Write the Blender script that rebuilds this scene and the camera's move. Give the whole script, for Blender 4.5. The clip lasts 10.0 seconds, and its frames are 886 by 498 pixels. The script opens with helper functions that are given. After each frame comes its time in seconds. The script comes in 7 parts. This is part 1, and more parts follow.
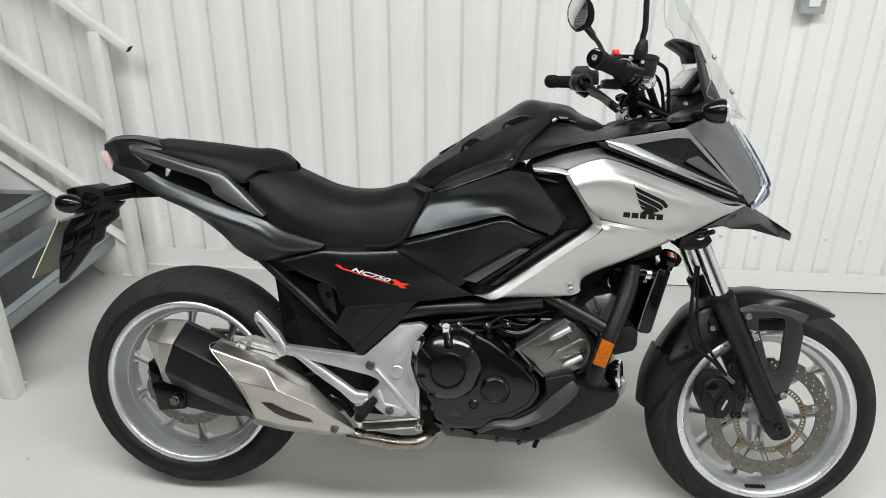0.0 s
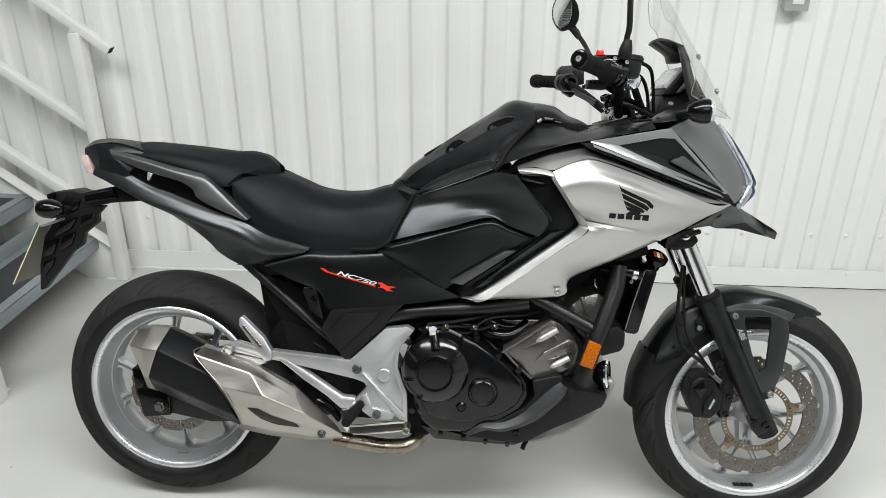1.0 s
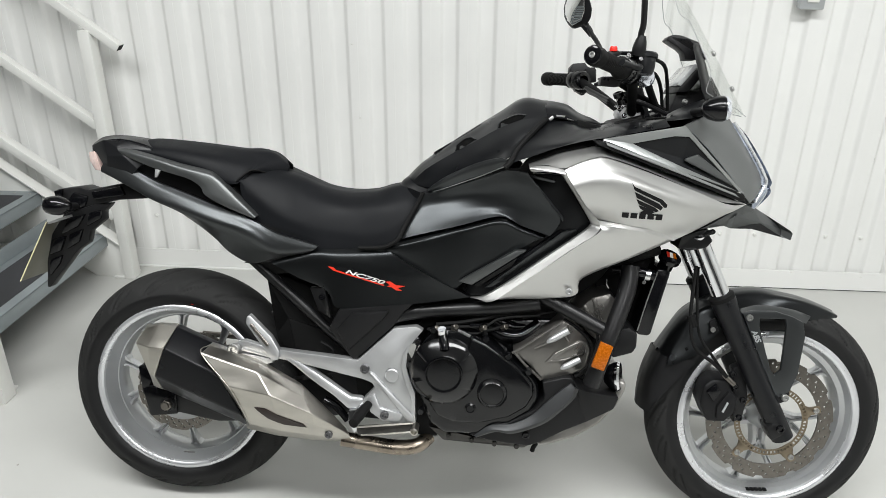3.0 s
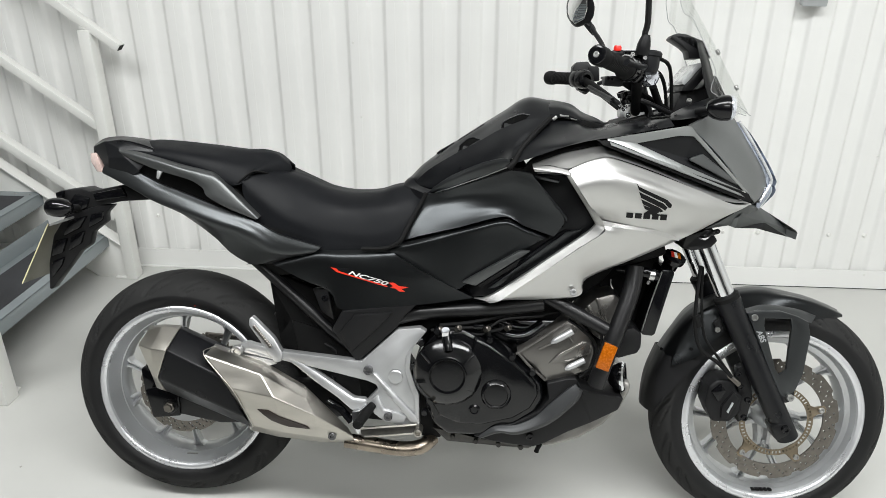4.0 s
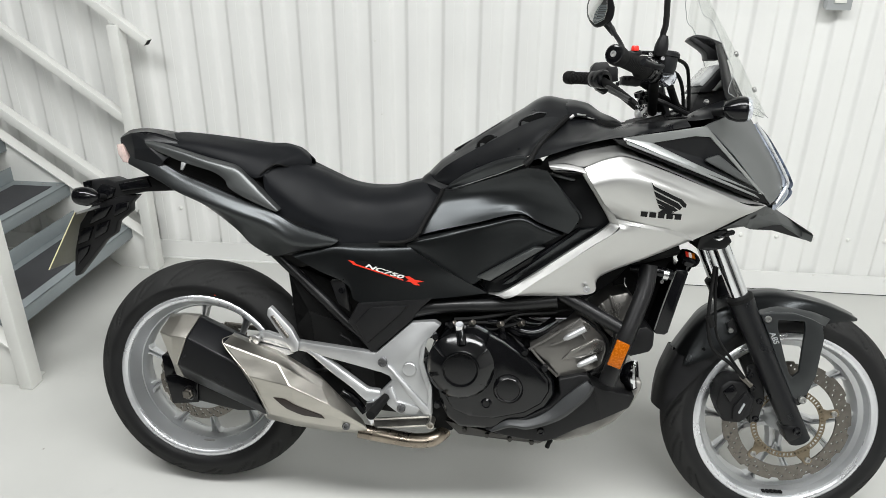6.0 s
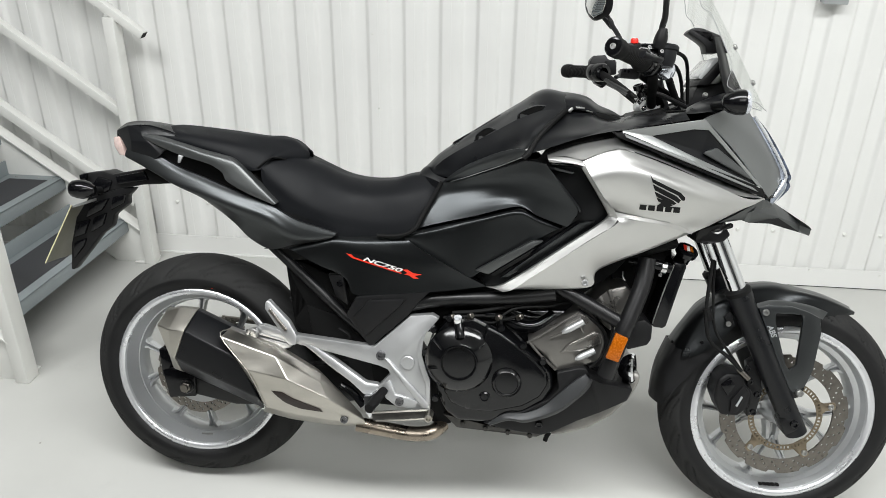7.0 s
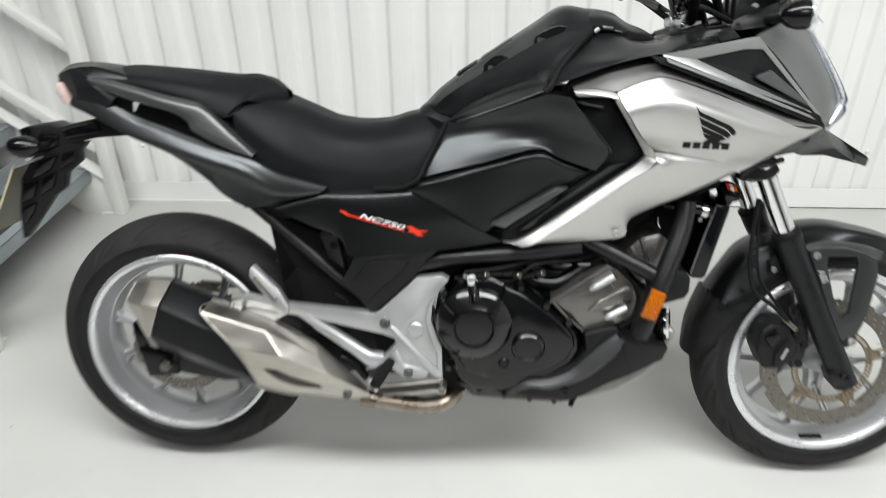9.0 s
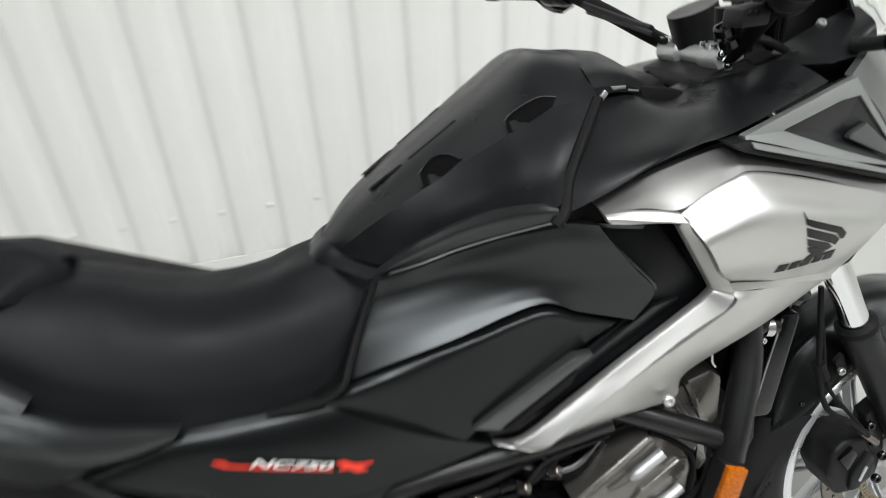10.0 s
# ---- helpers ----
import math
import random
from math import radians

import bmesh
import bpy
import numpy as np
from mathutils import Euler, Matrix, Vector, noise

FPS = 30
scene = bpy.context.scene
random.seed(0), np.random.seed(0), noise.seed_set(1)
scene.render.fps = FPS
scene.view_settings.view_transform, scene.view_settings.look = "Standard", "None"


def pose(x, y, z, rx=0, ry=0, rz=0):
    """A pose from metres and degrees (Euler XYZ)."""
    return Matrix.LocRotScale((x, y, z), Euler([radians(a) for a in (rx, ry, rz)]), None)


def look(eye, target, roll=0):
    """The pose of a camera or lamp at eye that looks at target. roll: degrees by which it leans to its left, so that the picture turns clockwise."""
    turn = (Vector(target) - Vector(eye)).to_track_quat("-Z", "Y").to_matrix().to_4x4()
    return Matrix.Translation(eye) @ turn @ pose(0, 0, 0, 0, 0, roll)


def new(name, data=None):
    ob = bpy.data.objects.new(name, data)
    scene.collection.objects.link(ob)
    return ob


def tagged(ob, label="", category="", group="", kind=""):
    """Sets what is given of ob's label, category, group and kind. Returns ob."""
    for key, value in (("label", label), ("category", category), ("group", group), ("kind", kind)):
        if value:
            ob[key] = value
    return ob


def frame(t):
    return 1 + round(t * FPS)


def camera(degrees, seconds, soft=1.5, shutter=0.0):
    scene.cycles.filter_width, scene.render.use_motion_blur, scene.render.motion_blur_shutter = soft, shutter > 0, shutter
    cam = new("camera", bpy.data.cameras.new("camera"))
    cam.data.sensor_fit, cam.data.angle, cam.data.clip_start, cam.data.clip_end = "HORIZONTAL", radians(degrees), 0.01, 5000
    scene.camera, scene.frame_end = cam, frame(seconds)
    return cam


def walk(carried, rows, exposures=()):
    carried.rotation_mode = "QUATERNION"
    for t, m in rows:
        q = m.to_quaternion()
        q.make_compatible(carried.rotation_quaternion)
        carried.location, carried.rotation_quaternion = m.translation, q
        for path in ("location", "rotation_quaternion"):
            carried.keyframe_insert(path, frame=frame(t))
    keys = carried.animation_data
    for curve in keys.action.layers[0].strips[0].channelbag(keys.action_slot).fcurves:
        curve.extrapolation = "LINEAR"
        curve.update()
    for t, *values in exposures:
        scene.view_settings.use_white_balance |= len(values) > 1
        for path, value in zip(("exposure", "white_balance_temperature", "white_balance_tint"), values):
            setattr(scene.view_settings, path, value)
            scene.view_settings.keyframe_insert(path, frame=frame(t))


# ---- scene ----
# ---- camera ----
cam = camera(63.54, 10.0, soft=0.5, shutter=0.6)
# seconds, x, y, z, yaw, pitch, roll
ROWS = [
    (0.00, 0.8029, -2.9466, 1.4569, 4.36, -24.13, -0.48),
    (0.50, 0.8068, -2.9411, 1.4547, 3.61, -24.25, 0.00),
    (1.00, 0.8093, -2.9319, 1.4634, 3.33, -24.33, -0.33),
    (1.50, 0.8117, -2.9336, 1.4581, 3.33, -24.07, -0.52),
    (2.00, 0.8085, -2.9298, 1.4555, 3.58, -24.01, -0.83),
    (2.50, 0.8081, -2.9221, 1.4496, 3.92, -24.12, -0.64),
    (4.00, 0.7989, -2.9038, 1.4553, 4.04, -24.51, -0.11),
    (4.50, 0.8034, -2.9139, 1.4571, 4.53, -24.53, -0.44),
    (5.00, 0.8104, -2.9266, 1.4629, 5.11, -24.62, -0.90),
    (5.50, 0.8103, -2.9299, 1.4594, 5.94, -24.48, -0.60),
    (7.00, 0.8017, -2.9307, 1.4485, 5.59, -24.87, -0.75),
    (7.50, 0.8089, -2.9092, 1.4529, 6.52, -25.49, -2.10),
    (8.00, 0.7996, -2.9061, 1.4514, 6.30, -26.11, -1.14),
    (8.50, 0.7498, -2.8859, 1.4422, 5.35, -27.69, 0.60),
    (9.00, 0.7247, -2.7024, 1.4115, 3.11, -31.23, 0.81),
    (9.10, 0.7122, -2.6344, 1.4111, 2.75, -31.07, 0.67),
    (9.20, 0.7029, -2.5701, 1.4126, 3.16, -30.99, -0.04),
    (9.30, 0.6922, -2.4965, 1.4194, 3.43, -31.26, -0.73),
    (9.40, 0.6777, -2.4228, 1.4136, 3.11, -31.68, -0.09),
    (9.50, 0.6587, -2.3541, 1.4028, 2.87, -32.60, 0.02),
    (9.60, 0.6416, -2.2777, 1.3899, 1.23, -33.17, 0.00),
    (9.70, 0.6256, -2.2068, 1.3881, -1.37, -33.08, 0.29),
    (9.80, 0.6175, -2.1396, 1.3879, -4.80, -33.12, 0.77),
    (9.90, 0.6025, -2.0763, 1.3897, -10.03, -33.63, 2.02),
    (10.00, 0.5876, -2.0046, 1.3818, -14.06, -34.56, 2.61),
]
walk(cam, [(t, pose(x, y, z, 90 + pitch, roll, yaw)) for t, x, y, z, yaw, pitch, roll in ROWS],
     exposures=[(0.0, -0.03), (2.5, 0.04), (4.0, 0.1), (8.5, 0.11), (9.0, 0.16), (9.5, 0.13), (10.0, 0.08)])


from mathutils.bvhtree import BVHTree

# ---- light ----
world = bpy.data.worlds.new("world")
scene.world = world
world.use_nodes = True
world.node_tree.nodes["Background"].inputs["Color"].default_value = (0.75, 0.85, 1.0, 1)
world.node_tree.nodes["Background"].inputs["Strength"].default_value = 0.6


def area_lamp(name, at, target, size, size_y, watts, colour):
    lamp = bpy.data.lights.new(name, "AREA")
    lamp.shape, lamp.size, lamp.size_y, lamp.energy, lamp.color = "RECTANGLE", size, size_y, watts, colour
    ob = new(name, lamp)
    ob.matrix_world = look(at, target)
    return ob


# three rows of broad light panels under the ceiling
for x, y, long, watts in ((1.1, -2.5, 5.3, 198), (1.7, -4.7, 2.2, 56), (1.4, -7.1, 4.0, 14)):
    area_lamp("ceiling_lamp", (x, y, 3.3), (x, y, 0), long, 0.6, watts, (0.97, 0.985, 0.985))


# ---- materials ----
def material(name, colour, rough=0.5, metal=0.0, vary=0.08, scale=12.0, bump=0.0, bump_scale=400.0, coat=0.0, wear=0.0, rough_vary=0.08,
             transmission=0.0, emission=None, stretch=(1, 1, 1), spec=0.5):
    """A surface with soft patches, fine grain, and optional scuffs."""
    m = bpy.data.materials.new(name)
    m.use_nodes = True
    n, l = m.node_tree.nodes, m.node_tree.links
    b = n["Principled BSDF"]
    co = n.new("ShaderNodeTexCoord")
    mp = n.new("ShaderNodeMapping")
    mp.inputs["Scale"].default_value = stretch
    l.new(co.outputs["Object"], mp.inputs["Vector"])
    big = n.new("ShaderNodeTexNoise")
    big.inputs["Scale"].default_value, big.inputs["Detail"].default_value = scale, 4
    l.new(mp.outputs["Vector"], big.inputs["Vector"])
    fine = n.new("ShaderNodeTexNoise")
    fine.inputs["Scale"].default_value, fine.inputs["Detail"].default_value = bump_scale, 2
    l.new(mp.outputs["Vector"], fine.inputs["Vector"])
    ramp = n.new("ShaderNodeMapRange")
    ramp.inputs["To Min"].default_value, ramp.inputs["To Max"].default_value = 1 - vary, 1 + vary
    ramp.inputs["From Min"].default_value, ramp.inputs["From Max"].default_value = 0.3, 0.7
    l.new(big.outputs["Fac"], ramp.inputs["Value"])
    mul = n.new("ShaderNodeVectorMath")
    mul.operation = "SCALE"
    mul.inputs[0].default_value = colour
    l.new(ramp.outputs["Result"], mul.inputs["Scale"])
    last = mul.outputs["Vector"]
    if wear:
        spots = n.new("ShaderNodeTexNoise")
        spots.inputs["Scale"].default_value, spots.inputs["Detail"].default_value, spots.inputs["Roughness"].default_value = scale * 5, 8, 0.7
        l.new(mp.outputs["Vector"], spots.inputs["Vector"])
        cut = n.new("ShaderNodeMapRange")
        cut.inputs["From Min"].default_value, cut.inputs["From Max"].default_value = 0.6, 0.72
        cut.inputs["To Max"].default_value = wear
        l.new(spots.outputs["Fac"], cut.inputs["Value"])
        mix = n.new("ShaderNodeMix")
        mix.data_type = "RGBA"
        l.new(cut.outputs["Result"], mix.inputs["Factor"])
        l.new(last, mix.inputs[6])
        mix.inputs[7].default_value = (*[c * 0.55 for c in colour], 1)
        last = mix.outputs[2]
    l.new(last, b.inputs["Base Color"])
    rr = n.new("ShaderNodeMapRange")
    rr.inputs["From Min"].default_value, rr.inputs["From Max"].default_value = 0.3, 0.7
    rr.inputs["To Min"].default_value, rr.inputs["To Max"].default_value = max(rough - rough_vary, 0.0), min(rough + rough_vary, 1.0)
    l.new(big.outputs["Fac"], rr.inputs["Value"])
    l.new(rr.outputs["Result"], b.inputs["Roughness"])
    b.inputs["Metallic"].default_value = metal
    b.inputs["Specular IOR Level"].default_value = spec
    b.inputs["Coat Weight"].default_value = coat
    b.inputs["Coat Roughness"].default_value = 0.08
    b.inputs["Transmission Weight"].default_value = transmission
    if bump:
        bp = n.new("ShaderNodeBump")
        bp.inputs["Strength"].default_value, bp.inputs["Distance"].default_value = bump, 0.001
        l.new(fine.outputs["Fac"], bp.inputs["Height"])
        l.new(bp.outputs["Normal"], b.inputs["Normal"])
    if emission:
        b.inputs["Emission Color"].default_value, b.inputs["Emission Strength"].default_value = (*emission[0], 1), emission[1]
    return m


WHITE_SHEET = material("white_sheet", (0.80, 0.80, 0.78), 0.36, vary=0.03, scale=1.7, bump=0.02, bump_scale=60, wear=0.06)
WHITE_PAINT = material("white_paint", (0.74, 0.74, 0.71), 0.4, vary=0.04, scale=6, bump=0.06, bump_scale=120, wear=0.12)
FLOOR_PAINT = material("floor_paint", (0.505, 0.505, 0.483), 0.46, vary=0.06, scale=1.4, bump=0.03, bump_scale=160, wear=0.10, rough_vary=0.1, spec=0.35)
# Tones of the unseen enclosure, kept low to cut bounced light.
UNSEEN_WALL_DARK = material("back_wall", (0.10, 0.10, 0.10), 0.7, vary=0.1, scale=2)
UNSEEN_CEILING = material("ceiling_board", (0.5, 0.5, 0.49), 0.8, vary=0.03)
GREY_PLATE = material("grey_plate", (0.25, 0.28, 0.29), 0.45, vary=0.08, scale=5, bump=0.1, bump_scale=150, wear=0.2)
GRIP_MAT = material("grip_mat", (0.045, 0.046, 0.05), 0.9, vary=0.15, scale=30, bump=0.7, bump_scale=900)
ZINC = material("zinc", (0.42, 0.42, 0.41), 0.35, 0.9, vary=0.1, scale=40)
BOX_GREY = material("box_grey", (0.46, 0.48, 0.49), 0.4, 0.5, vary=0.05, scale=20)
SWITCH_WHITE = material("switch_white", (0.8, 0.8, 0.76), 0.3, vary=0.02)

BLACK_SATIN = material("black_satin", (0.0068, 0.0072, 0.0082), 0.33, vary=0.1, scale=15, bump=0.012, bump_scale=700, spec=0.28)
BLACK_GLOSS = material("black_gloss", (0.003, 0.0031, 0.0038), 0.12, vary=0.1, scale=15, coat=0.12, spec=0.3)
BLACK_PLASTIC = material("black_plastic", (0.0085, 0.0085, 0.009), 0.46, vary=0.12, scale=20, bump=0.04, bump_scale=900, spec=0.22)
BLACK_FRAME = material("black_frame", (0.0075, 0.0075, 0.008), 0.36, vary=0.1, scale=20, bump=0.012, bump_scale=500, spec=0.35)
# One graphite paint in several tones: paler on lit panels, darker on shaded ones.
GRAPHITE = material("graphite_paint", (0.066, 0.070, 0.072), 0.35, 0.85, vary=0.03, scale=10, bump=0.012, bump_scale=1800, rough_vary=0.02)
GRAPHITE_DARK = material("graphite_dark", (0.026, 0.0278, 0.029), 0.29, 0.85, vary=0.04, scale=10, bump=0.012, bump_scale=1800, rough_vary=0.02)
GRAPHITE_SHADED_SIDE = material("graphite_side", (0.045, 0.048, 0.050), 0.34, 0.85, vary=0.03, scale=10, bump=0.012, bump_scale=1800, rough_vary=0.02)
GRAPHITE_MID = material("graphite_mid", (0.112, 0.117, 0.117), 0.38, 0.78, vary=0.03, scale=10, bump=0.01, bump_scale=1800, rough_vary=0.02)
BELLY_GREY = material("belly_grey", (0.034, 0.0355, 0.037), 0.46, 0.3, vary=0.06, scale=16, bump=0.03, bump_scale=900)
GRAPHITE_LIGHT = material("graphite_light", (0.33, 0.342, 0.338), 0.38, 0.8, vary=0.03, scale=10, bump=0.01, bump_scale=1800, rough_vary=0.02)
GRAPHITE_LIT_COWL = material("graphite_cowl", (0.205, 0.212, 0.212), 0.38, 0.75, vary=0.03, scale=10, bump=0.01, bump_scale=1800, rough_vary=0.02)
SILVER_PAINT = material("silver_paint", (0.575, 0.573, 0.561), 0.43, 0.95, vary=0.02, scale=8, bump=0.008, bump_scale=2000, rough_vary=0.02)
SEAT_VINYL = material("seat_vinyl", (0.0055, 0.006, 0.0072), 0.52, vary=0.08, scale=14, bump=0.10, bump_scale=1300, spec=0.14)
TYRE = material("tyre_rubber", (0.009, 0.009, 0.0093), 0.5, vary=0.18, scale=18, bump=0.06, bump_scale=500, wear=0.0, spec=0.25)
TREAD = material("tread_rubber", (0.019, 0.019, 0.0187), 0.75, vary=0.22, scale=14, bump=0.12, bump_scale=600, wear=0.25, spec=0.2)
RIM = material("rim_silver", (0.57, 0.58, 0.59), 0.34, 0.85, vary=0.015, scale=12, bump=0.006, bump_scale=1500, rough_vary=0.02)
ALU = material("cast_aluminium", (0.52, 0.525, 0.53), 0.40, 0.75, vary=0.06, scale=14, bump=0.03, bump_scale=900, wear=0.12)
BOLT_STEEL = material("bolt_steel", (0.16, 0.16, 0.165), 0.3, 0.9, vary=0.1, scale=60)
STEEL = material("brushed_steel", (0.49, 0.468, 0.425), 0.38, 1.0, vary=0.12, scale=9, bump=0.02, bump_scale=500, rough_vary=0.1, stretch=(1, 1, 3))
PIPE_STEEL = material("heated_steel", (0.31, 0.265, 0.215), 0.30, 1.0, vary=0.25, scale=25, bump=0.05)
SLEEVE_BLACK = material("sleeve_black", (0.004, 0.0042, 0.0052), 0.33, vary=0.08, scale=12, bump=0.01, bump_scale=900, spec=0.2)
CHROME = material("chrome", (0.82, 0.83, 0.85), 0.06, 1.0, vary=0.01, rough_vary=0.02)
CHROME_SOFT = material("polished_lip", (0.74, 0.75, 0.77), 0.3, 0.75, vary=0.03, scale=20)
DISC_STEEL = material("disc_steel", (0.2, 0.185, 0.165), 0.33, 0.95, vary=0.12, scale=60, bump=0.1)
BRONZE = material("bronze_anodised", (0.26, 0.215, 0.155), 0.36, 0.9, vary=0.08, scale=30)
CASE_BLACK = material("engine_case", (0.0028, 0.0029, 0.0034), 0.13, vary=0.15, scale=20, bump=0.008, bump_scale=900, spec=0.5)
CYL_GREY = material("cylinder_grey", (0.20, 0.192, 0.18), 0.33, 0.85, vary=0.08, scale=18, bump=0.03, bump_scale=700)
SUMP_DARK = material("sump_dark", (0.055, 0.053, 0.049), 0.42, 0.6, vary=0.35, scale=40, bump=0.06, bump_scale=400, wear=0.5)
SUMP_GREY = material("sump_grey", (0.30, 0.29, 0.27), 0.45, 0.5, vary=0.2, scale=25, bump=0.06, bump_scale=400, wear=0.3)
AMBER = material("amber_reflector", (0.36, 0.088, 0.002), 0.25, vary=0.3, scale=220, bump=0.12, bump_scale=420, spec=0.3)
PLATE_EDGE = material("plate_edge", (0.72, 0.66, 0.42), 0.4, vary=0.05)
RED = material("red_decal", (0.70, 0.035, 0.015), 0.32, vary=0.03)
RED_PLASTIC = material("red_plastic", (0.65, 0.02, 0.012), 0.35, vary=0.03)
DECAL_WHITE = material("decal_white", (0.85, 0.85, 0.83), 0.35, vary=0.02)
DECAL_BLACK = material("decal_black", (0.006, 0.006, 0.0065), 0.4, vary=0.02, spec=0.15)
PLATE_YELLOW = material("plate_back", (0.15, 0.145, 0.11), 0.4, vary=0.05, scale=20)
# Real rubber, and the near-black of pieces that stand for shaded gaps.
RUBBER_AND_SHADE = material("rubber", (0.007, 0.007, 0.007), 0.6, vary=0.1, scale=40, bump=0.05, bump_scale=900, spec=0.12)
LENS_TAIL = material("tail_lens", (0.80, 0.60, 0.55), 0.08, vary=0.1, scale=90, coat=0.7, bump=0.06, bump_scale=260)
HEAD_GLASS = material("headlamp_glass", (0.36, 0.40, 0.48), 0.05, 0.7, vary=0.4, scale=30, coat=0.6, bump=0.05, bump_scale=120)
LENS_CLEAR = material("clear_lens", (0.80, 0.83, 0.90), 0.08, 0.75, vary=0.25, scale=45, coat=0.6, bump=0.10, bump_scale=150)
SCREEN_FACE = material("display_face", (0.42, 0.43, 0.43), 0.12, vary=0.06, scale=20, coat=0.8)
SCREEN_EDGE = material("screen_edge", (0.30, 0.31, 0.31), 0.5, vary=0.05)
MIRROR = material("mirror_glass", (0.9, 0.9, 0.9), 0.02, 1.0, vary=0.0, rough_vary=0.0)
SLOT_SHADE = material("slot_dark", (0.003, 0.003, 0.003), 0.8, vary=0.1, spec=0.05)
VENT = material("vent_mesh", (0.030, 0.021, 0.018), 0.4, 0.6, vary=0.25, scale=300)
CLAMP = material("clamp_steel", (0.6, 0.6, 0.6), 0.25, 1.0, vary=0.05)


def clear_glass(name, tint, rough):
    m = bpy.data.materials.new(name)
    m.use_nodes = True
    n, l = m.node_tree.nodes, m.node_tree.links
    out = n["Material Output"]
    n.remove(n["Principled BSDF"])
    clear = n.new("ShaderNodeBsdfTransparent")
    clear.inputs["Color"].default_value = (*tint, 1)
    gloss = n.new("ShaderNodeBsdfGlossy")
    gloss.inputs["Roughness"].default_value = rough
    edge = n.new("ShaderNodeLayerWeight")
    edge.inputs["Blend"].default_value = 0.25
    steep = n.new("ShaderNodeMath")
    steep.operation = "POWER"
    steep.inputs[1].default_value = 3.0
    l.new(edge.outputs["Facing"], steep.inputs[0])
    ramp = n.new("ShaderNodeMapRange")
    ramp.inputs["To Min"].default_value, ramp.inputs["To Max"].default_value = 0.03, 0.35
    l.new(steep.outputs[0], ramp.inputs["Value"])
    mix = n.new("ShaderNodeMixShader")
    l.new(ramp.outputs[0], mix.inputs[0])
    l.new(clear.outputs[0], mix.inputs[1])
    l.new(gloss.outputs[0], mix.inputs[2])
    l.new(mix.outputs[0], out.inputs["Surface"])
    return m


SCREEN_CLEAR = clear_glass("screen_acrylic", (0.965, 0.97, 0.965), 0.03)


# ---- mesh tools ----
def part(name, bm, mat, parent=None, label="", sharp=35.0):
    """Links a bmesh as one mesh object, under a thing or a part when given."""
    me = bpy.data.meshes.new(name)
    bmesh.ops.recalc_face_normals(bm, faces=bm.faces)
    bm.to_mesh(me)
    bm.free()
    me.materials.append(mat)
    me.shade_smooth()
    me.set_sharp_from_angle(angle=radians(sharp))
    ob = new(name, me)
    ob.parent = parent
    if label:
        tagged(ob, label=label)
    return ob


MIDDLE = -0.042  # the bodywork's middle plane drifts to the right by this share of its height


def across(p):
    """A place carried over to the left half of the bodywork."""
    return Vector((p[0], 2 * MIDDLE * p[2] - p[1], p[2]))


def over_wheel(p):
    """The same in the plane of the steered front wheel."""
    off = (Vector(p) - FRONT_AXLE).dot(WHEEL_SIDE)
    return Vector(p) - 2 * off * WHEEL_SIDE


def mirrored(ob, parent):
    """The same piece on the left side."""
    bm = bmesh.new()
    bm.from_mesh(ob.data)
    for v in bm.verts:
        v.co = across(v.co)
    bmesh.ops.reverse_faces(bm, faces=bm.faces)
    return part(ob.name.split(".")[0], bm, ob.data.materials[0], parent)


def soften(bm, width, segments=2, angle=15.0):
    if width <= 0:
        return bm
    bm.normal_update()
    edges = [e for e in bm.edges if len(e.link_faces) == 2 and e.calc_face_angle(0) > radians(angle)]
    bmesh.ops.bevel(bm, geom=edges, offset=width, offset_type="OFFSET", segments=segments, profile=0.5, affect="EDGES", clamp_overlap=True)
    return bm


def cuboid(x0, x1, y0, y1, z0, z1, width=0.0):
    bm = bmesh.new()
    bmesh.ops.create_cube(bm, size=1, matrix=Matrix.Translation(((x0 + x1) / 2, (y0 + y1) / 2, (z0 + z1) / 2)) @ Matrix.Diagonal((x1 - x0, y1 - y0, z1 - z0, 1)))
    return soften(bm, width)


def join(*parts):
    """Several bmeshes as one."""
    out = bmesh.new()
    for bm in parts:
        me = bpy.data.meshes.new("join")
        bm.to_mesh(me)
        bm.free()
        out.from_mesh(me)
        bpy.data.meshes.remove(me)
    return out


def slab(points, depth, width=0.003, segments=2):
    """A plate with the outline given as (x, y, z), carried inwards along +y."""
    bm = bmesh.new()
    face = bm.faces.new([bm.verts.new(p) for p in points])
    tri = bmesh.ops.triangulate(bm, faces=[face])["faces"] if len(points) > 4 else [face]
    ex = bmesh.ops.extrude_face_region(bm, geom=tri, use_keep_orig=True)
    bmesh.ops.translate(bm, vec=(0, depth, 0), verts=[g for g in ex["geom"] if isinstance(g, bmesh.types.BMVert)])
    bmesh.ops.recalc_face_normals(bm, faces=bm.faces)
    if len(points) > 4:
        bmesh.ops.dissolve_limit(bm, angle_limit=radians(3), verts=bm.verts, edges=bm.edges)
    return soften(bm, width, segments)


def prism(outline, y0, y1, width=0.003, segments=2):
    """A plate with the outline given as (x, z) between two depths."""
    return slab([(x, y0, z) for x, z in outline], y1 - y0, width, segments)


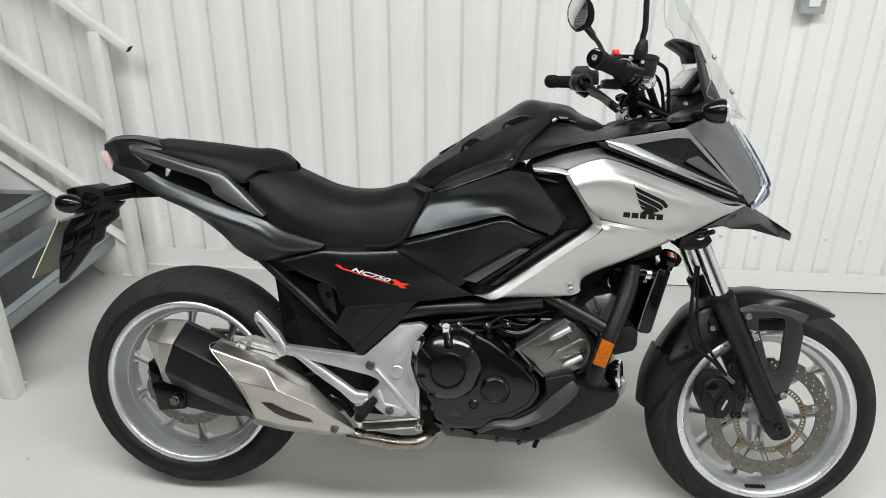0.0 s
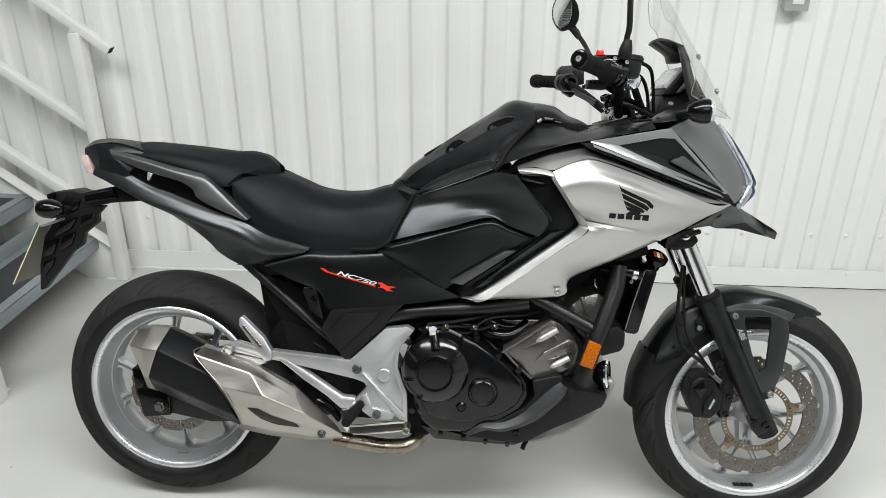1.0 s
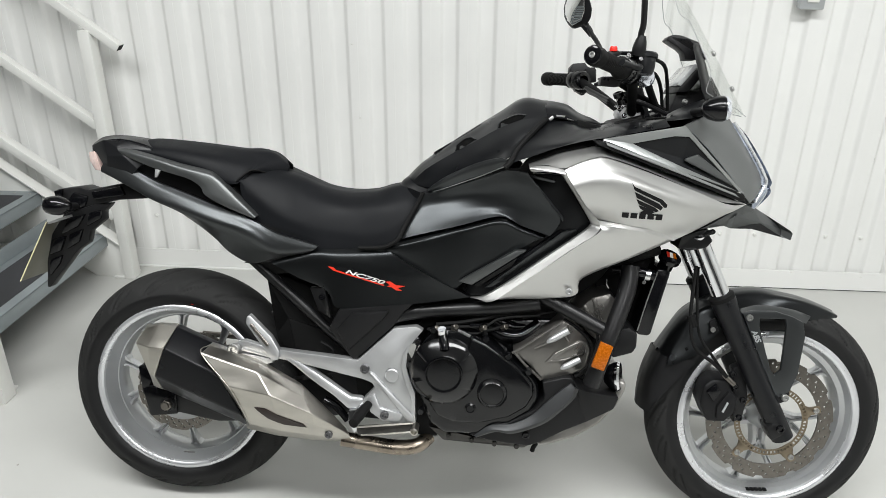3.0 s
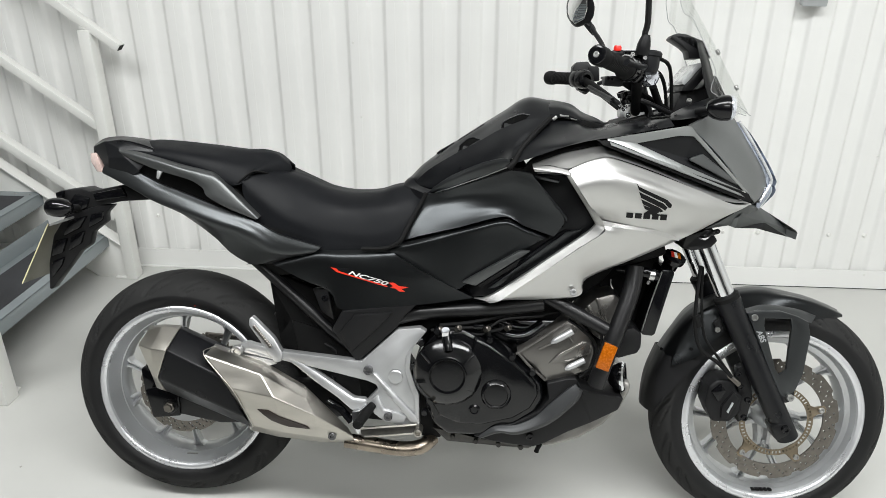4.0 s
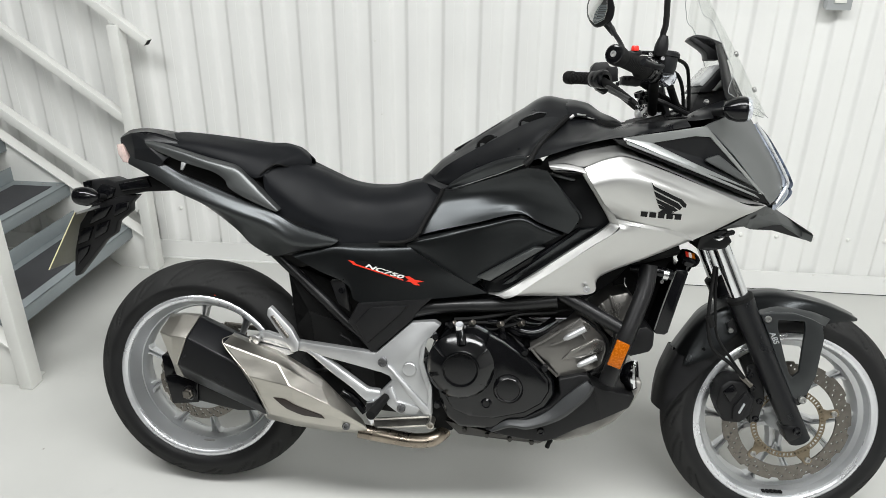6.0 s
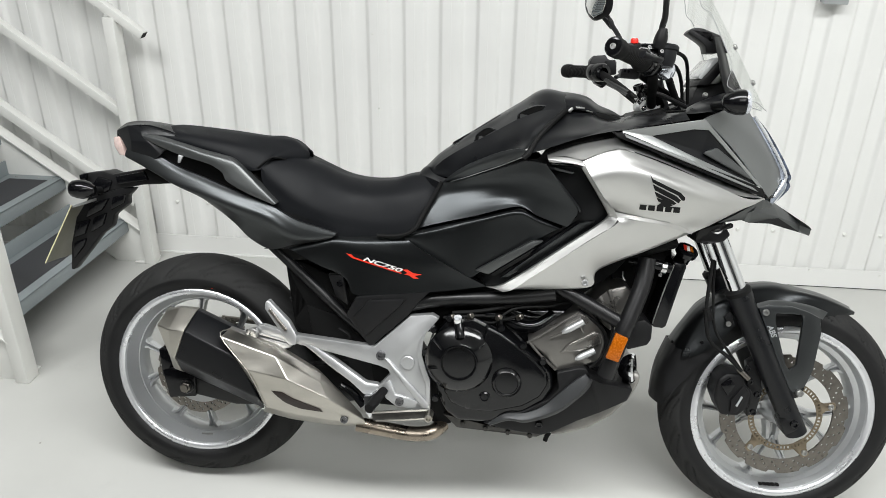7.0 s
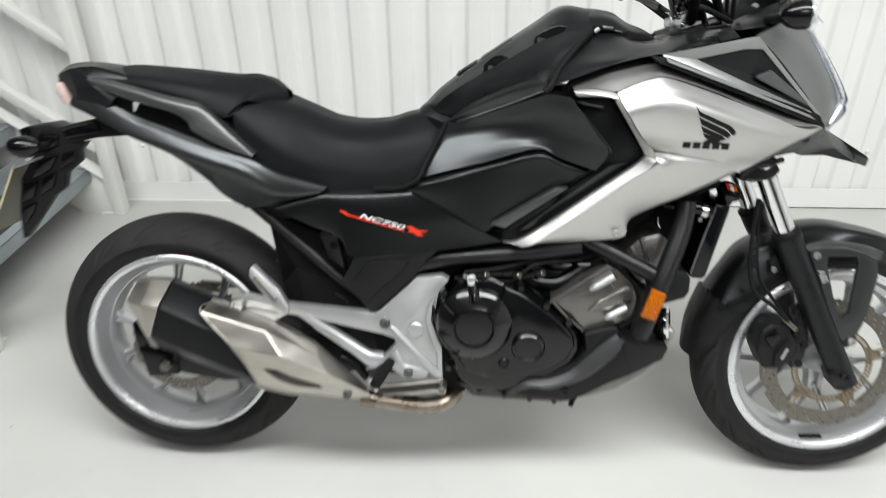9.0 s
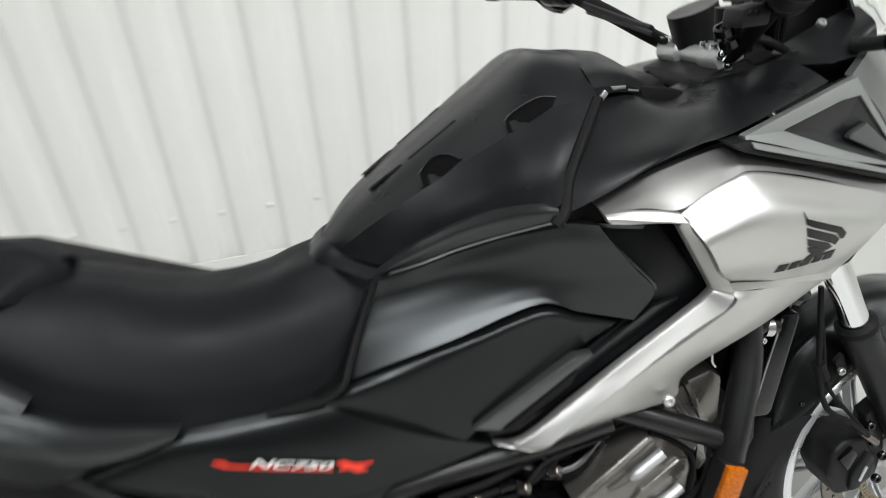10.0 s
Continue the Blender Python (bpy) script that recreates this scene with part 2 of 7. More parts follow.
def shell(points, faces, depth, width=0.004, segments=3):
    """A faceted skin given thickness along +y."""
    bm = bmesh.new()
    vs = [bm.verts.new(p) for p in points]
    fs = [bm.faces.new([vs[i] for i in f]) for f in faces]
    bmesh.ops.recalc_face_normals(bm, faces=fs)
    ex = bmesh.ops.extrude_face_region(bm, geom=fs, use_keep_orig=True)
    bmesh.ops.translate(bm, vec=(0, depth, 0), verts=[g for g in ex["geom"] if isinstance(g, bmesh.types.BMVert)])
    bmesh.ops.recalc_face_normals(bm, faces=bm.faces)
    return soften(bm, width, segments, 6.0)


def bend(points, stiff=1e-5):
    """A smooth height y(x, z) through points (x, y, z)."""
    p = np.array(points, float)
    q = p[:, [0, 2]]
    def kernel(d2):
        return np.where(d2 > 1e-12, d2 * np.log(np.maximum(d2, 1e-12)), 0.0)
    n = len(p)
    a = np.zeros((n + 3, n + 3))
    a[:n, :n] = kernel(((q[:, None] - q[None]) ** 2).sum(-1)) + stiff * np.eye(n)
    a[:n, n], a[:n, n + 1:] = 1, q
    a[n:, :n] = a[:n, n:].T
    w = np.linalg.solve(a, np.concatenate([p[:, 1], np.zeros(3)]))

    def height(x, z):
        d2 = (q[:, 0] - x) ** 2 + (q[:, 1] - z) ** 2
        return float(kernel(d2) @ w[:n] + w[n] + w[n + 1] * x + w[n + 2] * z)
    return height


def swell(points, order):
    """A low-order height y(x, z) close to points (x, y, z)."""
    p = np.array(points, float)
    mid = p.mean(0)

    def terms(x, z):
        x, z = (x - mid[0]) * 10, (z - mid[2]) * 10
        return [x ** i * z ** j for i in range(order + 1) for j in range(order + 1 - i)]
    w = np.linalg.lstsq(np.array([terms(q[0], q[2]) for q in p]), p[:, 1], rcond=None)[0]
    return lambda x, z: float(np.dot(terms(x, z), w))


def panel(outline, depth=0.01, inner=(), step=0.02, roll=0.006, stiff=1e-5, order=0):
    """A smoothly curved panel inside an outline (x, y, z), shaped by its corners and inner points, with a rolled edge."""
    height = swell(list(outline) + list(inner), order) if order else bend(list(outline) + list(inner), stiff)
    bm = bmesh.new()
    face = bm.faces.new([bm.verts.new((x, 0, z)) for x, y, z in outline])
    xs, zs = [p[0] for p in outline], [p[2] for p in outline]
    for axis, lo, hi in (((1, 0, 0), min(xs), max(xs)), ((0, 0, 1), min(zs), max(zs))):
        k = lo + step * 0.5
        while k < hi:
            bmesh.ops.bisect_plane(bm, geom=list(bm.verts) + list(bm.edges) + list(bm.faces), dist=1e-5, plane_co=Vector(axis) * k, plane_no=axis)
            k += step
    if roll:
        bmesh.ops.inset_region(bm, faces=list(bm.faces), thickness=roll, depth=0, use_even_offset=True, use_boundary=True)
        bmesh.ops.remove_doubles(bm, verts=bm.verts, dist=0.0002)
    rim = {v for e in bm.edges if len(e.link_faces) == 1 for v in e.verts}
    for v in bm.verts:
        v.co.y = height(v.co.x, v.co.z) + (roll * 0.55 if roll and v in rim else 0.0)
    ex = bmesh.ops.extrude_face_region(bm, geom=list(bm.faces), use_keep_orig=True)
    bmesh.ops.translate(bm, vec=(0, depth, 0), verts=[g for g in ex["geom"] if isinstance(g, bmesh.types.BMVert)])
    return bm


def curve(points, n):
    """A smooth line through points, with n steps between each two."""
    p = [Vector(q) for q in points]
    p = [2 * p[0] - p[1], *p, 2 * p[-1] - p[-2]]
    out = []
    for i in range(1, len(p) - 2):
        a, b, c, d = p[i - 1], p[i], p[i + 1], p[i + 2]
        for k in range(n):
            t = k / n
            out.append(0.5 * (2 * b + (c - a) * t + (2 * a - 5 * b + 4 * c - d) * t * t + (3 * b - a - 3 * c + d) * t ** 3))
    out.append(p[-2])
    return out


def net(rails, n=5, m=4, depth=0.008, both=False, flip=across):
    """A smooth skin over rails (lines of (x, y, z) with the same number of points), given thickness along +y.
    both: carried on to the left side by reflection; the first rail then lies in the middle plane."""
    fine = [curve(r, n) for r in rails]
    rows = [curve([r[i] for r in fine], m) for i in range(len(fine[0]))]
    if both:
        rows = [[flip(q) for q in reversed(r[1:])] + r for r in rows]
    bm = bmesh.new()
    vs = [[bm.verts.new(q) for q in r] for r in rows]
    fs = []
    for i in range(len(vs) - 1):
        for j in range(len(vs[0]) - 1):
            fs.append(bm.faces.new((vs[i][j], vs[i][j + 1], vs[i + 1][j + 1], vs[i + 1][j])))
    if depth:
        ex = bmesh.ops.extrude_face_region(bm, geom=fs, use_keep_orig=True)
        bmesh.ops.translate(bm, vec=(0, 0, -depth) if both else (0, depth, 0), verts=[g for g in ex["geom"] if isinstance(g, bmesh.types.BMVert)])
    bmesh.ops.remove_doubles(bm, verts=bm.verts, dist=0.00005)
    return bm


def tube(points, radius, n=6, sides=12, radii=None, flat=1.0):
    """A round bar along a smooth line; radii gives each given point its own radius."""
    line = curve(points, n) if len(points) > 2 else [Vector(q) for q in points]
    size = [radius] * len(line)
    if radii:
        size = [q.x for q in curve([(r, 0, 0) for r in radii], n)] if len(points) > 2 else radii
    bm = bmesh.new()
    rings, side = [], None
    for i, q in enumerate(line):
        way = (line[min(i + 1, len(line) - 1)] - line[max(i - 1, 0)]).normalized()
        if side is None:
            side = way.orthogonal().normalized()
        side = (side - way * side.dot(way)).normalized()
        up = way.cross(side)
        rings.append([bm.verts.new(q + size[i] * (math.cos(a) * side + math.sin(a) * up * flat)) for a in [2 * math.pi * k / sides for k in range(sides)]])
    for a, b in zip(rings, rings[1:]):
        for k in range(sides):
            bm.faces.new((a[k], a[(k + 1) % sides], b[(k + 1) % sides], b[k]))
    bm.faces.new(rings[0])
    bm.faces.new(rings[-1])
    return bm


def lathe(profile, at, axis=(0, -1, 0), n=40, closed=False):
    """A turned body: (radius, distance along the axis) pairs, from the point at."""
    ax = Vector(axis).normalized()
    s = ax.orthogonal().normalized()
    t = ax.cross(s)
    bm = bmesh.new()
    rings = []
    for r, d in profile:
        if r < 1e-6:
            rings.append([bm.verts.new(Vector(at) + ax * d)] * n)
        else:
            rings.append([bm.verts.new(Vector(at) + ax * d + r * (math.cos(a) * s + math.sin(a) * t)) for a in [2 * math.pi * k / n for k in range(n)]])
    pairs = list(zip(rings, rings[1:]))
    if closed:
        pairs.append((rings[-1], rings[0]))
    for a, b in pairs:
        for k in range(n):
            quad = []
            for v in (a[k], a[(k + 1) % n], b[(k + 1) % n], b[k]):
                if v not in quad:
                    quad.append(v)
            if len(quad) > 2:
                bm.faces.new(quad)
    return bm


def loft(rings, cap=True, width=0.0):
    """A body through closed rings of equal count."""
    bm = bmesh.new()
    vs = [[bm.verts.new(p) for p in r] for r in rings]
    n = len(rings[0])
    for a, b in zip(vs, vs[1:]):
        for k in range(n):
            bm.faces.new((a[k], a[(k + 1) % n], b[(k + 1) % n], b[k]))
    if cap:
        bm.faces.new(vs[0])
        bm.faces.new(vs[-1])
    bmesh.ops.recalc_face_normals(bm, faces=bm.faces)
    return soften(bm, width, 3, 10.0)


def bolt(parent, at, r, mat=ZINC, axis=(0, -1, 0), name="bolt", high=0.5):
    """A socket-head bolt with a dished middle."""
    bm = lathe([(r, -0.3 * r), (r, high * r), (0.85 * r, (high + 0.2) * r), (0.5 * r, (high + 0.2) * r), (0.45 * r, (high - 0.2) * r), (0, (high - 0.2) * r)], at, axis, 16)
    return part(name, bm, mat, parent)


def pierced(outer, holes, y0, y1):
    """A flat plate with round or other holes; loops of (x, z)."""
    bm = bmesh.new()
    edges = []
    for loop in [outer, *holes]:
        vs = [bm.verts.new((x, y0, z)) for x, z in loop]
        edges += [bm.edges.new((vs[i], vs[(i + 1) % len(vs)])) for i in range(len(vs))]
    bmesh.ops.triangle_fill(bm, use_beauty=True, use_dissolve=False, edges=edges)
    ex = bmesh.ops.extrude_face_region(bm, geom=list(bm.faces), use_keep_orig=True)
    bmesh.ops.translate(bm, vec=(0, y1 - y0, 0), verts=[g for g in ex["geom"] if isinstance(g, bmesh.types.BMVert)])
    return bm


def ring(r, n, cx=0.0, cz=0.0, a0=0.0):
    return [(cx + r * math.cos(a0 + 2 * math.pi * k / n), cz + r * math.sin(a0 + 2 * math.pi * k / n)) for k in range(n)]


def laid_on(points, target, off=0.0012, step=0.012):
    """A thin film that follows a surface seen from the right; the outline's (x, z) is laid onto it."""
    tree = BVHTree.FromPolygons([v.co for v in target.data.vertices], [p.vertices for p in target.data.polygons])
    bm = bmesh.new()
    face = bm.faces.new([bm.verts.new((p[0], 0, p[-1])) for p in points])
    for axis, k0 in (((1, 0, 0), 0), ((0, 0, 1), -1)):
        vals = [p[k0] for p in points]
        k = min(vals) + step * 0.5
        while k < max(vals):
            bmesh.ops.bisect_plane(bm, geom=list(bm.verts) + list(bm.edges) + list(bm.faces), dist=1e-6, plane_co=Vector(axis) * k, plane_no=axis)
            k += step
    settle(bm, tree, off)
    ex = bmesh.ops.extrude_face_region(bm, geom=list(bm.faces), use_keep_orig=True)
    bmesh.ops.translate(bm, vec=(0, off * 0.8, 0), verts=[g for g in ex["geom"] if isinstance(g, bmesh.types.BMVert)])
    return bm


def surface_at(target, p):
    """The point of a mesh object straight behind p, looking along y."""
    tree = BVHTree.FromPolygons([v.co for v in target.data.vertices], [f.vertices for f in target.data.polygons])
    hit = tree.ray_cast(Vector((p[0], -1.0, p[2])), Vector((0, 1, 0)))[0]
    return hit if hit else Vector(p)


def settle(bm, tree, off):
    low = []
    for v in bm.verts:
        hit, normal, _, _ = tree.ray_cast(Vector((v.co.x, -1.0, v.co.z)), Vector((0, 1, 0)))
        if hit:
            v.co.y = hit.y - off
        else:
            low.append(v)
    done = [v for v in bm.verts if v not in low]
    for v in low:
        if done:
            v.co.y = min(done, key=lambda q: (q.co.x - v.co.x) ** 2 + (q.co.z - v.co.z) ** 2).co.y


def thing(name, label, category, m=None, group=""):
    ob = new(name)
    ob.empty_display_size = 0.1
    if m is not None:
        ob.matrix_world = m
    return tagged(ob, label, category, group)


def structure(ob):
    return tagged(ob, kind="structure")


# ---- the room ----
ROOM_W, ROOM_E, ROOM_S, ROOM_H = -4.2, 5.4, -9.0, 3.4
floor = structure(part("floor", cuboid(ROOM_W, ROOM_E, ROOM_S, 0.12, -0.12, 0), FLOOR_PAINT, label="pale grey painted concrete floor with scuffs"))
# Ceiling and three walls are unseen, added to enclose and shape the light.
structure(part("ceiling", cuboid(ROOM_W, ROOM_E, ROOM_S, 0.12, ROOM_H, ROOM_H + 0.1), UNSEEN_CEILING))
structure(part("wall_west", cuboid(ROOM_W - 0.12, ROOM_W, ROOM_S, 0.12, 0, ROOM_H), UNSEEN_WALL_DARK))
structure(part("wall_east", cuboid(ROOM_E, ROOM_E + 0.12, ROOM_S, 0.12, 0, ROOM_H), WHITE_SHEET))
structure(part("wall_south", cuboid(ROOM_W - 0.12, ROOM_E + 0.12, ROOM_S - 0.12, ROOM_S, 0, ROOM_H), UNSEEN_WALL_DARK))


# north wall: profiled steel sheet, ribs every 147.5 mm
PITCH, RIB_0 = 0.1475, -0.002


def profiled_wall():
    bm = bmesh.new()
    line = []
    for k in range(-29, 37):
        x = RIB_0 + k * PITCH
        line += [(x - 0.004, 0.0), (x + 0.001, 0.0012), (x + 0.005, 0.005), (x + 0.010, 0.011), (x + 0.014, 0.0148), (x + 0.020, 0.016), (x + 0.057, 0.016), (x + 0.063, 0.0148), (x + 0.067, 0.011), (x + 0.072, 0.005), (x + 0.076, 0.0012),
                 (x + 0.081, 0.0), (x + 0.112, 0.0), (x + 0.1125, 0.0008)]
    pts = [(x, y) for x, y in line if ROOM_W < x < ROOM_E]
    low = [bm.verts.new((x, y, 0.0)) for x, y in pts]
    top = [bm.verts.new((x, y, ROOM_H)) for x, y in pts]
    for i in range(len(pts) - 1):
        bm.faces.new((low[i], low[i + 1], top[i + 1], top[i]))
    back = [bm.verts.new((x, 0.12, z)) for x, z in ((ROOM_W, 0), (ROOM_E, 0), (ROOM_E, ROOM_H), (ROOM_W, ROOM_H))]
    bm.faces.new(back)
    return bm


wall = structure(part("wall_north", profiled_wall(), WHITE_SHEET, label="white profiled steel cladding with vertical ribs", sharp=40))
trim = structure(part("baseboard", join(cuboid(ROOM_W, 0.62, -0.006, -0.002, 0.0, 0.088), cuboid(0.615, ROOM_E, -0.0085, -0.0045, 0.0055, 0.09),
                                        cuboid(ROOM_W, 0.60, -0.016, -0.0075, 0.0, 0.006)), WHITE_SHEET, label="white folded steel base flashing"))
# The shadow line at the wall's foot is a near-black strip.
part("shadow_gap", cuboid(0.62, ROOM_E - 0.01, -0.0040, -0.0005, 0.0, 0.0070), RUBBER_AND_SHADE, trim, "dark strip painting the shade under the flashing")
for k in range(-10, 22):
    x = RIB_0 + k * PITCH + 0.038
    part("screw", lathe([(0.010, 0), (0.010, 0.002), (0.006, 0.004), (0.005, 0.008), (0, 0.008)], (x, 0.016, 0.246), n=10), WHITE_PAINT, wall)
    if k % 2 == 0:
        part("screw", lathe([(0.005, 0), (0.004, 0.003), (0, 0.003)], (x + 0.03, -0.008, 0.06 + 0.012 * (k % 3)), n=8), WHITE_PAINT, trim)
for x, z in ((2.36, 0.60), (0.235, 1.02), (0.255, 0.72)):
    part("screw", lathe([(0.004, 0), (0.004, 0.001), (0.002, 0.003), (0, 0.003)], (x, 0.0, z), n=8), WHITE_PAINT, wall)


def wall_switch():
    sw = thing("wall_switch", "grey metal-clad switch box with white rocker on the cladding", "switch", pose(1.970, 0, 1.224))
    part("back_box", cuboid(-0.043, 0.043, -0.040, 0.0, -0.045, 0.045, 0.008), BOX_GREY, sw)
    part("cover_plate", cuboid(-0.0445, 0.0445, -0.048, -0.040, -0.0465, 0.0465, 0.004), BOX_GREY, sw)
    part("rocker", cuboid(-0.021, 0.021, -0.054, -0.048, -0.021, 0.021, 0.002), SWITCH_WHITE, sw, "white plastic rocker")
    for x in (-0.035, 0.035):
        bolt(sw, (x, -0.048, -0.005), 0.0045, ZINC, name="screw", high=0.3)


wall_switch()

# small chips and scuffs on the paint
rng = random.Random(4)
for x, y, r in ((0.62, -1.62, 0.006), (0.60, -1.70, 0.010), (-0.22, -1.62, 0.004), (0.28, -1.72, 0.005), (0.95, -1.60, 0.004), (1.05, -1.83, 0.006), (-0.55, -1.35, 0.004), (0.02, -1.95, 0.005), (1.52, -1.72, 0.005), (0.72, -1.86, 0.004), (-0.35, -0.75, 0.005), (1.95, -0.9, 0.004)):
    bm = bmesh.new()
    bm.faces.new([bm.verts.new((x + r * rng.uniform(0.4, 1.2) * math.cos(a), y + r * rng.uniform(0.4, 1.6) * math.sin(a), 0.0006)) for a in [2 * math.pi * k / 9 for k in range(9)]])
    part("paint_chip", bm, SUMP_GREY, floor)


def staircase():
    """Steel stair that climbs to the west, beside the north wall."""
    st = thing("staircase", "white steel staircase with grey tray treads beside the cladding", "staircase")
    rise = 0.752

    def bar(x0, z0, x1, z1, y0, y1, h, name, width=0.004):
        """A sloping bar of depth h, its upper edge from (x0, z0) to (x1, z1)."""
        return part(name, prism([(x0, z0), (x1, z1), (x1 - 0.6 * h, z1 - 0.8 * h), (x0 - 0.6 * h, z0 - 0.8 * h)], y0, y1, width), WHITE_PAINT, st)

    def side(y0, y1, name_y):
        far = y0 > -0.5
        top = bar(-0.655, 1.020, -2.6, 1.020 + 1.945 * rise, y0 + 0.008, y1 - 0.008, 0.032, "handrail", 0.003)
        # The tube is solid; a near-black plate paints its unlit inside.
        part("open_end", prism([(-0.6565, 1.0175), (-0.6555, 1.0178), (-0.6705, 0.9975), (-0.6715, 0.9972)], y0 + 0.012, y1 - 0.012, 0), RUBBER_AND_SHADE, top, "dark plate painting the shaded inside of the tube end")
        bar(-0.80, 0.706, -2.6, 0.706 + 1.8 * rise, y0 + 0.008, y1 - 0.008, 0.034, "middle_rail", 0.003)
        bar(-0.80, 0.310, -2.6, 0.310 + 1.8 * rise, y0 + 0.006, y1 - 0.006, 0.040, "lower_rail", 0.003)
        part("post", cuboid(-0.813, -0.766, y0, y1, 0.0, 1.075, 0.004), WHITE_PAINT, st)
        part("post", cuboid(-2.213, -2.166, y0, y1, 1.1, 2.1, 0.004), WHITE_PAINT, st)
        # stringer plate with a folded upper edge
        line = [(-0.80, 0.158), (-2.9, 0.158 + 2.1 * rise), (-2.9, -0.115 + 2.1 * rise), (-0.953, 0.0), (-0.80, 0.0)]
        part("stringer", join(prism(line, y0 + 0.022, y0 + 0.030, 0.001), prism([(-0.80, 0.160), (-2.9, 0.160 + 2.1 * rise), (-2.9, 0.152 + 2.1 * rise), (-0.80, 0.152)], y0, y1, 0.001)),
             WHITE_PAINT, st)
        fp = part("foot_plate", cuboid(-0.865 if far else -0.84, -0.780 if far else -0.785, y0 + 0.005 if far else y0 + 0.03, y1 + 0.03 if far else y1 + 0.04, 0.0, 0.007, 0.002), WHITE_PAINT, st)
        bolt(fp, (-0.816 if far else -0.805, y0 + 0.030 if far else y1 + 0.018, 0.007), 0.011, ZINC, (0, 0, 1))

    side(-0.15, -0.09, "far")
    side(-1.075, -1.015, "near")
    for k in range(9):
        x, z = -0.874 - 0.2535 * k, 0.206 + 0.1905 * k
        t = part("tread", join(cuboid(x - 0.255, x, -1.04, -0.128, z - 0.006, z, 0.001), cuboid(x - 0.004, x, -1.04, -0.128, z - 0.055, z - 0.001, 0.001),
                               cuboid(x - 0.255, x - 0.251, -1.04, -0.128, z - 0.055, z - 0.001, 0.001)), GREY_PLATE, st, "grey steel tray tread")
        part("upstand", cuboid(x - 0.2595, x - 0.2555, -1.04, -0.128, z - 0.055, z + 0.062, 0.001), GREY_PLATE, st)
        part("grip_insert", cuboid(x - 0.215, x - 0.042, -0.985, -0.185, z, z + 0.002, 0), GRIP_MAT, t, "dark grip mat")
        for xx, yy in ((-0.03, -0.16), (-0.10, -0.155), (-0.20, -0.155)):
            bolt(t, (x + xx, yy, z), 0.006, ZINC, (0, 0, 1), name="rivet", high=0.3)


staircase()


# ---- the motorcycle: x forward from the rear axle, y to its left, z up its own middle plane ----
LEAN, STEER = 13.47, 2.68
BIKE = Matrix.Translation((0.0, -1.378, 0.0)) @ pose(0, 0, 0, 0, 0, -0.10) @ pose(0, 0, 0, -LEAN, 0, 0)
bike = thing("motorcycle", "silver and graphite adventure motorcycle leaning on a painted floor", "motorcycle", BIKE)

# wheels
REAR_AXLE = Vector((0.0, 0.0, 0.312))
RAKE = radians(27)
STEER_AXIS = Vector((-math.sin(RAKE), 0, math.cos(RAKE)))
AHEAD = Vector((math.cos(RAKE), 0, math.sin(RAKE)))
HEAD = Vector((1.535, 0, 0.300)) - 0.038 * AHEAD
TURN = Matrix.Translation(HEAD) @ Matrix.Rotation(radians(STEER), 4, STEER_AXIS) @ Matrix.Translation(-HEAD)
FRONT_AXLE = TURN @ Vector((1.535, 0, 0.300))
WHEEL_SIDE = (TURN.to_3x3() @ Vector((0, 1, 0))).normalized()


def tyre_mesh(radius, half, bead, bead_half, pattern):
    """A tyre with cut tread grooves; pattern(angle, across) gives the groove depth as a share."""
    n, m = 1000, 60
    bm = bmesh.new()
    rows = []
    for i in range(n):
        a = 2 * math.pi * i / n
        row = []
        for j in range(m + 1):
            s = -1 + 2 * j / m
            q = abs(s)
            if q < 0.72:
                b = q / 0.72 * radians(78)
                y, r = half * math.sin(b) / math.sin(radians(78)), radius - half * 0.86 * (1 - math.cos(b))
                cut = pattern(a, s / 0.72)
                r -= 0.0045 * cut * math.cos(b)
                y -= 0.0045 * cut * math.sin(b)
            else:
                k = (q - 0.72) / 0.28
                r0 = radius - half * 0.86 * (1 - math.cos(radians(78)))
                r = r0 + (bead - r0) * k
                y = half + (bead_half - half) * k ** 1.6 + 0.003 * math.sin(math.pi * k) + (0.0012 if 0.10 < k < 0.16 or 0.66 < k < 0.72 else 0.0)
            row.append(bm.verts.new((r * math.cos(a), math.copysign(y, s) if q else 0.0, r * math.sin(a))))
        rows.append(row)
    for i in range(n):
        a, b = rows[i], rows[(i + 1) % n]
        for j in range(m):
            face = bm.faces.new((a[j], a[j + 1], b[j + 1], b[j]))
            face.material_index = 1 if abs(2 * j + 1 - m) < 0.70 * m else 0
    return bm


def tread(count, lean, wide):
    def cut(turns, width):
        d = turns % 1.0
        return max(0.0, 1.0 - (2 * min(d, 1.0 - d) / width) ** 2)

    def fade(k, lo, hi):
        return max(0.0, min(1.0, (k - lo) / 0.06, (hi - k) / 0.06))

    def pattern(a, s):
        k = abs(s)
        turns = a * count / (2 * math.pi) + (0.5 if s > 0 else 0.0)
        long = cut(turns + lean * k * (1.6 - 0.6 * k), wide * (0.6 + 0.6 * k)) * fade(k, 0.1, 0.86)
        short = cut(turns + 0.45 + lean * 1.3 * k, wide * 0.7) * fade(k, 0.52, 0.94)
        return max(long, short)
    return pattern


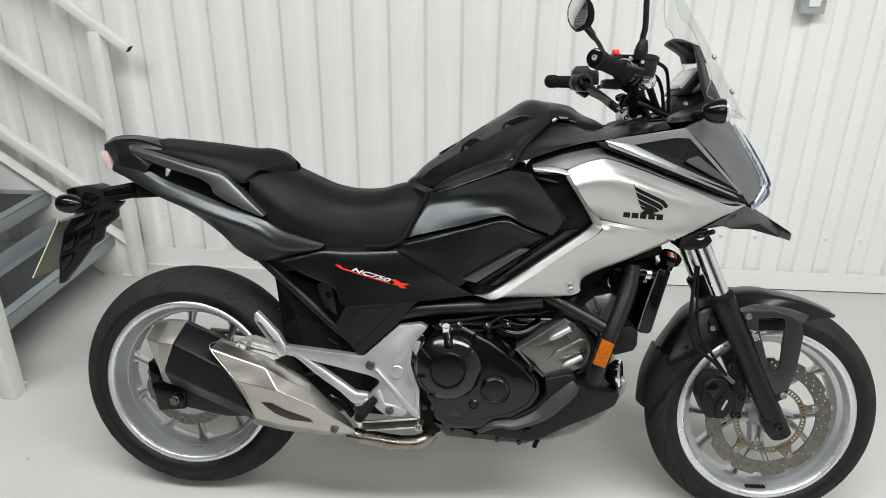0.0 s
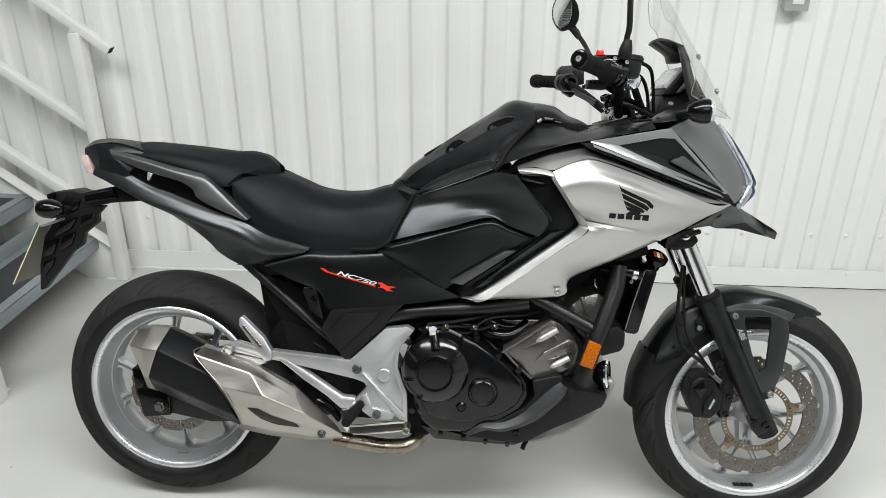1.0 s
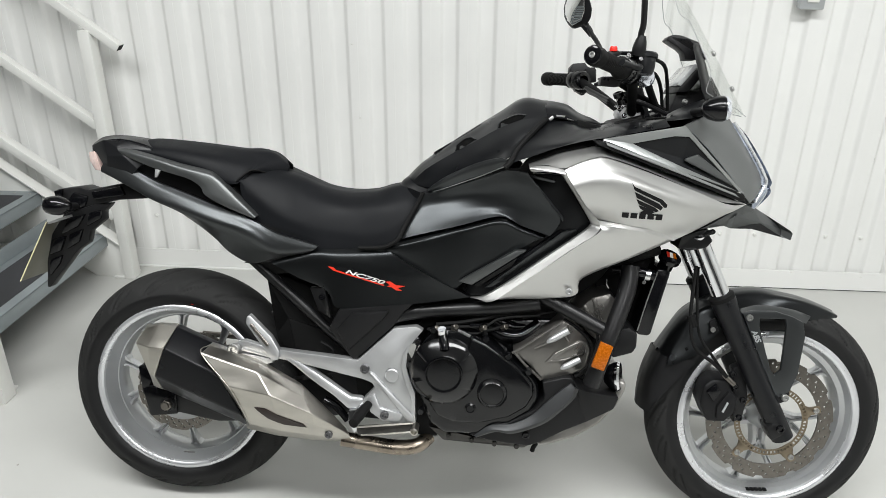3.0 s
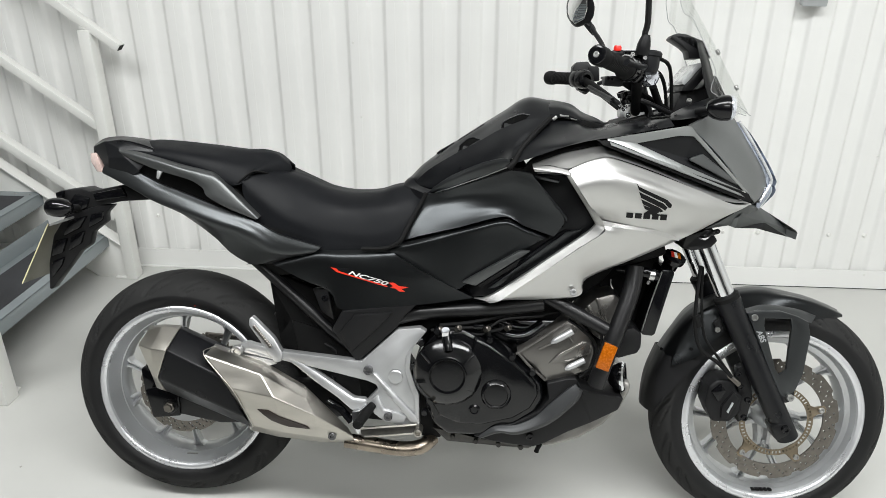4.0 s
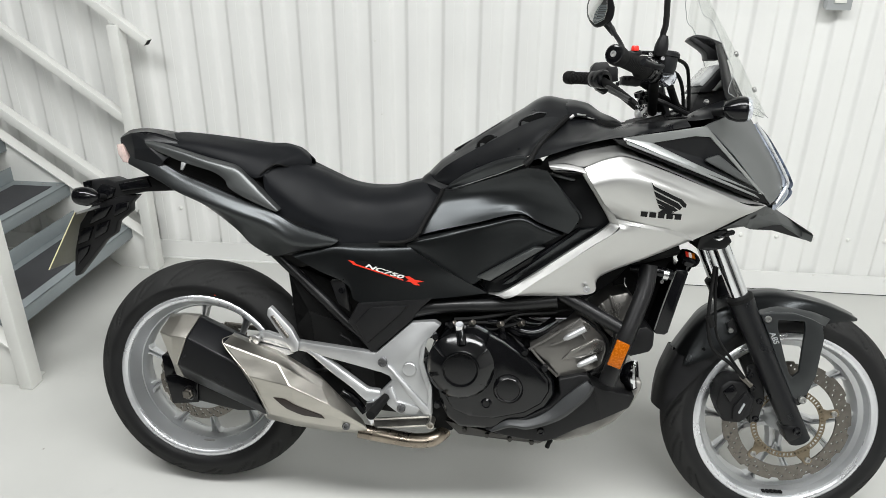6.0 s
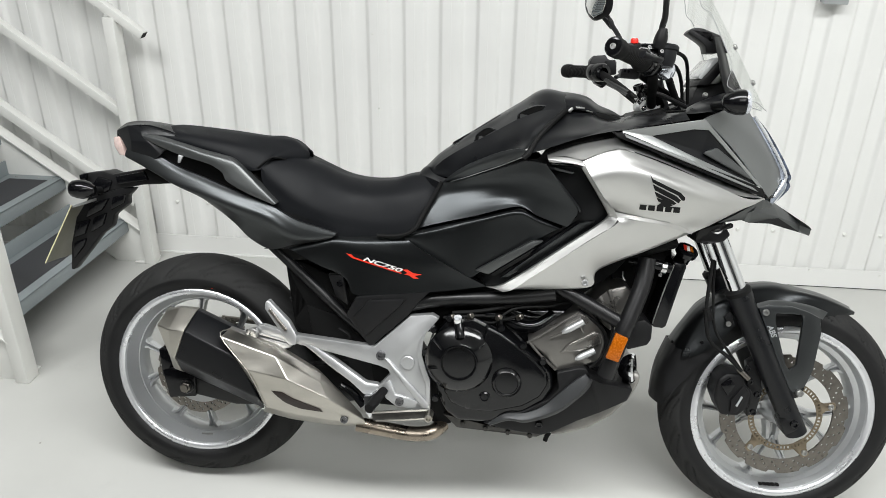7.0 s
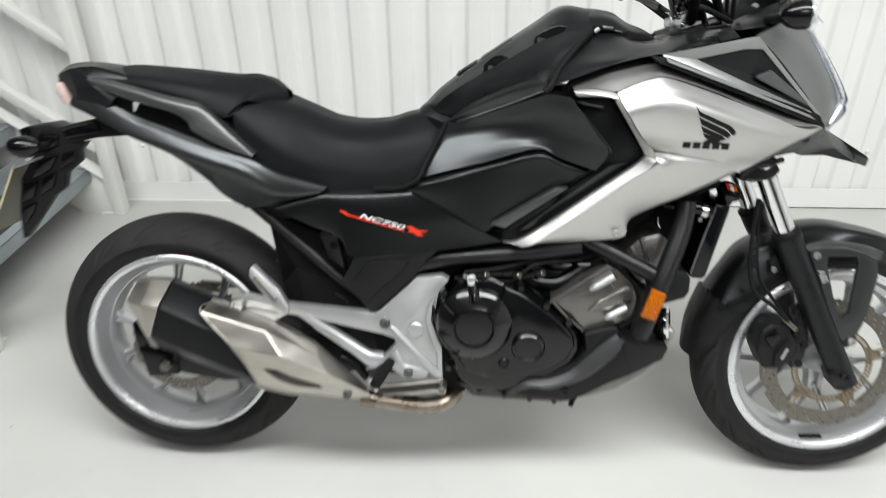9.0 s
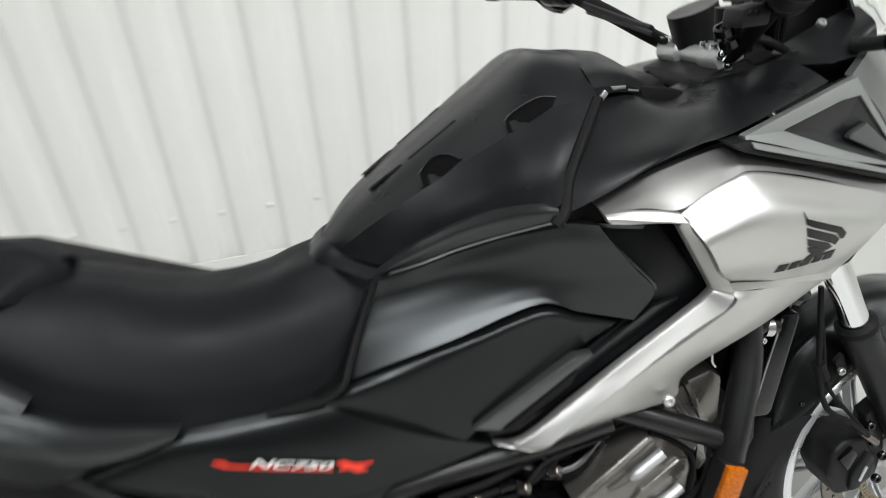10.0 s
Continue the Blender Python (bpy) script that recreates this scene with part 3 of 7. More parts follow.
def arm(line, breadths, depths, y):
    """A spoke arm in the wheel plane: (x, z) line, breadth in the plane and depth across it."""
    rings = []
    for i, (x, z) in enumerate(line):
        p, q = line[max(i - 1, 0)], line[min(i + 1, len(line) - 1)]
        d = Vector((q[0] - p[0], 0, q[1] - p[1])).normalized()
        nrm = Vector((-d.z, 0, d.x))
        b, e = breadths[i] / 2, depths[i] / 2
        rings.append([Vector((x, y[i] + sy * e, z)) + nrm * (sx * b) for sx, sy in ((-0.85, -1), (-0.4, -1), (-0.1, -0.25), (0.1, -0.25), (0.4, -1), (0.85, -1), (1, -0.5), (1, 0.7), (0.6, 1), (-0.6, 1), (-1, 0.7), (-1, -0.5))])
    return loft(rings, True, 0)


def wheel(name, at, turn, radius, half, rim_half, count, lean, wide, phase, label):
    m = Matrix.Translation(at) @ turn
    w = new(name)
    w.parent, w.matrix_basis = bike, m
    tagged(w, label=label)
    b = 0.222
    tyre = part("tyre", tyre_mesh(radius, half, b, rim_half - 0.006, tread(count, lean, wide)), TYRE, w, "black road tyre with cut tread", sharp=80)
    tyre.data.materials.append(TREAD)
    h = rim_half
    prof = [(0.2215, -h + 0.002), (0.2305, -h + 0.001), (0.2315, -h + 0.004), (0.2255, -h + 0.012), (0.219, -h + 0.018), (0.208, -h + 0.030), (0.203, -0.022), (0.203, 0.022),
            (0.208, h - 0.030), (0.219, h - 0.018), (0.2255, h - 0.012), (0.2315, h - 0.004), (0.2305, h - 0.001), (0.2215, h - 0.002), (0.213, h - 0.006),
            (0.206, h - 0.022), (0.1965, 0.030), (0.188, 0.016), (0.186, 0.0), (0.188, -0.016), (0.1965, -0.030), (0.206, -h + 0.022), (0.213, -h + 0.006)]
    part("rim", lathe(prof, (0, 0, 0), n=128, closed=True), RIM, w, "silver cast rim with a polished lip")
    part("rim_lip", lathe([(0.2125, -h + 0.0070), (0.2140, -h - 0.0005), (0.2175, -h - 0.0035), (0.2225, -h - 0.0048), (0.2280, -h - 0.0036), (0.2320, -h + 0.0002), (0.2322, -h + 0.0040), (0.2215, -h + 0.0080)], (0, 0, 0), (0, 1, 0), 128, True), CHROME_SOFT, w)
    for g in (-1, 1):
        part("rim_ridge", lathe([(0.1995, g * 0.030), (0.1985, g * 0.0245), (0.1930, g * 0.0205), (0.1905, g * 0.0215), (0.1935, g * 0.029)], (0, 0, 0), (0, 1, 0), 96, True), RIM, w)
    hub = part("hub", lathe([(0, 0.055), (0.026, 0.055), (0.034, 0.046), (0.040, 0.02), (0.046, 0.0), (0.040, -0.02), (0.034, -0.046), (0.026, -0.058), (0, -0.058)], (0, 0, 0), (0, 1, 0), 36), RIM, w)
    for k in range(5):
        a = phase + 2 * math.pi * k / 5
        def polar(r, off):
            return (r * math.cos(a + off), r * math.sin(a + off))
        s = [arm([polar(0.030, 0), polar(0.062, 0), polar(0.092, 0)], [0.052, 0.040, 0.036], [0.036, 0.030, 0.026], [0, 0, 0])]
        for g in (-1, 1):
            s.append(arm([polar(0.078, 0.06 * g), polar(0.110, 0.15 * g), polar(0.150, 0.235 * g), polar(0.180, 0.285 * g), polar(0.193, 0.30 * g)],
                         [0.020, 0.016, 0.0150, 0.020, 0.044], [0.026, 0.022, 0.020, 0.024, 0.036], [0, 0, 0, 0, 0]))
        part("spoke", join(*s), RIM, w)
    return w, hub


def wave_disc(r_out, r_in, waves, rows, holes_per, y0, y1, hole_r, dip=0.006):
    outer = []
    for k in range(waves * 16):
        a = 2 * math.pi * k / (waves * 16)
        p = (a * waves / (2 * math.pi)) % 1.0
        outer.append(((r_out - (dip if p > 0.72 else 0.0)) * math.cos(a), (r_out - (dip if p > 0.72 else 0.0)) * math.sin(a)))
    holes = [ring(r_in, 96)]
    for j, r in enumerate(rows):
        for k in range(holes_per):
            a = 2 * math.pi * (k + 0.33 * j) / holes_per
            holes.append(ring(hole_r, 7, r * math.cos(a), r * math.sin(a)))
    return pierced(outer, holes, y0, y1)


rear_wheel, rear_hub = wheel("rear_wheel", REAR_AXLE, Matrix(), 0.312, 0.080, 0.070, 17, -1.3, 0.16, 0.681, "rear wheel with silver cast spokes and wide tyre")
part("brake_disc", wave_disc(0.120, 0.088, 10, (0.096, 0.104, 0.112), 30, -0.070, -0.065, 0.0035, 0.005), DISC_STEEL, rear_wheel, "drilled steel wave disc")
part("disc_carrier", lathe([(0.03, -0.064), (0.090, -0.064), (0.092, -0.068), (0.088, -0.072), (0.06, -0.070), (0.03, -0.072)], (0, 0, 0), (0, 1, 0), 48, True), RIM, rear_wheel)
part("sprocket", pierced([(rr * math.cos(2 * math.pi * k / 172), rr * math.sin(2 * math.pi * k / 172)) for k in range(172) for rr in [0.108 if k % 4 < 2 else 0.101]],
                         [ring(0.035, 24)] + [ring(0.022, 12, 0.068 * math.cos(q), 0.068 * math.sin(q)) for q in [2 * math.pi * k / 6 for k in range(6)]], 0.078, 0.084), DISC_STEEL, rear_wheel)
part("balance_weight", cuboid(-0.016, 0.016, -0.040, -0.026, -0.2035, -0.1985, 0.001), ZINC, rear_wheel)
paint_dot = part("paint_dot", lathe([(0.0035, 0), (0.0035, 0.0014), (0, 0.0016)], (0.0440, -0.0762, 0.2375), n=10), RED, rear_wheel, "small red tyre paint dot")

front_wheel, front_hub = wheel("front_wheel", FRONT_AXLE, TURN.to_3x3().to_4x4(), 0.300, 0.062, 0.055, 17, 1.4, 0.16, 0.96, "front wheel with silver cast spokes and road tyre")
part("brake_disc", wave_disc(0.160, 0.122, 12, (0.1300, 0.1400, 0.1490), 30, -0.0665, -0.0615, 0.0031, 0.0065), DISC_STEEL, front_wheel, "drilled steel wave disc")
for k in range(5):
    a = 0.25 + 2 * math.pi * k / 5
    def at(r, o):
        return (r * math.cos(a + o), r * math.sin(a + o))
    part("disc_mount", prism([at(0.086, -0.28), at(0.104, -0.10), at(0.128, -0.075), at(0.131, 0.0), at(0.128, 0.075), at(0.104, 0.10), at(0.086, 0.28)], -0.068, -0.062, 0.001), BRONZE, front_wheel)
    bolt(front_wheel, (at(0.117, 0)[0], -0.068, at(0.117, 0)[1]), 0.0075, ZINC)
abs_ring = []
for k in range(60):
    a = 2 * math.pi * k / 60
    abs_ring.append([(r * math.cos(a + d), r * math.sin(a + d)) for r, d in ((0.0815, -0.026), (0.0885, -0.026), (0.0885, 0.026), (0.0815, 0.026))])
part("sensor_ring", pierced(ring(0.0925, 90), [ring(0.0775, 90), *abs_ring], -0.0755, -0.0735), BRONZE, front_wheel, "slotted sensor ring")
part("balance_weight", join(*[cuboid(-0.030 + 0.011 * k, -0.021 + 0.011 * k, -0.044, -0.030, -0.2085, -0.2035, 0.001) for k in range(5)]), RUBBER_AND_SHADE, front_wheel, "black stick-on balance weights")
front_wheel.children[-1].rotation_euler = (0, radians(14), 0)

# ---- bodywork ----
# silver side fairing: upper bevel, main face, lower face and the bright inner edge
fairing = part("side_fairing", net([
    [(0.963, -0.296, 0.938), (0.99, -0.294, 0.953), (1.023, -0.292, 0.964), (1.054, -0.283, 0.965), (1.145, -0.258, 0.936), (1.263, -0.221, 0.893), (1.345, -0.181, 0.862), (1.392, -0.158, 0.861)],
    [(0.973, -0.307, 0.92), (1.001, -0.308, 0.932), (1.032, -0.307, 0.942), (1.066, -0.298, 0.943), (1.146, -0.275, 0.917), (1.253, -0.238, 0.879), (1.322, -0.197, 0.852), (1.364, -0.172, 0.848)],
    [(0.986, -0.313, 0.9), (1.015, -0.315, 0.91), (1.049, -0.315, 0.916), (1.082, -0.308, 0.915), (1.148, -0.288, 0.896), (1.239, -0.25, 0.861), (1.297, -0.208, 0.837), (1.326, -0.188, 0.833)],
    [(1.014, -0.292, 0.861), (1.042, -0.297, 0.865), (1.076, -0.297, 0.867), (1.108, -0.29, 0.862), (1.15, -0.274, 0.851), (1.216, -0.244, 0.827), (1.257, -0.213, 0.808), (1.273, -0.201, 0.805)],
    [(1.044, -0.256, 0.827), (1.074, -0.257, 0.822), (1.105, -0.259, 0.817), (1.127, -0.253, 0.813), (1.153, -0.245, 0.809), (1.179, -0.238, 0.804), (1.211, -0.218, 0.791), (1.224, -0.212, 0.782)]], 8, 8, 0.012), SILVER_PAINT, bike, "satin silver faceted side fairing", sharp=60)
part("fairing_shoulder", net([
    [(0.889, -0.25, 0.946), (0.92, -0.25, 0.958), (0.956, -0.25, 0.971), (0.998, -0.25, 0.981), (1.033, -0.252, 0.989), (1.056, -0.246, 0.988), (1.128, -0.22, 0.962), (1.218, -0.19, 0.929), (1.297, -0.166, 0.898), (1.369, -0.157, 0.87), (1.392, -0.156, 0.862)],
    [(0.889, -0.262, 0.944), (0.921, -0.268, 0.953), (0.958, -0.273, 0.958), (0.996, -0.273, 0.969), (1.032, -0.272, 0.978), (1.057, -0.264, 0.977), (1.134, -0.238, 0.95), (1.229, -0.205, 0.913), (1.308, -0.18, 0.883), (1.372, -0.162, 0.865), (1.392, -0.158, 0.861)],
    [(0.889, -0.27, 0.942), (0.924, -0.284, 0.947), (0.961, -0.294, 0.942), (0.99, -0.293, 0.954), (1.023, -0.29, 0.965), (1.055, -0.281, 0.966), (1.146, -0.255, 0.938), (1.249, -0.222, 0.898), (1.323, -0.188, 0.87), (1.377, -0.165, 0.863), (1.393, -0.158, 0.859)]], 6, 4, 0.012), SILVER_PAINT, fairing, sharp=22)
part("fairing_tip", net([
    [(0.889, -0.27, 0.942), (0.908, -0.277, 0.945), (0.927, -0.286, 0.945), (0.946, -0.292, 0.943), (0.962, -0.295, 0.939)],
    [(0.89, -0.276, 0.938), (0.908, -0.285, 0.938), (0.927, -0.294, 0.937), (0.945, -0.3, 0.935), (0.965, -0.303, 0.931)],
    [(0.893, -0.275, 0.932), (0.908, -0.285, 0.932), (0.927, -0.295, 0.933), (0.946, -0.301, 0.932), (0.966, -0.304, 0.928)]], 5, 4, 0.012), SILVER_PAINT, fairing, sharp=60)
part("fairing_lower", net([
    [(0.829, -0.222, 0.631), (0.882, -0.226, 0.67), (0.937, -0.24, 0.714), (0.996, -0.259, 0.763), (1.047, -0.271, 0.803), (1.048, -0.264, 0.817)],
    [(0.835, -0.217, 0.629), (0.9, -0.219, 0.655), (0.958, -0.229, 0.69), (1.008, -0.248, 0.739), (1.07, -0.259, 0.785), (1.093, -0.263, 0.812)],
    [(0.843, -0.21, 0.628), (0.914, -0.209, 0.641), (0.985, -0.214, 0.665), (1.018, -0.232, 0.714), (1.095, -0.245, 0.763), (1.146, -0.248, 0.805)],
    [(0.851, -0.203, 0.627), (0.931, -0.197, 0.63), (1.012, -0.201, 0.643), (1.025, -0.211, 0.686), (1.124, -0.219, 0.736), (1.225, -0.212, 0.783)]], 6, 5, 0.012), SILVER_PAINT, fairing, sharp=60)
part("fairing_crease", net([[(1.042, -0.262, 0.829), (1.073, -0.261, 0.824), (1.105, -0.261, 0.819), (1.145, -0.248, 0.811), (1.181, -0.237, 0.805), (1.223, -0.213, 0.786)], [(1.046, -0.263, 0.816), (1.074, -0.263, 0.815), (1.105, -0.263, 0.811), (1.146, -0.249, 0.804), (1.184, -0.234, 0.793), (1.224, -0.215, 0.78)]], 4, 2, 0.012), SILVER_PAINT, fairing)
part("fairing_edge", net([
    [(0.768, -0.186, 0.623), (0.802, -0.206, 0.634), (0.862, -0.213, 0.676), (0.928, -0.225, 0.728), (1.006, -0.243, 0.791), (1.029, -0.25, 0.814), (1.028, -0.251, 0.825), (0.996, -0.27, 0.874), (0.961, -0.294, 0.924)],
    [(0.786, -0.201, 0.624), (0.814, -0.214, 0.63), (0.867, -0.22, 0.672), (0.934, -0.232, 0.722), (1.012, -0.251, 0.785), (1.037, -0.259, 0.811), (1.035, -0.259, 0.826), (1.001, -0.278, 0.877), (0.963, -0.3, 0.929)],
    [(0.808, -0.213, 0.62), (0.83, -0.223, 0.63), (0.873, -0.228, 0.664), (0.939, -0.24, 0.715), (1.018, -0.26, 0.777), (1.046, -0.268, 0.806), (1.045, -0.267, 0.826), (1.007, -0.287, 0.878), (0.965, -0.305, 0.935)]], 6, 4, 0.012), SILVER_PAINT, fairing, "bright inner edge of the fairing", sharp=60)
for o in (fairing, *fairing.children):
    mirrored(o, bike)
bolt(fairing, (0.995, -0.22, 0.655), 0.0080, ALU, name="panel_bolt", high=0.3)

# dark recessed panel behind the fairing's inner edge
recess = part("inner_panel", slab([(0.887, -0.200, 0.921), (0.967, -0.225, 0.92), (1.039, -0.226, 0.812), (1.026, -0.222, 0.793), (0.807, -0.178, 0.629), (0.767, -0.170, 0.622), (0.734, -0.165, 0.649), (0.853, -0.165, 0.728), (0.934, -0.165, 0.781), (0.973, -0.180, 0.82)], 0.05, 0.004), BLACK_SATIN, bike)
part("inner_rib", slab([(0.768, -0.164, 0.633), (0.839, -0.182, 0.686), (0.971, -0.21, 0.802), (1.013, -0.216, 0.81), (1.03, -0.214, 0.809), (1.025, -0.21, 0.794), (0.928, -0.188, 0.713), (0.807, -0.164, 0.627)], 0.02, 0.006, 3), BLACK_SATIN, recess)
part("rib_face", slab([(0.799, -0.176, 0.645), (0.972, -0.22, 0.794), (1.008, -0.222, 0.801), (1, -0.216, 0.786), (0.828, -0.176, 0.648)], 0.01, 0.003, 2), GRAPHITE, recess)
part("recess_crease", slab([(0.883, -0.236, 0.922), (0.891, -0.237, 0.922), (0.972, -0.232, 0.829), (0.972, -0.23, 0.816), (0.965, -0.23, 0.826)], 0.02, 0.003), GRAPHITE, recess)
part("slot_trim", slab([(0.739, -0.206, 0.666), (0.87, -0.222, 0.747), (0.895, -0.224, 0.748), (0.772, -0.21, 0.659)], 0.02, 0.003), GRAPHITE_MID, recess, "graphite slot trim")
part("slot", slab([(0.777, -0.212, 0.66), (0.873, -0.224, 0.729), (0.863, -0.222, 0.712), (0.785, -0.212, 0.656)], 0.01, 0.001), RUBBER_AND_SHADE, recess)
part("recess_lip", slab([(0.892, -0.238, 0.922), (0.951, -0.244, 0.911), (0.947, -0.242, 0.905), (0.898, -0.236, 0.913)], 0.01, 0.002), GRAPHITE, recess)
mirrored(recess, bike)

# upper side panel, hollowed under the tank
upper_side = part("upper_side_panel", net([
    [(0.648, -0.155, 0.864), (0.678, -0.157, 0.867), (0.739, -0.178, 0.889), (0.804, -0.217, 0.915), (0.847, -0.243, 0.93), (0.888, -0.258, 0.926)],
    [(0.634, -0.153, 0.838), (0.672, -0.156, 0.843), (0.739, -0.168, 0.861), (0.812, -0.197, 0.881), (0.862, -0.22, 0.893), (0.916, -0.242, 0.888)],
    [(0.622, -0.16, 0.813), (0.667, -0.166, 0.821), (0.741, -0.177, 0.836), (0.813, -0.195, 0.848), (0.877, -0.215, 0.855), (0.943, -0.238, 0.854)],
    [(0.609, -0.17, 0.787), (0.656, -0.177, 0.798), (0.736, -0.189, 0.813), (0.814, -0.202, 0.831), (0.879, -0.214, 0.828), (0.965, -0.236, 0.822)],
    [(0.593, -0.179, 0.754), (0.644, -0.19, 0.771), (0.731, -0.202, 0.795), (0.83, -0.211, 0.823), (0.881, -0.212, 0.803), (0.946, -0.222, 0.783)]], 8, 6, 0.02), GRAPHITE_SHADED_SIDE, bike, "graphite upper side panel")
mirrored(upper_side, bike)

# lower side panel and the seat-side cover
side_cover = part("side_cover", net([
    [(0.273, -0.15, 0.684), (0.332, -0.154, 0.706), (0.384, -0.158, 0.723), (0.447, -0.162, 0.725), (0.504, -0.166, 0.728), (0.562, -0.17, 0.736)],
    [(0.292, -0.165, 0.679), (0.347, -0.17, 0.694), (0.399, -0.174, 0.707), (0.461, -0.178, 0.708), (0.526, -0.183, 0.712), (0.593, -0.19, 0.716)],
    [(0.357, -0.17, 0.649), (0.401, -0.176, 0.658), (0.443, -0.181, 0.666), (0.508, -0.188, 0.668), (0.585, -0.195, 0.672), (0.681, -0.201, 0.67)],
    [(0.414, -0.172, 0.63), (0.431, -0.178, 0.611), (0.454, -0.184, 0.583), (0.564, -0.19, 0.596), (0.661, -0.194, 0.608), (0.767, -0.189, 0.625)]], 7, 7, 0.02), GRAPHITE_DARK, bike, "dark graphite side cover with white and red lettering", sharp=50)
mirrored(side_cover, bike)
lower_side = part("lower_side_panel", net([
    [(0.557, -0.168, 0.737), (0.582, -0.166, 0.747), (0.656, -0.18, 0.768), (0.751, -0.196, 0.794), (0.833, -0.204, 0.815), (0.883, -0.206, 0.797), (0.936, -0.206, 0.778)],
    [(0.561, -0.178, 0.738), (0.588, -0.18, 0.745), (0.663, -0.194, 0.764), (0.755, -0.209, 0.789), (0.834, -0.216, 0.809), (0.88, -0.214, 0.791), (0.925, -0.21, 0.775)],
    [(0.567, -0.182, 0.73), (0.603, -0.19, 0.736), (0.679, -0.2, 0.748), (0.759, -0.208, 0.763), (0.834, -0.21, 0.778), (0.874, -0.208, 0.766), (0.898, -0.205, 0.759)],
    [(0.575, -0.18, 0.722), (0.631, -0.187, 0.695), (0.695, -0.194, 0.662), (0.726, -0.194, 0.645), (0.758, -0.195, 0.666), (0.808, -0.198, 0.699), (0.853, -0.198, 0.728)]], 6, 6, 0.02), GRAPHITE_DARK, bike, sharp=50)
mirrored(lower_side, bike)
frame_cover = part("frame_cover", slab([(0.453, -0.19, 0.581), (0.516, -0.192, 0.588), (0.637, -0.195, 0.606), (0.609, -0.192, 0.579), (0.586, -0.19, 0.545), (0.489, -0.184, 0.45), (0.426, -0.182, 0.53)], 0.06, 0.005), BLACK_PLASTIC, bike)
part("raised_panel", slab([(0.446, -0.19, 0.529), (0.485, -0.196, 0.575), (0.577, -0.197, 0.584), (0.559, -0.196, 0.56), (0.476, -0.19, 0.478)], 0.01, 0.004), BLACK_PLASTIC, frame_cover)
bolt(side_cover, (0.41, -0.176, 0.608), 0.008, BLACK_GLOSS, name="panel_bolt")
part("front_tab", slab([(0.415, -0.176, 0.631), (0.432, -0.18, 0.554), (0.394, -0.15, 0.566), (0.373, -0.15, 0.623)], 0.02, 0.003), BLACK_PLASTIC, side_cover)

# tank lid with two pairs of painted slots, its highlight-toned edge strip, and the front lip
CREASE = [(0.615, -0.085, 0.882), (0.65, -0.118, 0.917), (0.714, -0.14, 0.958), (0.771, -0.155, 0.99), (0.824, -0.176, 1.021), (0.882, -0.17, 1.042), (0.928, -0.176, 1.043)]
LID = [[(0.6, -0.037, 0.893), (0.633, -0.039, 0.927), (0.69, -0.041, 0.969), (0.754, -0.042, 1.013), (0.823, -0.044, 1.057), (0.878, -0.046, 1.091), (0.935, -0.045, 1.086)],
       [(0.607, -0.066, 0.893), (0.641, -0.078, 0.929), (0.697, -0.086, 0.971), (0.759, -0.092, 1.012), (0.825, -0.1, 1.055), (0.88, -0.104, 1.087), (0.931, -0.108, 1.082)],
       [(0.611, -0.078, 0.889), (0.646, -0.1, 0.924), (0.706, -0.116, 0.964), (0.766, -0.126, 1.001), (0.826, -0.14, 1.04), (0.882, -0.14, 1.067), (0.93, -0.145, 1.065)],
       CREASE]
lid = part("tank_lid", net(LID, 8, 5, 0.006, both=True), BLACK_SATIN, bike, "satin black luggage lid in the tank's place", sharp=26)
for rows in ([(0.667, -0.076, 0.954), (0.693, -0.08, 0.97), (0.709, -0.082, 0.98)], [(0.719, -0.084, 0.986), (0.756, -0.088, 1.01), (0.78, -0.09, 1.026)]):
    ridge = part("lid_ridge", tube(rows, 0.0024, 6, 8), BLACK_SATIN, lid)
    mirrored(ridge, lid)
lid_side = part("lid_side", net([CREASE,
       [(0.619, -0.092, 0.879), (0.657, -0.126, 0.898), (0.72, -0.16, 0.93), (0.778, -0.186, 0.962), (0.825, -0.208, 0.993), (0.862, -0.212, 1.01), (0.902, -0.2, 1.019)],
       [(0.622, -0.097, 0.877), (0.662, -0.134, 0.885), (0.725, -0.166, 0.914), (0.781, -0.198, 0.94), (0.822, -0.23, 0.961), (0.844, -0.24, 0.975), (0.871, -0.228, 0.993)],
       [(0.627, -0.1, 0.875), (0.667, -0.139, 0.878), (0.728, -0.17, 0.906), (0.783, -0.208, 0.93), (0.821, -0.246, 0.946), (0.835, -0.262, 0.954), (0.845, -0.262, 0.959)]], 8, 6, 0.006), BLACK_SATIN, lid, sharp=26)
mirrored(lid_side, lid)
part("lid_seam", tube([(0.928, -0.172, 1.043), (0.902, -0.2, 1.019), (0.88, -0.222, 0.996), (0.862, -0.24, 0.974), (0.848, -0.262, 0.95), (0.836, -0.266, 0.938)], 0.0068, 5, 10), RUBBER_AND_SHADE, lid)
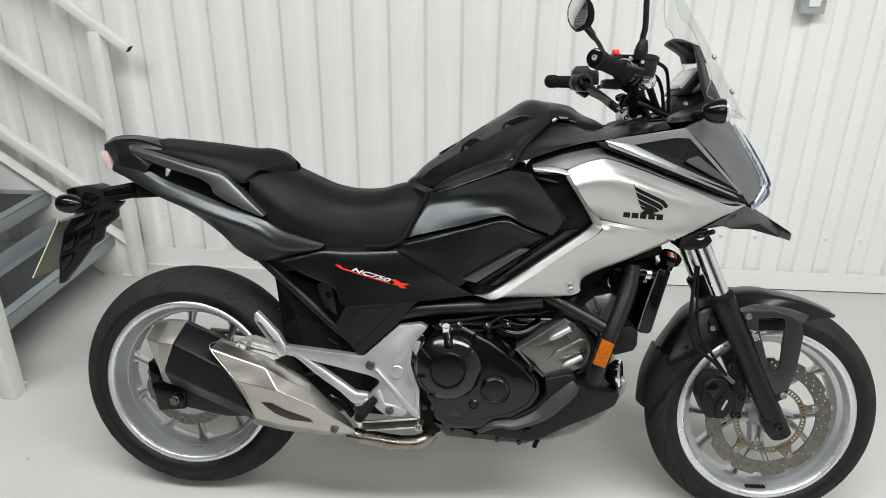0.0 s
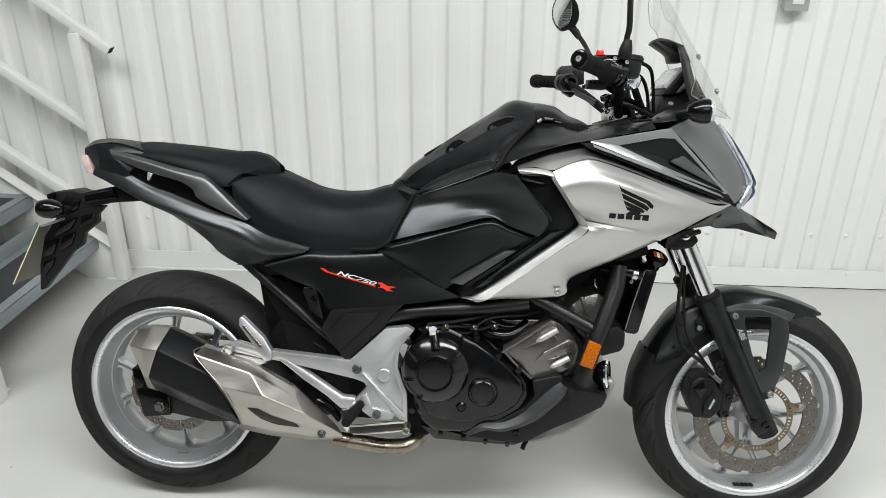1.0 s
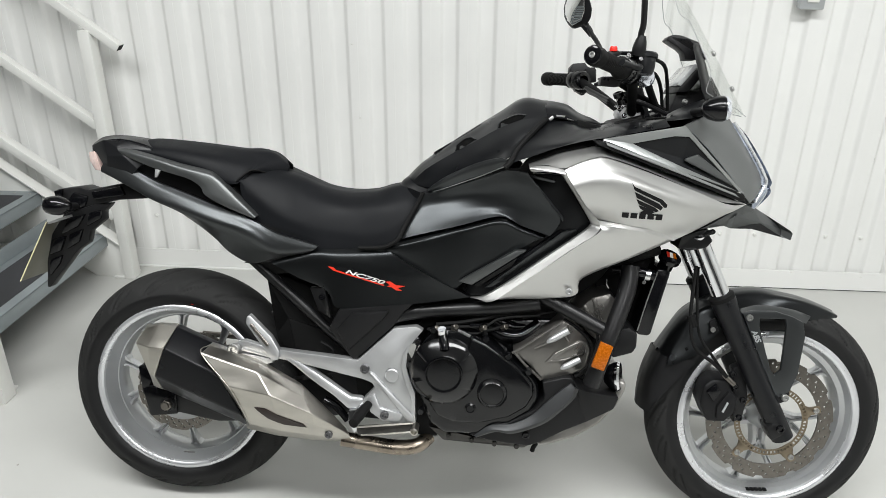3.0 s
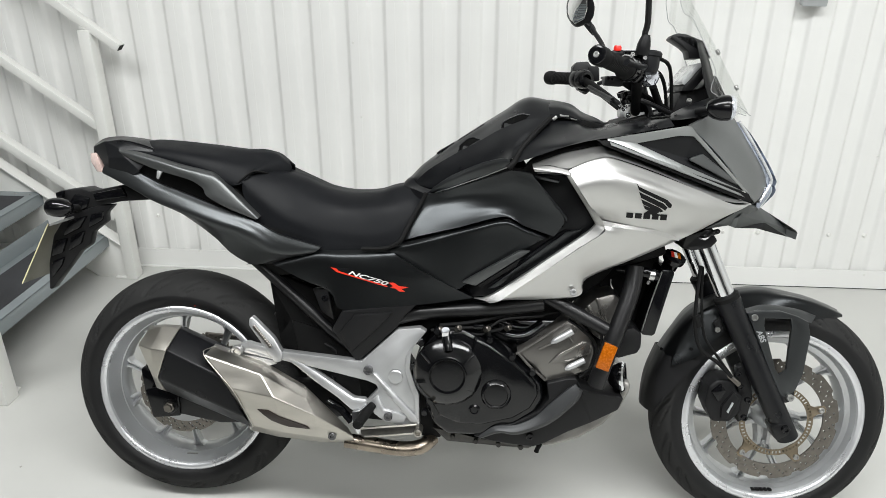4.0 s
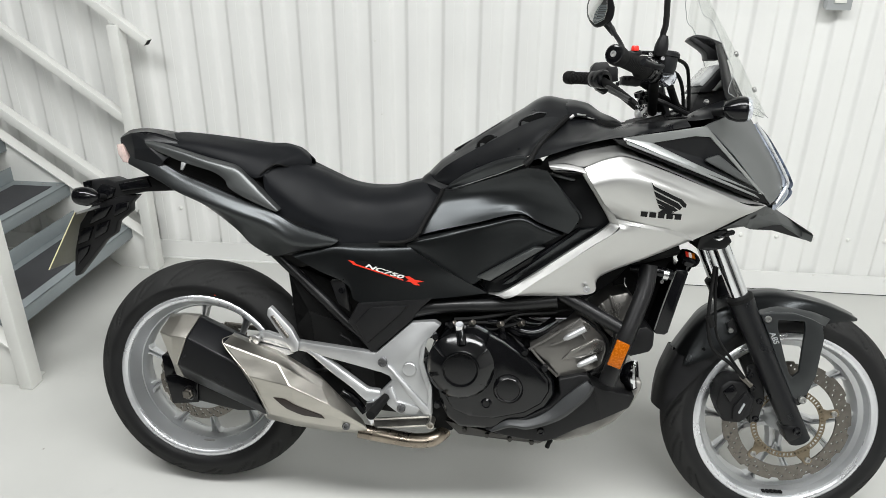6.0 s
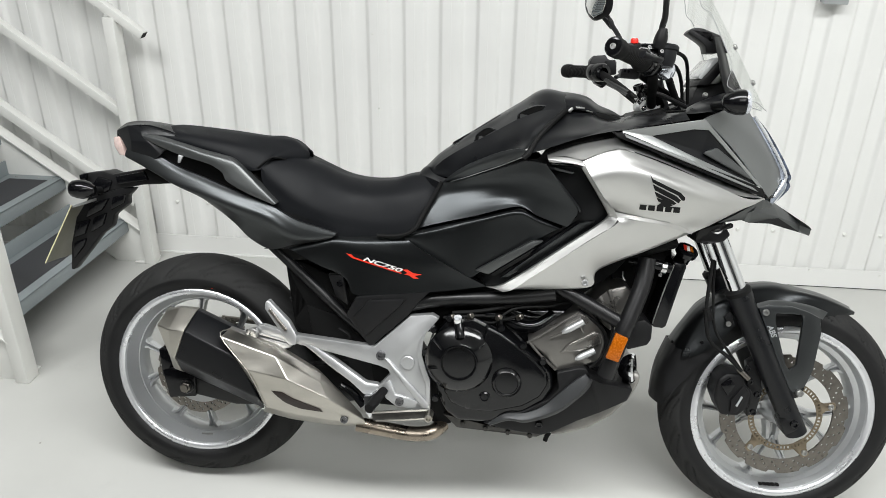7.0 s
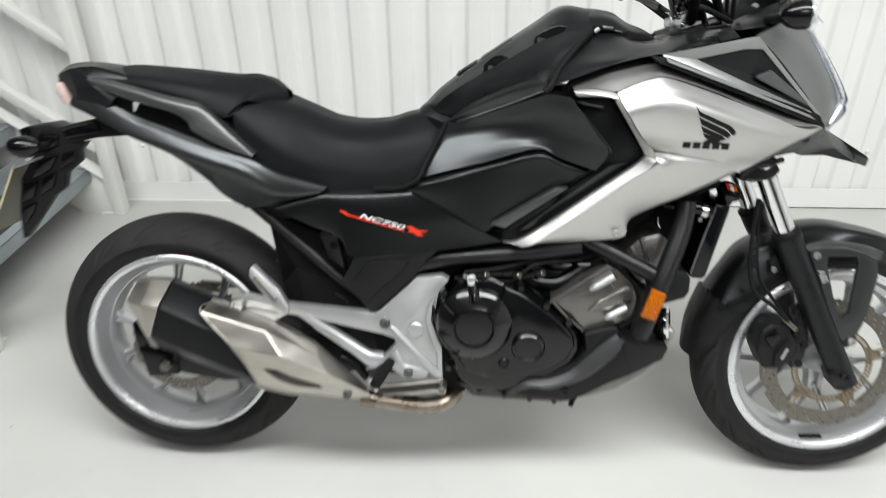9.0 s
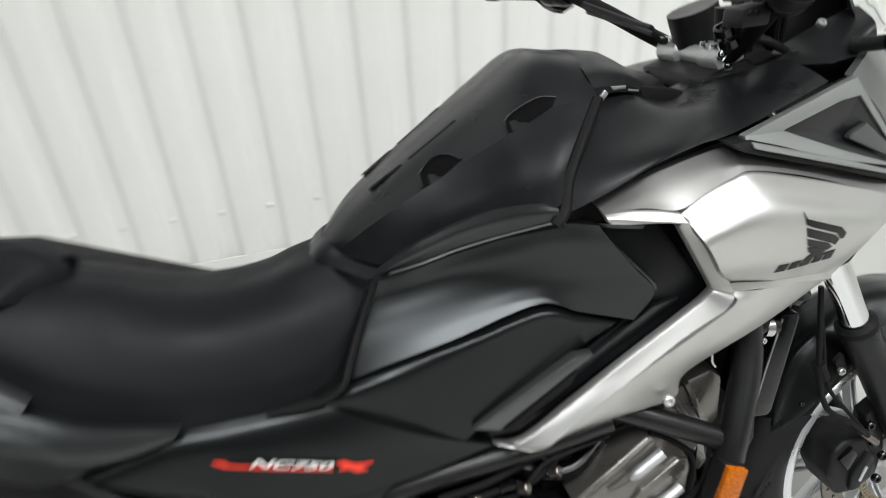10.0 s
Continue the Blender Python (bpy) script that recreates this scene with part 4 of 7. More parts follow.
# Black strip in a greyer tone for its sheen.
strip = part("lid_strip", net([
    [(0.656, -0.14, 0.871), (0.697, -0.162, 0.902), (0.74, -0.182, 0.925), (0.784, -0.212, 0.945), (0.823, -0.25, 0.957), (0.84, -0.266, 0.956)],
    [(0.661, -0.143, 0.868), (0.699, -0.166, 0.893), (0.742, -0.187, 0.915), (0.785, -0.217, 0.934), (0.823, -0.254, 0.948), (0.84, -0.268, 0.951)],
    [(0.669, -0.141, 0.867), (0.702, -0.16, 0.88), (0.744, -0.179, 0.897), (0.787, -0.21, 0.916), (0.824, -0.248, 0.935), (0.84, -0.264, 0.943)]], 6, 4, 0.008), GRAPHITE, bike, "satin black edge strip toned grey for its highlight")
# Thin pale tube paints the bright line along the strip's lower edge.
part("strip_line", tube([(0.67, -0.142, 0.866), (0.704, -0.162, 0.879), (0.745, -0.181, 0.896), (0.788, -0.212, 0.915), (0.825, -0.25, 0.934), (0.841, -0.266, 0.942)], 0.0012, 5, 8), GRAPHITE_LIGHT, strip)
mirrored(strip, bike)
part("lid_nose", net([[(0.577, -0.036, 0.869), (0.588, -0.037, 0.884), (0.6, -0.037, 0.894)], [(0.584, -0.07, 0.871), (0.594, -0.074, 0.885), (0.608, -0.076, 0.894)], [(0.615, -0.112, 0.87), (0.619, -0.104, 0.875), (0.625, -0.1, 0.879)], [(0.644, -0.142, 0.863), (0.651, -0.14, 0.866), (0.661, -0.14, 0.872)]], 4, 5, 0.02, both=True), BLACK_SATIN, bike)
part("lid_core", prism([(0.897, 1.012), (0.918, 1.047), (0.955, 1.052), (1.01, 1.042), (1.059, 1.03), (1.073, 1.014), (0.971, 1.009)], -0.135, 0.050, 0.004), RUBBER_AND_SHADE, bike)
part("lid_gap", net([[(0.626, -0.11, 0.874), (0.658, -0.13, 0.87), (0.709, -0.158, 0.889), (0.773, -0.199, 0.912), (0.812, -0.231, 0.928), (0.841, -0.259, 0.94), (0.846, -0.259, 0.935)], [(0.631, -0.112, 0.867), (0.658, -0.132, 0.865), (0.71, -0.159, 0.882), (0.773, -0.2, 0.905), (0.812, -0.232, 0.92), (0.841, -0.26, 0.932), (0.849, -0.26, 0.931)]], 5, 2, 0.02), RUBBER_AND_SHADE, bike)
# Slots are not cut: a dark film paints the shade of each recess.
for pts in ([(0.722, -0.13, 0.964), (0.723, -0.13, 0.974), (0.73, -0.13, 0.982), (0.743, -0.13, 0.991), (0.758, -0.13, 0.995), (0.769, -0.13, 0.992), (0.754, -0.13, 0.982), (0.737, -0.13, 0.97)],
            [(0.819, -0.15, 1.015), (0.82, -0.15, 1.026), (0.826, -0.15, 1.034), (0.842, -0.15, 1.043), (0.864, -0.15, 1.051), (0.882, -0.15, 1.05), (0.875, -0.15, 1.042), (0.847, -0.15, 1.031)]):
    mouth = part("strap_slot", laid_on(pts, lid, 0.0010), SLOT_SHADE, lid, "dark film painting the shade in a strap slot")
    mirrored(mouth, lid)
    brow = [q + Vector((0, -0.0012, 0.0008)) for q in [surface_at(lid, p) for p in pts[:6]]]
    brim = part("slot_brim", tube(brow, 0.0016, 4, 8), BLACK_SATIN, lid)
    mirrored(brim, lid)
part("lid_lip", net([[(0.933, -0.045, 1.087), (0.958, -0.045, 1.084), (0.987, -0.045, 1.077), (1.015, -0.044, 1.059), (1.046, -0.044, 1.047), (1.069, -0.043, 1.035)], [(0.929, -0.1, 1.082), (0.955, -0.098, 1.081), (0.982, -0.094, 1.073), (1.01, -0.088, 1.057), (1.042, -0.078, 1.045), (1.065, -0.07, 1.033)],
                     [(0.926, -0.142, 1.07), (0.951, -0.14, 1.07), (0.977, -0.134, 1.064), (1.004, -0.122, 1.049), (1.034, -0.104, 1.036), (1.058, -0.088, 1.025)], [(0.928, -0.16, 1.054), (0.949, -0.158, 1.054), (0.975, -0.15, 1.05), (1.001, -0.136, 1.039), (1.028, -0.114, 1.028), (1.052, -0.094, 1.02)]], 5, 4, 0.008, both=True), BLACK_SATIN, bike, sharp=26)
# Bright bars added to imitate the white wall showing between lid and shoulder.
part("lid_hinge", join(slab([(0.932, -0.165, 1.043), (0.942, -0.163, 1.051), (0.946, -0.163, 1.046), (0.938, -0.165, 1.038)], 0.004, 0.001), slab([(0.95, -0.16, 1.053), (0.972, -0.155, 1.051), (0.971, -0.155, 1.047), (0.953, -0.16, 1.048)], 0.004, 0.001), slab([(0.976, -0.152, 1.046), (0.992, -0.148, 1.042), (0.991, -0.148, 1.04), (0.976, -0.152, 1.043)], 0.004, 0.001)), ZINC, bike, "bright bars standing for white wall seen through the gap")
# shoulders that run from the lid's front seam to the front cowl
shoulder = part("tank_shoulder", net([
    [(0.935, -0.15, 1.04), (0.957, -0.148, 1.04), (0.986, -0.142, 1.038), (1.033, -0.115, 1.024), (1.069, -0.11, 1.033), (1.128, -0.105, 1.042), (1.206, -0.1, 1.05)],
    [(0.903, -0.2, 1.011), (0.938, -0.202, 1.01), (0.982, -0.198, 1.014), (1.026, -0.194, 1.021), (1.064, -0.186, 1.027), (1.116, -0.174, 1.035), (1.196, -0.16, 1.047)],
    [(0.873, -0.23, 0.986), (0.907, -0.246, 0.986), (0.952, -0.25, 0.993), (0.997, -0.246, 1.002), (1.039, -0.24, 1.012), (1.108, -0.222, 1.025), (1.194, -0.19, 1.041)],
    [(0.846, -0.262, 0.946), (0.873, -0.266, 0.956), (0.906, -0.266, 0.968), (0.954, -0.262, 0.985), (1.001, -0.262, 0.998), (1.049, -0.262, 1.007), (1.195, -0.212, 1.033)]], 7, 5, 0.012), BLACK_SATIN, bike, sharp=40)
mirrored(shoulder, bike)
# Near-black slab paints the shade between shoulder and fairing.
part("shoulder_gap", slab([(0.843, -0.232, 0.935), (0.872, -0.232, 0.937), (0.885, -0.232, 0.954), (0.914, -0.23, 0.973), (0.962, -0.23, 0.987), (1.023, -0.23, 1.002), (1.06, -0.228, 1.003), (1.061, -0.23, 0.984), (1.025, -0.232, 0.977), (0.952, -0.234, 0.96), (0.903, -0.236, 0.94), (0.899, -0.236, 0.92), (0.867, -0.234, 0.921)], 0.02, 0.002), RUBBER_AND_SHADE, bike)

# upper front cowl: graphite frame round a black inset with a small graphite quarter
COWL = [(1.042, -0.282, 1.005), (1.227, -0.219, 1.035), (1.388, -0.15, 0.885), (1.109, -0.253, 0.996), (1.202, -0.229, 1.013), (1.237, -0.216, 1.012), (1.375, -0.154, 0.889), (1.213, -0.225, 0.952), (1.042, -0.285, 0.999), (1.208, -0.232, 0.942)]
cowl = part("upper_cowl", shell(COWL, [(0, 1, 4, 3), (1, 5, 4), (1, 2, 6, 5), (0, 3, 8), (8, 3, 7, 9), (9, 7, 6, 2)], 0.012, 0.003), GRAPHITE_LIGHT, bike, "graphite cowl frame, toned pale as if lit", sharp=28)
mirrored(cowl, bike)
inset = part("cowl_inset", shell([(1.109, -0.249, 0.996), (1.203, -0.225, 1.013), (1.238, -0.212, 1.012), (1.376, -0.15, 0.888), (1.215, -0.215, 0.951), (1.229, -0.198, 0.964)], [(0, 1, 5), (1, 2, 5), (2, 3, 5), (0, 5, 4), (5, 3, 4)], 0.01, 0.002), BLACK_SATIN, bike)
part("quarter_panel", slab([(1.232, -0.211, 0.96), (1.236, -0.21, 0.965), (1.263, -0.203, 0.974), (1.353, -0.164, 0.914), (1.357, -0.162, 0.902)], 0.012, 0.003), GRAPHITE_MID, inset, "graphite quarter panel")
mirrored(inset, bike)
# The shaded gap under the cowl, put in as a dark slab.
part("cowl_gap", slab([(1.022, -0.29, 1.001), (1.047, -0.286, 1.001), (1.207, -0.231, 0.942), (1.387, -0.154, 0.883), (1.398, -0.15, 0.864), (1.367, -0.164, 0.871), (1.208, -0.231, 0.931), (1.035, -0.294, 0.991)], 0.03, 0.001), RUBBER_AND_SHADE, bike)
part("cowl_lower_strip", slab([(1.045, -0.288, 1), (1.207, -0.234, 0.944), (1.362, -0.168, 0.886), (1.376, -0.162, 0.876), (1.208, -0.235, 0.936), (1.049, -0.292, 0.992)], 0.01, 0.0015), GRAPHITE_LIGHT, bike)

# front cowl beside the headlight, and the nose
# Same graphite paint, its colour raised for the light on the nose.
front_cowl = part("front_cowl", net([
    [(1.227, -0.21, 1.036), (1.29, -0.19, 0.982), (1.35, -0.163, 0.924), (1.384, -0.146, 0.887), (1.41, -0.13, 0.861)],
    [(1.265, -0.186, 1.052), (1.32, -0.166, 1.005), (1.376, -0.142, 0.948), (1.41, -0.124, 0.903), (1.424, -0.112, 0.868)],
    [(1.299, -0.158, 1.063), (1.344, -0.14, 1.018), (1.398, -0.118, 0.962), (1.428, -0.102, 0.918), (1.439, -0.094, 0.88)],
    [(1.347, -0.118, 1.056), (1.373, -0.106, 1.023), (1.411, -0.092, 0.974), (1.442, -0.08, 0.93), (1.453, -0.076, 0.902)]], 6, 4, 0.012), GRAPHITE_LIT_COWL, bike, "graphite front cowl beside the headlamp")
mirrored(front_cowl, bike)
head_lamp = part("headlamp", net([
    [(1.358, -0.112, 1.044), (1.379, -0.104, 1.02), (1.414, -0.092, 0.974), (1.446, -0.08, 0.93), (1.456, -0.076, 0.902), (1.431, -0.085, 0.856)],
    [(1.368, -0.1, 1.041), (1.391, -0.092, 1.018), (1.427, -0.08, 0.97), (1.461, -0.068, 0.924), (1.468, -0.066, 0.899), (1.44, -0.075, 0.858)],
    [(1.386, -0.05, 1.043), (1.415, -0.045, 1.014), (1.451, -0.04, 0.963), (1.48, -0.035, 0.916), (1.485, -0.035, 0.895), (1.457, -0.04, 0.858)],
    [(1.388, -0.044, 1.045), (1.417, -0.043, 1.013), (1.455, -0.04, 0.962), (1.482, -0.038, 0.917), (1.485, -0.037, 0.894), (1.46, -0.036, 0.859)]][::-1], 6, 5, 0.02, both=True), HEAD_GLASS, bike, "clear headlamp lens with bright edge")
for off, r in ((0, 0.0035), (7, 0.0022)):
    part("lamp_trim", tube([Vector(q) + Vector((-0.001 * off, 0.0006 * off, 0)) for q in [(1.365, -0.108, 1.044), (1.385, -0.1, 1.02), (1.421, -0.089, 0.974), (1.452, -0.078, 0.93), (1.462, -0.075, 0.903), (1.437, -0.086, 0.858)]], r, 5, 8), CHROME_SOFT, head_lamp)
part("lamp_hood", net([[(1.325, -0.045, 1.078), (1.356, -0.045, 1.067), (1.38, -0.044, 1.043)], [(1.316, -0.07, 1.074), (1.347, -0.07, 1.063), (1.375, -0.06, 1.042)], [(1.298, -0.13, 1.067), (1.329, -0.125, 1.056), (1.356, -0.112, 1.041)]], 4, 4, 0.01, both=True), BLACK_SATIN, bike)
part("nose_dark", slab([(1.389, -0.135, 0.882), (1.423, -0.112, 0.871), (1.431, -0.105, 0.858), (1.407, -0.125, 0.857)], 0.03, 0.002), BLACK_GLOSS, bike)
# beak under the headlamp
beak = part("beak", shell([(1.392, -0.13, 0.855), (1.437, -0.07, 0.849), (1.547, -0.02, 0.78), (1.546, -0.022, 0.763), (1.454, -0.075, 0.797), (1.374, -0.125, 0.8), (1.341, -0.13, 0.811), (1.376, -0.14, 0.83), (1.472, -0.035, 0.83), (1.547, -0.033, 0.785), (1.544, -0.032, 0.765), (1.414, -0.033, 0.787), (1.456, -0.085, 0.811)],
                          [(0, 1, 12, 7), (1, 8, 9, 2), (1, 2, 12), (2, 3, 12), (2, 9, 10, 3), (12, 3, 4), (7, 12, 4, 5), (7, 5, 6), (0, 8, 1)], 0.006, 0.003), GRAPHITE_MID, bike, "graphite beak under the headlamp")
mirrored(beak, bike)
part("beak_root", slab([(1.292, -0.15, 0.797), (1.323, -0.155, 0.815), (1.396, -0.14, 0.859), (1.436, -0.095, 0.843), (1.403, -0.11, 0.809), (1.348, -0.135, 0.805)], 0.03, 0.003), GRAPHITE_MID, bike)
part("beak_underside", slab([(1.342, -0.128, 0.81), (1.457, -0.082, 0.809), (1.543, -0.02, 0.768), (1.545, -0.02, 0.763), (1.432, -0.1, 0.796), (1.375, -0.122, 0.799)], 0.02, 0.001), BLACK_PLASTIC, bike)

# seat
rider_seat = part("rider_seat", net([
    [(0.261, -0.038, 0.911), (0.335, -0.037, 0.89), (0.402, -0.036, 0.863), (0.465, -0.036, 0.854), (0.524, -0.036, 0.858), (0.562, -0.036, 0.87), (0.591, -0.037, 0.877)],
    [(0.254, -0.085, 0.908), (0.329, -0.085, 0.886), (0.398, -0.085, 0.86), (0.461, -0.085, 0.851), (0.52, -0.085, 0.855), (0.559, -0.085, 0.867), (0.588, -0.085, 0.874)],
    [(0.214, -0.122, 0.9), (0.303, -0.122, 0.864), (0.386, -0.128, 0.835), (0.477, -0.132, 0.822), (0.55, -0.13, 0.83), (0.596, -0.12, 0.847), (0.622, -0.105, 0.866)],
    [(0.203, -0.14, 0.876), (0.29, -0.15, 0.818), (0.378, -0.155, 0.785), (0.479, -0.157, 0.771), (0.562, -0.152, 0.781), (0.61, -0.142, 0.812), (0.638, -0.128, 0.858)],
    [(0.238, -0.15, 0.8), (0.32, -0.158, 0.767), (0.398, -0.162, 0.742), (0.486, -0.163, 0.733), (0.558, -0.16, 0.741), (0.589, -0.156, 0.759), (0.639, -0.134, 0.848)]], 7, 6, 0.02, both=True), SEAT_VINYL, bike, "black vinyl rider seat", sharp=60)
part("pillion_seat", net([
    [(-0.08, -0.04, 0.957), (-0.04, -0.041, 0.971), (0.089, -0.04, 0.963), (0.188, -0.04, 0.953), (0.23, -0.04, 0.953)] + [(0.259, -0.04, 0.946), (0.291, -0.039, 0.925)],
    [(-0.098, -0.066, 0.951), (-0.057, -0.066, 0.965), (0.076, -0.07, 0.957), (0.177, -0.07, 0.948), (0.21, -0.07, 0.946)] + [(0.263, -0.062, 0.942), (0.298, -0.052, 0.917)],
    [(-0.042, -0.095, 0.949), (-0.003, -0.103, 0.95), (0.119, -0.112, 0.935), (0.2, -0.112, 0.92), (0.243, -0.095, 0.927), (0.274, -0.078, 0.922), (0.301, -0.056, 0.909)],
    [(-0.03, -0.108, 0.944), (0.011, -0.116, 0.933), (0.121, -0.13, 0.906), (0.194, -0.14, 0.878), (0.234, -0.126, 0.906), (0.263, -0.095, 0.894), (0.295, -0.064, 0.88)],
    [(-0.112, -0.098, 0.948), (-0.061, -0.106, 0.936), (0.054, -0.12, 0.907), (0.143, -0.132, 0.874), (0.23, -0.114, 0.905), (0.259, -0.083, 0.893), (0.292, -0.052, 0.879)]], 7, 6, 0.004, both=True), SEAT_VINYL, bike, "stepped black vinyl pillion seat", sharp=60)
part("seat_core", prism([(-0.019, 0.931), (0.099, 0.934), (0.23, 0.917), (0.359, 0.864), (0.475, 0.811), (0.561, 0.828), (0.548, 0.749), (0.359, 0.749), (0.227, 0.795), (0.17, 0.851), (0.024, 0.896)], -0.095, 0.095, 0.01), RUBBER_AND_SHADE, bike)
part("seat_seam", tube([(0.194, -0.141, 0.878), (0.216, -0.135, 0.897), (0.234, -0.127, 0.905), (0.263, -0.097, 0.894), (0.287, -0.078, 0.883), (0.295, -0.066, 0.88), (0.3, -0.06, 0.892)], 0.0022, 6, 8), RUBBER_AND_SHADE, bike)
part("seat_base", net([[(0.184, -0.138, 0.863), (0.247, -0.15, 0.791), (0.319, -0.158, 0.763), (0.398, -0.162, 0.738), (0.486, -0.163, 0.728), (0.558, -0.16, 0.737), (0.593, -0.156, 0.754), (0.645, -0.134, 0.848)], [(0.177, -0.135, 0.854), (0.237, -0.15, 0.785), (0.312, -0.157, 0.735), (0.397, -0.161, 0.718), (0.486, -0.163, 0.721), (0.564, -0.16, 0.73), (0.602, -0.156, 0.749), (0.65, -0.134, 0.845)]], 5, 2, 0.05), RUBBER_AND_SHADE, bike)

part("seat_gap", tube([(0.65, -0.158, 0.867), (0.641, -0.16, 0.848), (0.623, -0.168, 0.814), (0.606, -0.18, 0.781), (0.592, -0.19, 0.755), (0.557, -0.186, 0.737), (0.5, -0.176, 0.732)], 0.0048, 5, 8), RUBBER_AND_SHADE, bike)

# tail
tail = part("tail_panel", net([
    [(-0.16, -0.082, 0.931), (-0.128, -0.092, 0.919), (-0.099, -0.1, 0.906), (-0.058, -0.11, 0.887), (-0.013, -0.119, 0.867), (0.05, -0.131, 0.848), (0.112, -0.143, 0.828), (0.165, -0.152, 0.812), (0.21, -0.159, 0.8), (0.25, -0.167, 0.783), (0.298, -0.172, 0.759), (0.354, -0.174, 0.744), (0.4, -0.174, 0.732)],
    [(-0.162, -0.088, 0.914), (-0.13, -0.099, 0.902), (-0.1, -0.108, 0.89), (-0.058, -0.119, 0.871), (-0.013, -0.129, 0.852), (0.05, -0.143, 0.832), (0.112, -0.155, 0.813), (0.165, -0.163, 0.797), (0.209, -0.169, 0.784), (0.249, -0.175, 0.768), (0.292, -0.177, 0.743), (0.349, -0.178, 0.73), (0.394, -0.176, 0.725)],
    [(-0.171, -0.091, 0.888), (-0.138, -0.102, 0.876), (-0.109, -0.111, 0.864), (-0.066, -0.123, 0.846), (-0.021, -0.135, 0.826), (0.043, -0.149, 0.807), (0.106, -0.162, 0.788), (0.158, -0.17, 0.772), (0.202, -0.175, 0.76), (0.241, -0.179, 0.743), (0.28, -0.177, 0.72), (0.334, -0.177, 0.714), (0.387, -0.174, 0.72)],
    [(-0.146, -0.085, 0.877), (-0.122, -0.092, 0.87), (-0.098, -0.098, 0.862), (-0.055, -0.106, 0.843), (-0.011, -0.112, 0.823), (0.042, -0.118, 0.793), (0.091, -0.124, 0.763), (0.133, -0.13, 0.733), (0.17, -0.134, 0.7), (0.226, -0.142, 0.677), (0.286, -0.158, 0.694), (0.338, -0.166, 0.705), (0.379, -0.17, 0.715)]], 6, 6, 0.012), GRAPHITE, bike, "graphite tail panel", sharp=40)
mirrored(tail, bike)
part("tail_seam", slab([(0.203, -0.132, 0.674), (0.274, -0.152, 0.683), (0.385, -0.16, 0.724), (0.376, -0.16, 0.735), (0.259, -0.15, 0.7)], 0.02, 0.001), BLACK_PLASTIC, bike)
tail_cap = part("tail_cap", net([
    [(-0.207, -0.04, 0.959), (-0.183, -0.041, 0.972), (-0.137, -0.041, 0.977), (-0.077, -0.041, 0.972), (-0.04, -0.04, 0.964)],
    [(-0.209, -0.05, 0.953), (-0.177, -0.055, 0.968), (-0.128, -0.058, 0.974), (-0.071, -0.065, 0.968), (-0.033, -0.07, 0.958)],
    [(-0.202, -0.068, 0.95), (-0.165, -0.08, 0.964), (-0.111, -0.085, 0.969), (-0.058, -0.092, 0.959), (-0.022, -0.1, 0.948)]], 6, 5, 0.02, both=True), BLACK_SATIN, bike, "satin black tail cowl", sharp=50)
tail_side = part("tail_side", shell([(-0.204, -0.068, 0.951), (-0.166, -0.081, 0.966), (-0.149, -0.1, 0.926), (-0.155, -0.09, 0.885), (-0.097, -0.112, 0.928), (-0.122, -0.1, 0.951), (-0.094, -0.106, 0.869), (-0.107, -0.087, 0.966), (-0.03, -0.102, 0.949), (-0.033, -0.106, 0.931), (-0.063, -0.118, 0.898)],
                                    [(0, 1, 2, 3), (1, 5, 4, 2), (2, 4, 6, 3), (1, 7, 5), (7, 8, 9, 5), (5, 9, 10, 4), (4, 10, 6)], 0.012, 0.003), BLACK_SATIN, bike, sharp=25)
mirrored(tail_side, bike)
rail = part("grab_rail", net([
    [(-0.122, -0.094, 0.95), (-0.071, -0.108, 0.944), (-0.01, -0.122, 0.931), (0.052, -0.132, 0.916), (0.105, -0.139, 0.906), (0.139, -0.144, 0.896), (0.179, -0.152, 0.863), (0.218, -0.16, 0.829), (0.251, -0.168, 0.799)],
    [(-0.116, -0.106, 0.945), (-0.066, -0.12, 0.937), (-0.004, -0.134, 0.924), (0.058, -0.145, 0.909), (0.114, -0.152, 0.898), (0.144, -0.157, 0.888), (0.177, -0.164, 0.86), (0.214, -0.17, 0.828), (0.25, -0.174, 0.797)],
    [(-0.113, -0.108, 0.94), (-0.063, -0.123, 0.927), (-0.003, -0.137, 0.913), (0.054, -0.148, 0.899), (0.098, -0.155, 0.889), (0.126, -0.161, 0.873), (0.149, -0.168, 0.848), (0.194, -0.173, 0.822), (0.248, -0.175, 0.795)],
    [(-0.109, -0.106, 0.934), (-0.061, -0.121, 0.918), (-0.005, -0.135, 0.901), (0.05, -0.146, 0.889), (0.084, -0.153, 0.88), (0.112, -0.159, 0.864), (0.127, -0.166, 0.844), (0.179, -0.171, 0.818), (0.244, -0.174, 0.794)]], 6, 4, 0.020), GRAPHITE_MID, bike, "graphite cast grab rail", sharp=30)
mirrored(rail, bike)
part("luggage_hook", slab([(-0.004, -0.146, 0.902), (0.009, -0.148, 0.899), (0.001, -0.15, 0.882), (-0.005, -0.149, 0.883)], 0.006, 0.001), ALU, rail, "bare metal luggage hook")
# Dark slab in place of the shade between grab rail and tail.
part("under_rail", slab([(-0.116, -0.096, 0.932), (-0.013, -0.106, 0.903), (0.092, -0.114, 0.872), (0.181, -0.122, 0.836), (0.24, -0.13, 0.785), (0.234, -0.13, 0.771), (0.17, -0.125, 0.782), (0.015, -0.105, 0.837), (-0.096, -0.095, 0.887)], 0.04, 0.003), RUBBER_AND_SHADE, bike)
